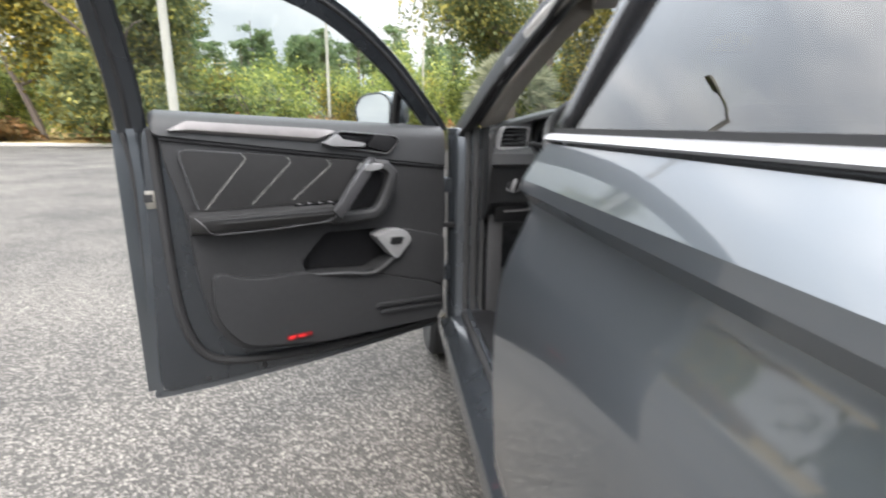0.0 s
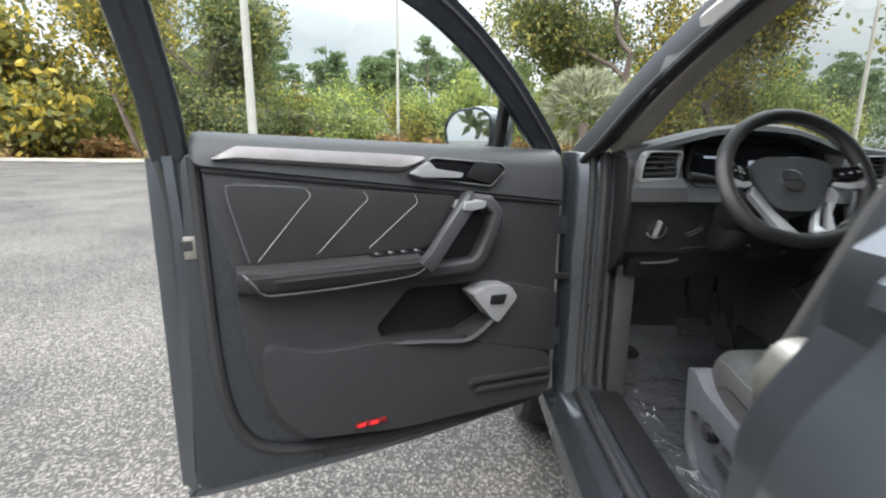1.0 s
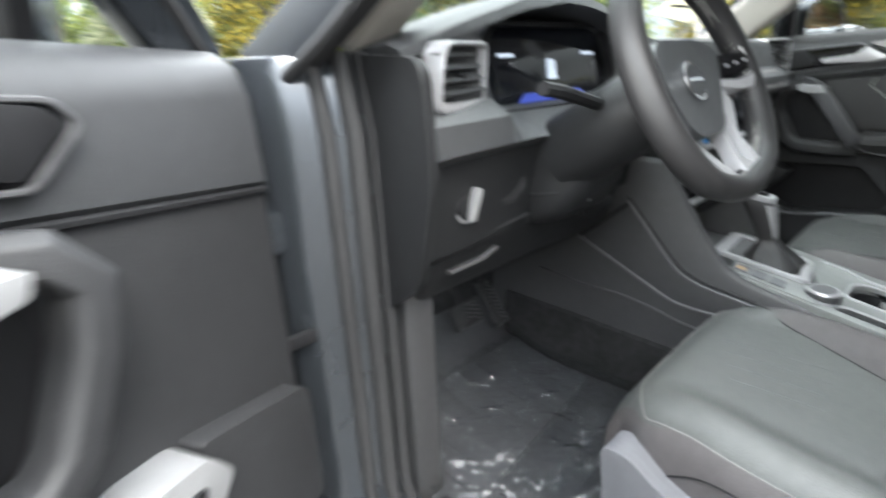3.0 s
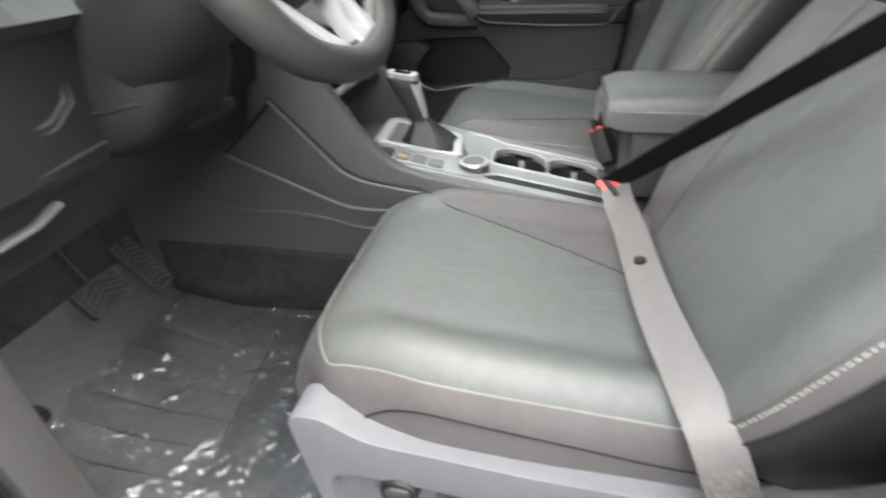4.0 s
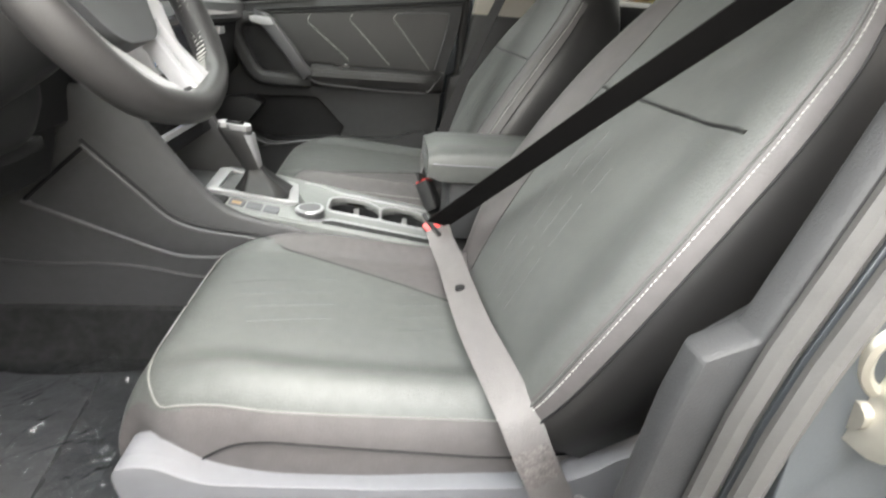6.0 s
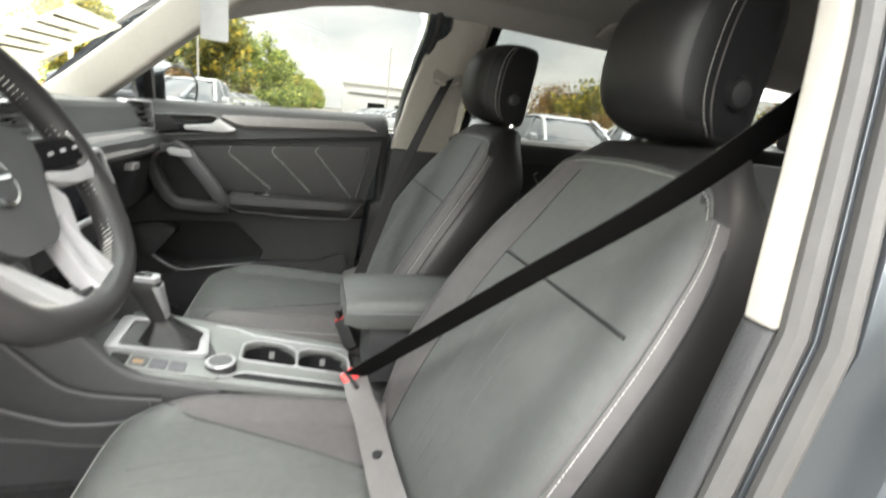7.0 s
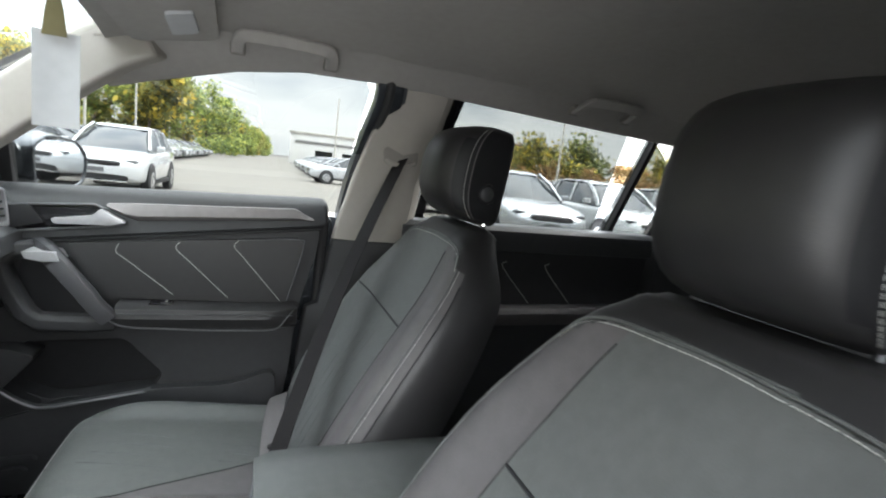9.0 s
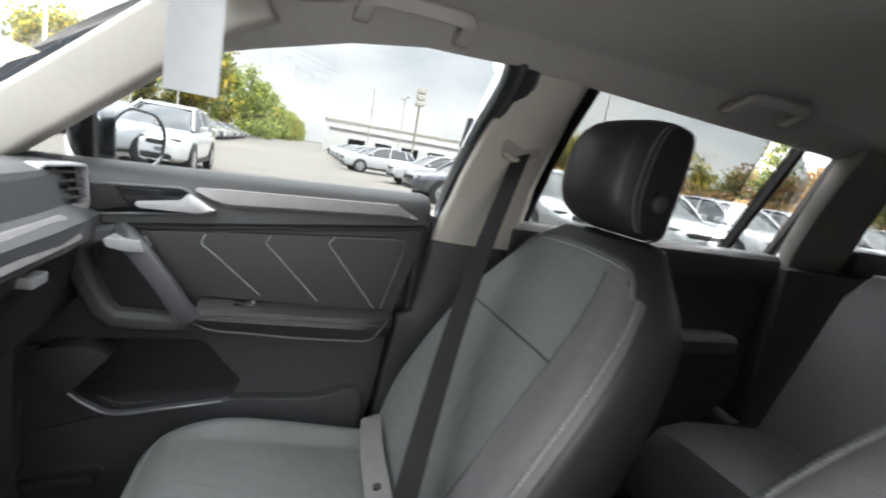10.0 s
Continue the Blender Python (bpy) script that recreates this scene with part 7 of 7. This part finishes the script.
def leaf_mesh(name, centers, sizes, mat, parent=None, long=1.0, label="", up_bias=0.0):
    """Many small leaf quads, bent along the middle."""
    n = len(centers)
    d = rng.normal(size=(n, 3))
    d[:, 2] += up_bias
    d /= np.linalg.norm(d, axis=1)[:, None]
    e = rng.normal(size=(n, 3))
    e -= d * (e * d).sum(1)[:, None]
    e /= np.linalg.norm(e, axis=1)[:, None]
    s = sizes[:, None]
    c = centers
    v = np.stack([c - d * s * long, c + e * s * 0.5, c + d * s * long, c - e * s * 0.5], 1).reshape(-1, 3)
    f = np.arange(4 * n).reshape(-1, 4)
    me = bpy.data.meshes.new(name)
    me.from_pydata(v.tolist(), [], f.tolist())
    me.materials.append(mat)
    ob = new(name, me)
    if parent:
        ob.parent = parent
    if label:
        ob["label"] = label
    return ob


def tree(x, y, height, spread, mat, label, leaves=5000, size=0.10, trunk=0.18, low=0.3, kind="tree"):
    """A tapered trunk with forked limbs and a broken crown of leaf clumps."""
    t = thing("tree", label, "tree", (x, y, 0))
    bm = B()
    tips = []
    def limb(p, d, length, r, depth):
        pts = [p]
        q = p
        for i in range(5):
            d = (d + Vector(rng.normal(size=3) * 0.16)).normalized()
            q = q + d * length / 5
            pts.append(q)
        sweep(bm, pts, ring_section(r, 6), scale=[1, 0.92, 0.84, 0.74, 0.64, 0.52])
        if depth < 2:
            for k in range(4 if depth == 0 else 3):
                nd = (d * 0.5 + Vector((*(rng.normal(size=2)), 0.35 + 0.3 * rng.random())).normalized()).normalized()
                limb(pts[3 + k % 3], nd, length * (0.62 + 0.2 * rng.random()), r * 0.5, depth + 1)
        else:
            tips.extend(pts[2:])
    limb(Vector((0, 0, -0.05)), Vector((0.05, 0.03, 1)), height * 0.45, trunk, 0)
    part("trunk", bm, BARK, t)
    tips = np.array([list(p) for p in tips])
    k = np.array([spread / max(1e-3, np.abs(tips[:, :2]).max())] * 2 + [1.0])
    lo, hi = tips[:, 2].min(), tips[:, 2].max()
    cl = tips * k
    cl[:, 2] = low * height + (tips[:, 2] - lo) / (hi - lo) * (height * (0.96 - low))
    n = len(cl)
    pick = rng.integers(0, n, leaves)
    rad = spread * 0.20 * (0.5 + rng.random(n))[pick]
    c = cl[pick] + np.clip(rng.normal(size=(leaves, 3)), -1.7, 1.7) * rad[:, None] * np.array([1, 1, 0.7])
    leaf_mesh("crown", c, 1.7 * size * (0.6 + 0.8 * rng.random(leaves)), mat, t)
    return t


def pine(x, y, height, label):
    t = thing("tree", label, "tree", (x, y, 0))
    bm = sweep(B(), [(0, 0, -0.05), (0.05, 0, height * 0.5), (0, 0.05, height)], ring_section(0.14, 6), scale=[1, 0.75, 0.3])
    cs = []
    for i in range(13):
        z = height * (0.62 + 0.36 * rng.random())
        a = rng.random() * 6.28
        r = (1.25 - z / height) * 2.6 * (0.3 + 0.7 * rng.random())
        tube(bm, [(0, 0, z - 0.5), (r * math.cos(a), r * math.sin(a), z)], 0.035, 4)
        cs.append((r * math.cos(a), r * math.sin(a), z))
    part("trunk", bm, BARK, t)
    cs = np.array(cs)
    pick = rng.integers(0, len(cs), 1100)
    c = cs[pick] + rng.normal(size=(1100, 3)) * np.array([0.40, 0.40, 0.17])
    leaf_mesh("crown", c, 0.17 * (0.6 + 0.8 * rng.random(1100)), PINE, t, 1.4)


def shrub(x, y, r, h, mat, label, leaves=1400, size=0.10):
    t = thing("shrub", label, "shrub", (x, y, 0))
    bm = B()
    for i in range(6):
        a = rng.random() * 6.28
        tube(bm, [(0, 0, -0.05), (0.3 * r * math.cos(a), 0.3 * r * math.sin(a), h * 0.4), (0.6 * r * math.cos(a), 0.6 * r * math.sin(a), h * 0.75)], 0.03, 5)
    part("stem", bm, BARK, t)
    k = rng.normal(size=(14, 3)) * np.array([r * 0.42, r * 0.42, h * 0.22]) + np.array([0, 0, h * 0.5])
    pick = rng.integers(0, 14, leaves)
    c = k[pick] + rng.normal(size=(leaves, 3)) * np.array([r, r, h * 0.8]) * 0.18
    c[:, 2] = np.abs(c[:, 2])
    leaf_mesh("foliage", c, 1.5 * size * (0.6 + 0.8 * rng.random(leaves)), mat, t)


def lamp_pole(x, y, h, r, arm=True, double=False, mat=CONCRETE):
    p = thing("street_lamp", "tall grey car park lamp pole", "lamp pole", (x, y, 0), "lamp poles")
    part("pole", sweep(B(), [(0, 0, -0.05), (0, 0, h)], ring_section(r, 12), scale=[1.0, 0.62]), mat, p)
    part("footing", disc(B(), (0, 0, -0.02), (0, 0, 1), r * 2.0, 0.35, 16, r * 1.9), CONCRETE, p)
    if arm:
        for s in ((-1, 1) if double else (1,)):
            part("lamp_arm", tube(B(), smooth_line([(0, 0, h - 0.1), (s * 0.5, 0, h + 0.15), (s * 1.2, 0, h + 0.18)], 4), 0.05, 8), STEEL, p)
            part("lamp_head", box(B(), s * 1.45 - 0.35, s * 1.45 + 0.35, -0.14, 0.14, h + 0.10, h + 0.22), STEEL, p, "", 0.03)


bm = B()
n = 60
R = [0, 3, 6, 10, 16, 26, 45, 90, 200, 600, 2500]
rows = [[(r * math.cos(2 * math.pi * i / n), r * math.sin(2 * math.pi * i / n), 0) for i in range(n)] for r in R[1:]]
loft(bm, rows, caps=False)
bm.faces.new([v for v in bm.verts if abs(v.co.length - 3) < 1e-3])
ground = part("ground", bm, ASPHALT)
tagged(ground, "worn grey asphalt car park with pale aggregate", "ground", kind="structure")
KY = 24.3
verge = part("verge", box(B(), -150, 90, KY + 0.3, KY + 90, -0.2, 0.14), GRASS)
tagged(verge, "dry orange brown grass verge", "grass", kind="structure")
kerb = part("kerb", box(B(), -150, 90, KY, KY + 0.3, -0.2, 0.15), CONCRETE, None, "", 0.03)
tagged(kerb, "pale concrete kerb", "kerb", kind="structure")
LANE = material("pale_worn_paving", (0.125, 0.115, 0.099), 0.9, 0, 0.15, 0.25, 0.5, 60, fine=25)
lane = part("road", box(B(), 2.6, 320, -60, 9.0, -0.2, 0.006), LANE)
tagged(lane, "pale worn paving between the rows of cars", "road", kind="structure")

tree(-12.8, 27.0, 11.0, 3.6, OAK, "dense dark oak with yellow leaves by the kerb", 42000, 0.068, 0.2, 0.05)
tree(-18.5, 27.5, 12.0, 4.2, OAK_YELLOW, "oak with bright yellow leaves by the kerb", 34000, 0.075, 0.2, 0.10)
tree(-26, 28, 10, 5, OAK_YELLOW, "yellowing oak beside the kerb", 9000, 0.14, 0.2, 0.06)
tree(7.0, 27, 13, 5.2, OAK, "spreading oak with an open grey-green crown", 30000, 0.07, 0.28, 0.42)
tree(13.5, 27.5, 12, 4.6, OAK_YELLOW, "large oak with yellow-green leaves", 36000, 0.07, 0.28, 0.06)
tree(30, 29, 13, 5.5, OAK, "large dark oak beyond the bonnet", 12000, 0.14, 0.28, 0.20)
for i in range(56):
    pine(-40 + 100 * rng.random(), 64 + 22 * rng.random(), 12.8 + rng.normal() * 1.8, "tall slender pine in the distance")
for i in range(44):
    x = -36 + 1.35 * i + rng.normal() * 0.8
    shrub(x, 28 + rng.random() * 17, 2.0 + rng.random(), 3.2 + 2.4 * rng.random(), SHRUB if i % 4 else OAK_YELLOW, "dense yellow-green roadside thicket bush", 5600, 0.08)
for i in range(12):
    shrub(-30 + 3.6 * i + rng.normal() * 0.8, 26.3 + rng.random() * 1.5, 1.6, 1.3, AUTUMN, "low brown dry scrub by the kerb", 1300, 0.10)
# far woods closing the view behind the pines
n = 46000
wx = -75 + 175 * rng.random(n)
top = 9.6 + 1.7 * np.sin(wx * 0.31) + 1.3 * np.sin(wx * 0.83 + 1.0) + 1.0 * np.sin(wx * 2.1 + 2.0)
wc = np.stack([wx, 80 + 16 * rng.random(n), 0.2 + top * rng.random(n) ** 0.55], 1)
wood = leaf_mesh("far_woods", wc, 0.36 * (0.6 + 0.8 * rng.random(n)), PINE)
tagged(wood, "soft green woods in the distance", "woods", kind="stuff")
# sabal palm bush: fans of stiff fronds
pb = thing("palm", "grey-green sabal palm with stiff fan fronds", "palm", (4.25, 20.4, 0))
part("trunk", sweep(B(), [(0, 0, -0.05), (0, 0, 2.0)], ring_section(0.2, 8)), BARK, pb)
fr = []
for i in range(170):
    a, el = rng.random() * 6.28, radians(-40 + 120 * rng.random())
    d = Vector((math.cos(a) * math.cos(el), math.sin(a) * math.cos(el), math.sin(el)))
    base = Vector((0, 0, 2.2)) + d * (1.0 if i % 2 else 0.65)
    for k in range(11):
        fr.append((base + d * 0.5, (d + Vector(rng.normal(size=3) * 0.33)).normalized(), 0.55 + 0.25 * rng.random()))
vs, fs = [], []
for c, d, ln in fr:
    side = d.cross(Vector((0, 0, 1))).normalized() * 0.022
    k = len(vs)
    vs += [c - side, c + side, c + d * ln * 0.6 + side * 0.7, c + d * ln + Vector((0, 0, -0.10)), c + d * ln * 0.6 - side * 0.7]
    fs.append((k, k + 1, k + 2, k + 3, k + 4))
plain("fronds", vs, fs, PALM, pb)

for x, y in ((-17, 4), (-18, -3.5), (-16.5, -11), (-19, 11)):
    tree(x, y, 7.0, 3.6, OAK, "oak beside the car park", 5000, 0.18, 0.2, 0.15)

lamp_pole(-7.7, 16.2, 11, 0.15)
lamp_pole(-4.6, 33, 11, 0.11)
lamp_pole(1.7, 36, 12, 0.10)
lamp_pole(20.5, 27, 9, 0.13, False)

# green direction signs beyond the trees
SIGN = material("sign_green", (0.02, 0.26, 0.15), 0.5)
for x, y, w in ((47.0, 51.5, 1.9), (51.0, 50.0, 1.9)):
    sign = thing("road_sign", "green highway sign on steel posts", "road sign", (x, y, 0))
    sign.rotation_euler = (0, 0, radians(-40))
    part("sign_board", box(B(), -w, w, -0.1, 0, 6.4, 8.4), SIGN, sign, "", 0.02)
    for e in (-1, 1):
        part("sign_post", tube(B(), [(e * w * 0.7, 0.1, -0.05), (e * w * 0.7, 0.1, 8.2)], 0.1), STEEL, sign)
    for k in range(2):
        part("sign_bar", box(B(), -w * 0.8, w * (0.7 - 0.5 * k), -0.13, -0.10, 6.9 + 0.75 * k, 7.2 + 0.75 * k), WHITE, sign)

# along the lane on the passenger side
for i in range(5):
    tree(30 + 7 * i + rng.normal(), 17.0 + rng.normal(), 7.0 + rng.normal() * 0.7, 3.2, OAK_YELLOW if i % 2 else SHRUB, "green and yellow tree beside the car lane", 9000, 0.10, 0.16, 0.15)
for i in range(26):
    x = 60 + 9.5 * i + rng.normal() * 1.5
    tree(x, 13.0 - 0.05 * (x - 60) + rng.normal(), 10.5 + rng.normal() * 1.2, 4.6, (OAK_YELLOW, SHRUB, SHRUB)[i % 3], "green and yellow tree beside the car lane", 3600, 0.20, 0.16, 0.10)
for x in (26, 38, 52, 70):
    lamp_pole(x, 11.0, 9.5, 0.10, False)
lamp_pole(80, -10.6, 11.0, 0.16, False)
lamp_pole(29.0, -18.8, 8.0, 0.09, True, True)
lamp_pole(62, -12.0, 8.2, 0.09, True, True)
tw = thing("sign_tower", "tall pole with a stack of sign boxes", "sign tower", (80, -18.0, 0))
part("mast", tube(B(), [(0, 0, -0.05), (0, 0, 12)], 0.2), STEEL, tw)
for k in range(3):
    part("sign_box", box(B(), -0.6, 0.6, -0.7, 0.7, 9.6 + 1.0 * k, 10.4 + 1.0 * k), CONCRETE, tw, "", 0.05)
for i in range(10):
    a = radians(-64 + 4.2 * i)
    r = 50 + rng.normal() * 5
    x, y = r * math.cos(a), r * math.sin(a)
    tree(x, y, 6.2 + rng.normal() * 1.3, 3.4, (AUTUMN, OAK, OAK_YELLOW)[i % 3], "autumn tree behind the parked cars", 6000, 0.12, 0.16, 0.12)
for i in range(8):
    a = radians(-62 + 5.0 * i)
    shrub(43 * math.cos(a), 43 * math.sin(a), 2.4, 2.6, AUTUMN, "rusty orange bush behind the parked cars", 1800, 0.14)

# white building at the end of the lane
hall = thing("building", "long low white flat-roofed commercial building", "building", (104, -5, 0))
hall.rotation_euler = (0, 0, radians(-14))
WALL = material("white_render", (0.60, 0.59, 0.57), 0.9, 0, 0.04, 0.3, 0.2, 40)
part("wall", box(B(), 0, 40, -60, 0, -0.1, 6.0), WALL, hall, "white rendered wall", 0.05)
part("parapet", box(B(), -0.25, 40.2, -60.2, 0.2, 6.0, 6.4), CONCRETE, hall, "grey parapet", 0.03)
part("band", box(B(), -0.12, 0.0, -59, -1, 4.2, 4.7), DECOR, hall, "grey band")
for k in range(10):
    part("window", box(B(), -0.10, 0.0, -57 + 5.4 * k, -53.6 + 5.4 * k, 0.5, 3.0), SCREEN, hall)

# ---- parked cars ----
CARWHITE = material("white_car_paint", (0.42, 0.43, 0.44), 0.25, 0.0, 0.02, 2, coat=1.0)
CARGREY = material("dark_car_paint", (0.06, 0.065, 0.075), 0.25, 0.4, 0.04, 2, coat=1.0)
CARSILVER = material("silver_car_paint", (0.38, 0.39, 0.41), 0.28, 0.6, 0.04, 2, coat=1.0)
CARGLASS = material("dark_car_glass", (0.02, 0.024, 0.028), 0.05, 0, 0.05, 2)


def hull(ys, n=24, e=0.32):
    """Skins rounded cross sections of (y, half width, low, high)."""
    rings = []
    for y, w, lo, hi in ys:
        ring = []
        for q in arc(n - 1, 0, 360 - 360 / n):
            u, v = math.cos(q), math.sin(q)
            ring.append((w * math.copysign(abs(u) ** e, u), y, (lo + hi) / 2 + (hi - lo) / 2 * math.copysign(abs(v) ** e, v)))
        rings.append(ring)
    return loft(B(), rings)


def parked(x, y, yaw, paint, label):
    """A parked SUV, nose along +y before it is turned."""
    c = thing("parked_car", label, "car", (x, y, 0), "parked cars")
    c.rotation_euler = (0, 0, radians(yaw))
    part("body", hull([(-2.30, 0.70, 0.48, 0.95), (-2.24, 0.82, 0.36, 1.06), (-2.05, 0.90, 0.30, 1.12), (-1.0, 0.925, 0.27, 1.10), (0.3, 0.925, 0.27, 1.07), (1.0, 0.92, 0.27, 1.05), (1.55, 0.91, 0.28, 1.00), (1.95, 0.88, 0.30, 0.93), (2.15, 0.80, 0.32, 0.85), (2.26, 0.66, 0.38, 0.76), (2.30, 0.50, 0.44, 0.68)]), paint, c, "", 0, 2, 30)
    rows = []
    for z, y0, y1, w in ((1.02, -2.08, 1.18, 0.84), (1.12, -2.04, 1.02, 0.815), (1.25, -1.97, 0.78, 0.765), (1.38, -1.85, 0.53, 0.71), (1.50, -1.68, 0.27, 0.655), (1.585, -1.50, 0.05, 0.60)):
        rows.append([(-w, y0 + 0.06, z), (-w * 0.85, y0, z), (w * 0.85, y0, z), (w, y0 + 0.06, z), (w, y1 - 0.22, z), (w * 0.9, y1 - 0.09, z), (w * 0.55, y1, z), (-w * 0.55, y1, z), (-w * 0.9, y1 - 0.09, z), (-w, y1 - 0.22, z)])
    part("glasshouse", loft(B(), rows), CARGLASS, c, "dark windows", 0, 2, 40)
    part("roof", hull([(-1.80, 0.52, 1.545, 1.575), (-1.55, 0.615, 1.555, 1.615), (-0.9, 0.635, 1.57, 1.655), (-0.3, 0.625, 1.57, 1.65), (0.02, 0.60, 1.555, 1.61), (0.14, 0.50, 1.545, 1.575)], 20, 0.5), paint, c, "", 0, 2, 40)
    for s in (-1, 1):
        for pts in ([(s * 0.80, 1.00, 1.06), (s * 0.70, 0.52, 1.40), (s * 0.615, 0.05, 1.60)], [(s * 0.815, -0.35, 1.06), (s * 0.655, -0.45, 1.57)], [(s * 0.80, -1.50, 1.08), (s * 0.64, -1.35, 1.57)], [(s * 0.80, -2.02, 1.08), (s * 0.62, -1.62, 1.57)]):
            part("pillar", sweep(B(), pts, strip_section(0.07, 0.05), up=(s, 0, 0.3)), paint, c)
        part("headlight", hull([(2.02, 0.10, 0.78, 0.84), (2.12, 0.13, 0.745, 0.845), (2.19, 0.08, 0.755, 0.82)], 14, 0.6), CARGLASS, c, "dark headlight").location = (s * 0.66, 0, 0)
        part("light_strip", box(B(), s * 0.64 - 0.10, s * 0.64 + 0.10, 2.14, 2.21, 0.825, 0.84), CHROME, c)
        part("door_mirror", box(B(), s * 1.0 - 0.09, s * 1.0 + 0.09, 0.70, 0.84, 1.07, 1.20), paint, c, "", 0.04)
        part("tail_light", box(B(), s * 0.70 - 0.15, s * 0.70 + 0.15, -2.30, -2.12, 0.85, 0.98), RED, c, "", 0.02)
        part("side_cladding", box(B(), s * 0.915 - 0.02, s * 0.915 + 0.02, -0.95, 0.95, 0.26, 0.36), BLACK, c, "", 0.012)
        for yy in (1.38, -1.38):
            part("wheel_arch", disc(B(), (s * 0.85, yy, 0.37), (s, 0, 0), 0.42, 0.082, 28), BLACK, c, "")
            w = part("wheel", disc(B(), (s * 0.74, yy, 0.352), (s, 0, 0), 0.352, 0.205, 28), RUBBER, c, "black tyre", 0.03)
            part("rim", disc(B(), (s * 0.942, yy, 0.352), (s, 0, 0), 0.24, 0.010, 20, 0.2), SATIN, w)
            for q in range(5):
                # black discs paint the dark between the spokes
                part("rim_gap_shade", disc(B(), (s * 0.953, yy + 0.14 * math.cos(q * 1.2566), 0.352 + 0.14 * math.sin(q * 1.2566)), (s, 0, 0), 0.045, 0.004, 8), BLACK, w)
    part("grille", hull([(2.16, 0.50, 0.68, 0.80), (2.285, 0.46, 0.66, 0.79), (2.30, 0.40, 0.68, 0.77)], 14, 0.4), BLACK, c, "dark grille")
    part("lower_grille", hull([(2.10, 0.72, 0.36, 0.54), (2.27, 0.62, 0.36, 0.53), (2.305, 0.52, 0.39, 0.50)], 14, 0.4), BLACK, c)
    part("bumper_lip", box(B(), -0.60, 0.60, 2.16, 2.31, 0.335, 0.365), CHROME, c, "", 0.01)
    part("number_plate", box(B(), -0.16, 0.16, 2.28, 2.315, 0.55, 0.64), SEAT_PLASTIC, c)
    return c


first = parked(14.4, 3.66, 90, CARWHITE, "white suv parked nose out beside the lane")
TONES = {"white": CARWHITE, "dark grey": CARGREY, "silver": CARSILVER}
for i, tone in enumerate(("dark grey", "silver", "dark grey", "white", "silver", "dark grey", "white", "silver", "dark grey", "white", "silver", "white", "dark grey", "silver", "white", "dark grey", "silver", "dark grey", "white", "silver")):
    parked(22.5 + 2.9 * i, 8.0 + 0.05 * i, 178, TONES[tone], tone + " car parked nose out in the far row")
for x, y, tone in ((16.0, -5.5, "dark grey"), (23.0, -6.2, "white"), (30.0, -4.6, "white"), (36.5, -4.8, "silver"), (43.0, -5.0, "white"), (50.0, -5.2, "white"), (57.0, -5.6, "dark grey"), (64.0, -6.0, "white"), (72.0, -6.4, "white"), (80.0, -7.0, "dark grey"), (20.0, -12.0, "silver"), (27.0, -12.5, "white"), (34.5, -11.8, "dark grey")):
    parked(x, y, 6, TONES[tone], tone + " suv parked nose out beside the paved lane")
for i, tone in enumerate(("silver", "white", "white", "silver", "white")):
    parked(9.9 + 0.15 * i, -5.3 - 2.85 * i, 84, TONES[tone], tone + " car parked close beside the open suv")
parked(20.0, 5.0, 90, CARSILVER, "silver car parked behind the white suv")
# more pines along the skyline
for i in range(60):
    pine(-40 + 100 * rng.random(), 60 + 24 * rng.random(), 11.8 + rng.normal() * 1.5, "tall slender pine in the distance")
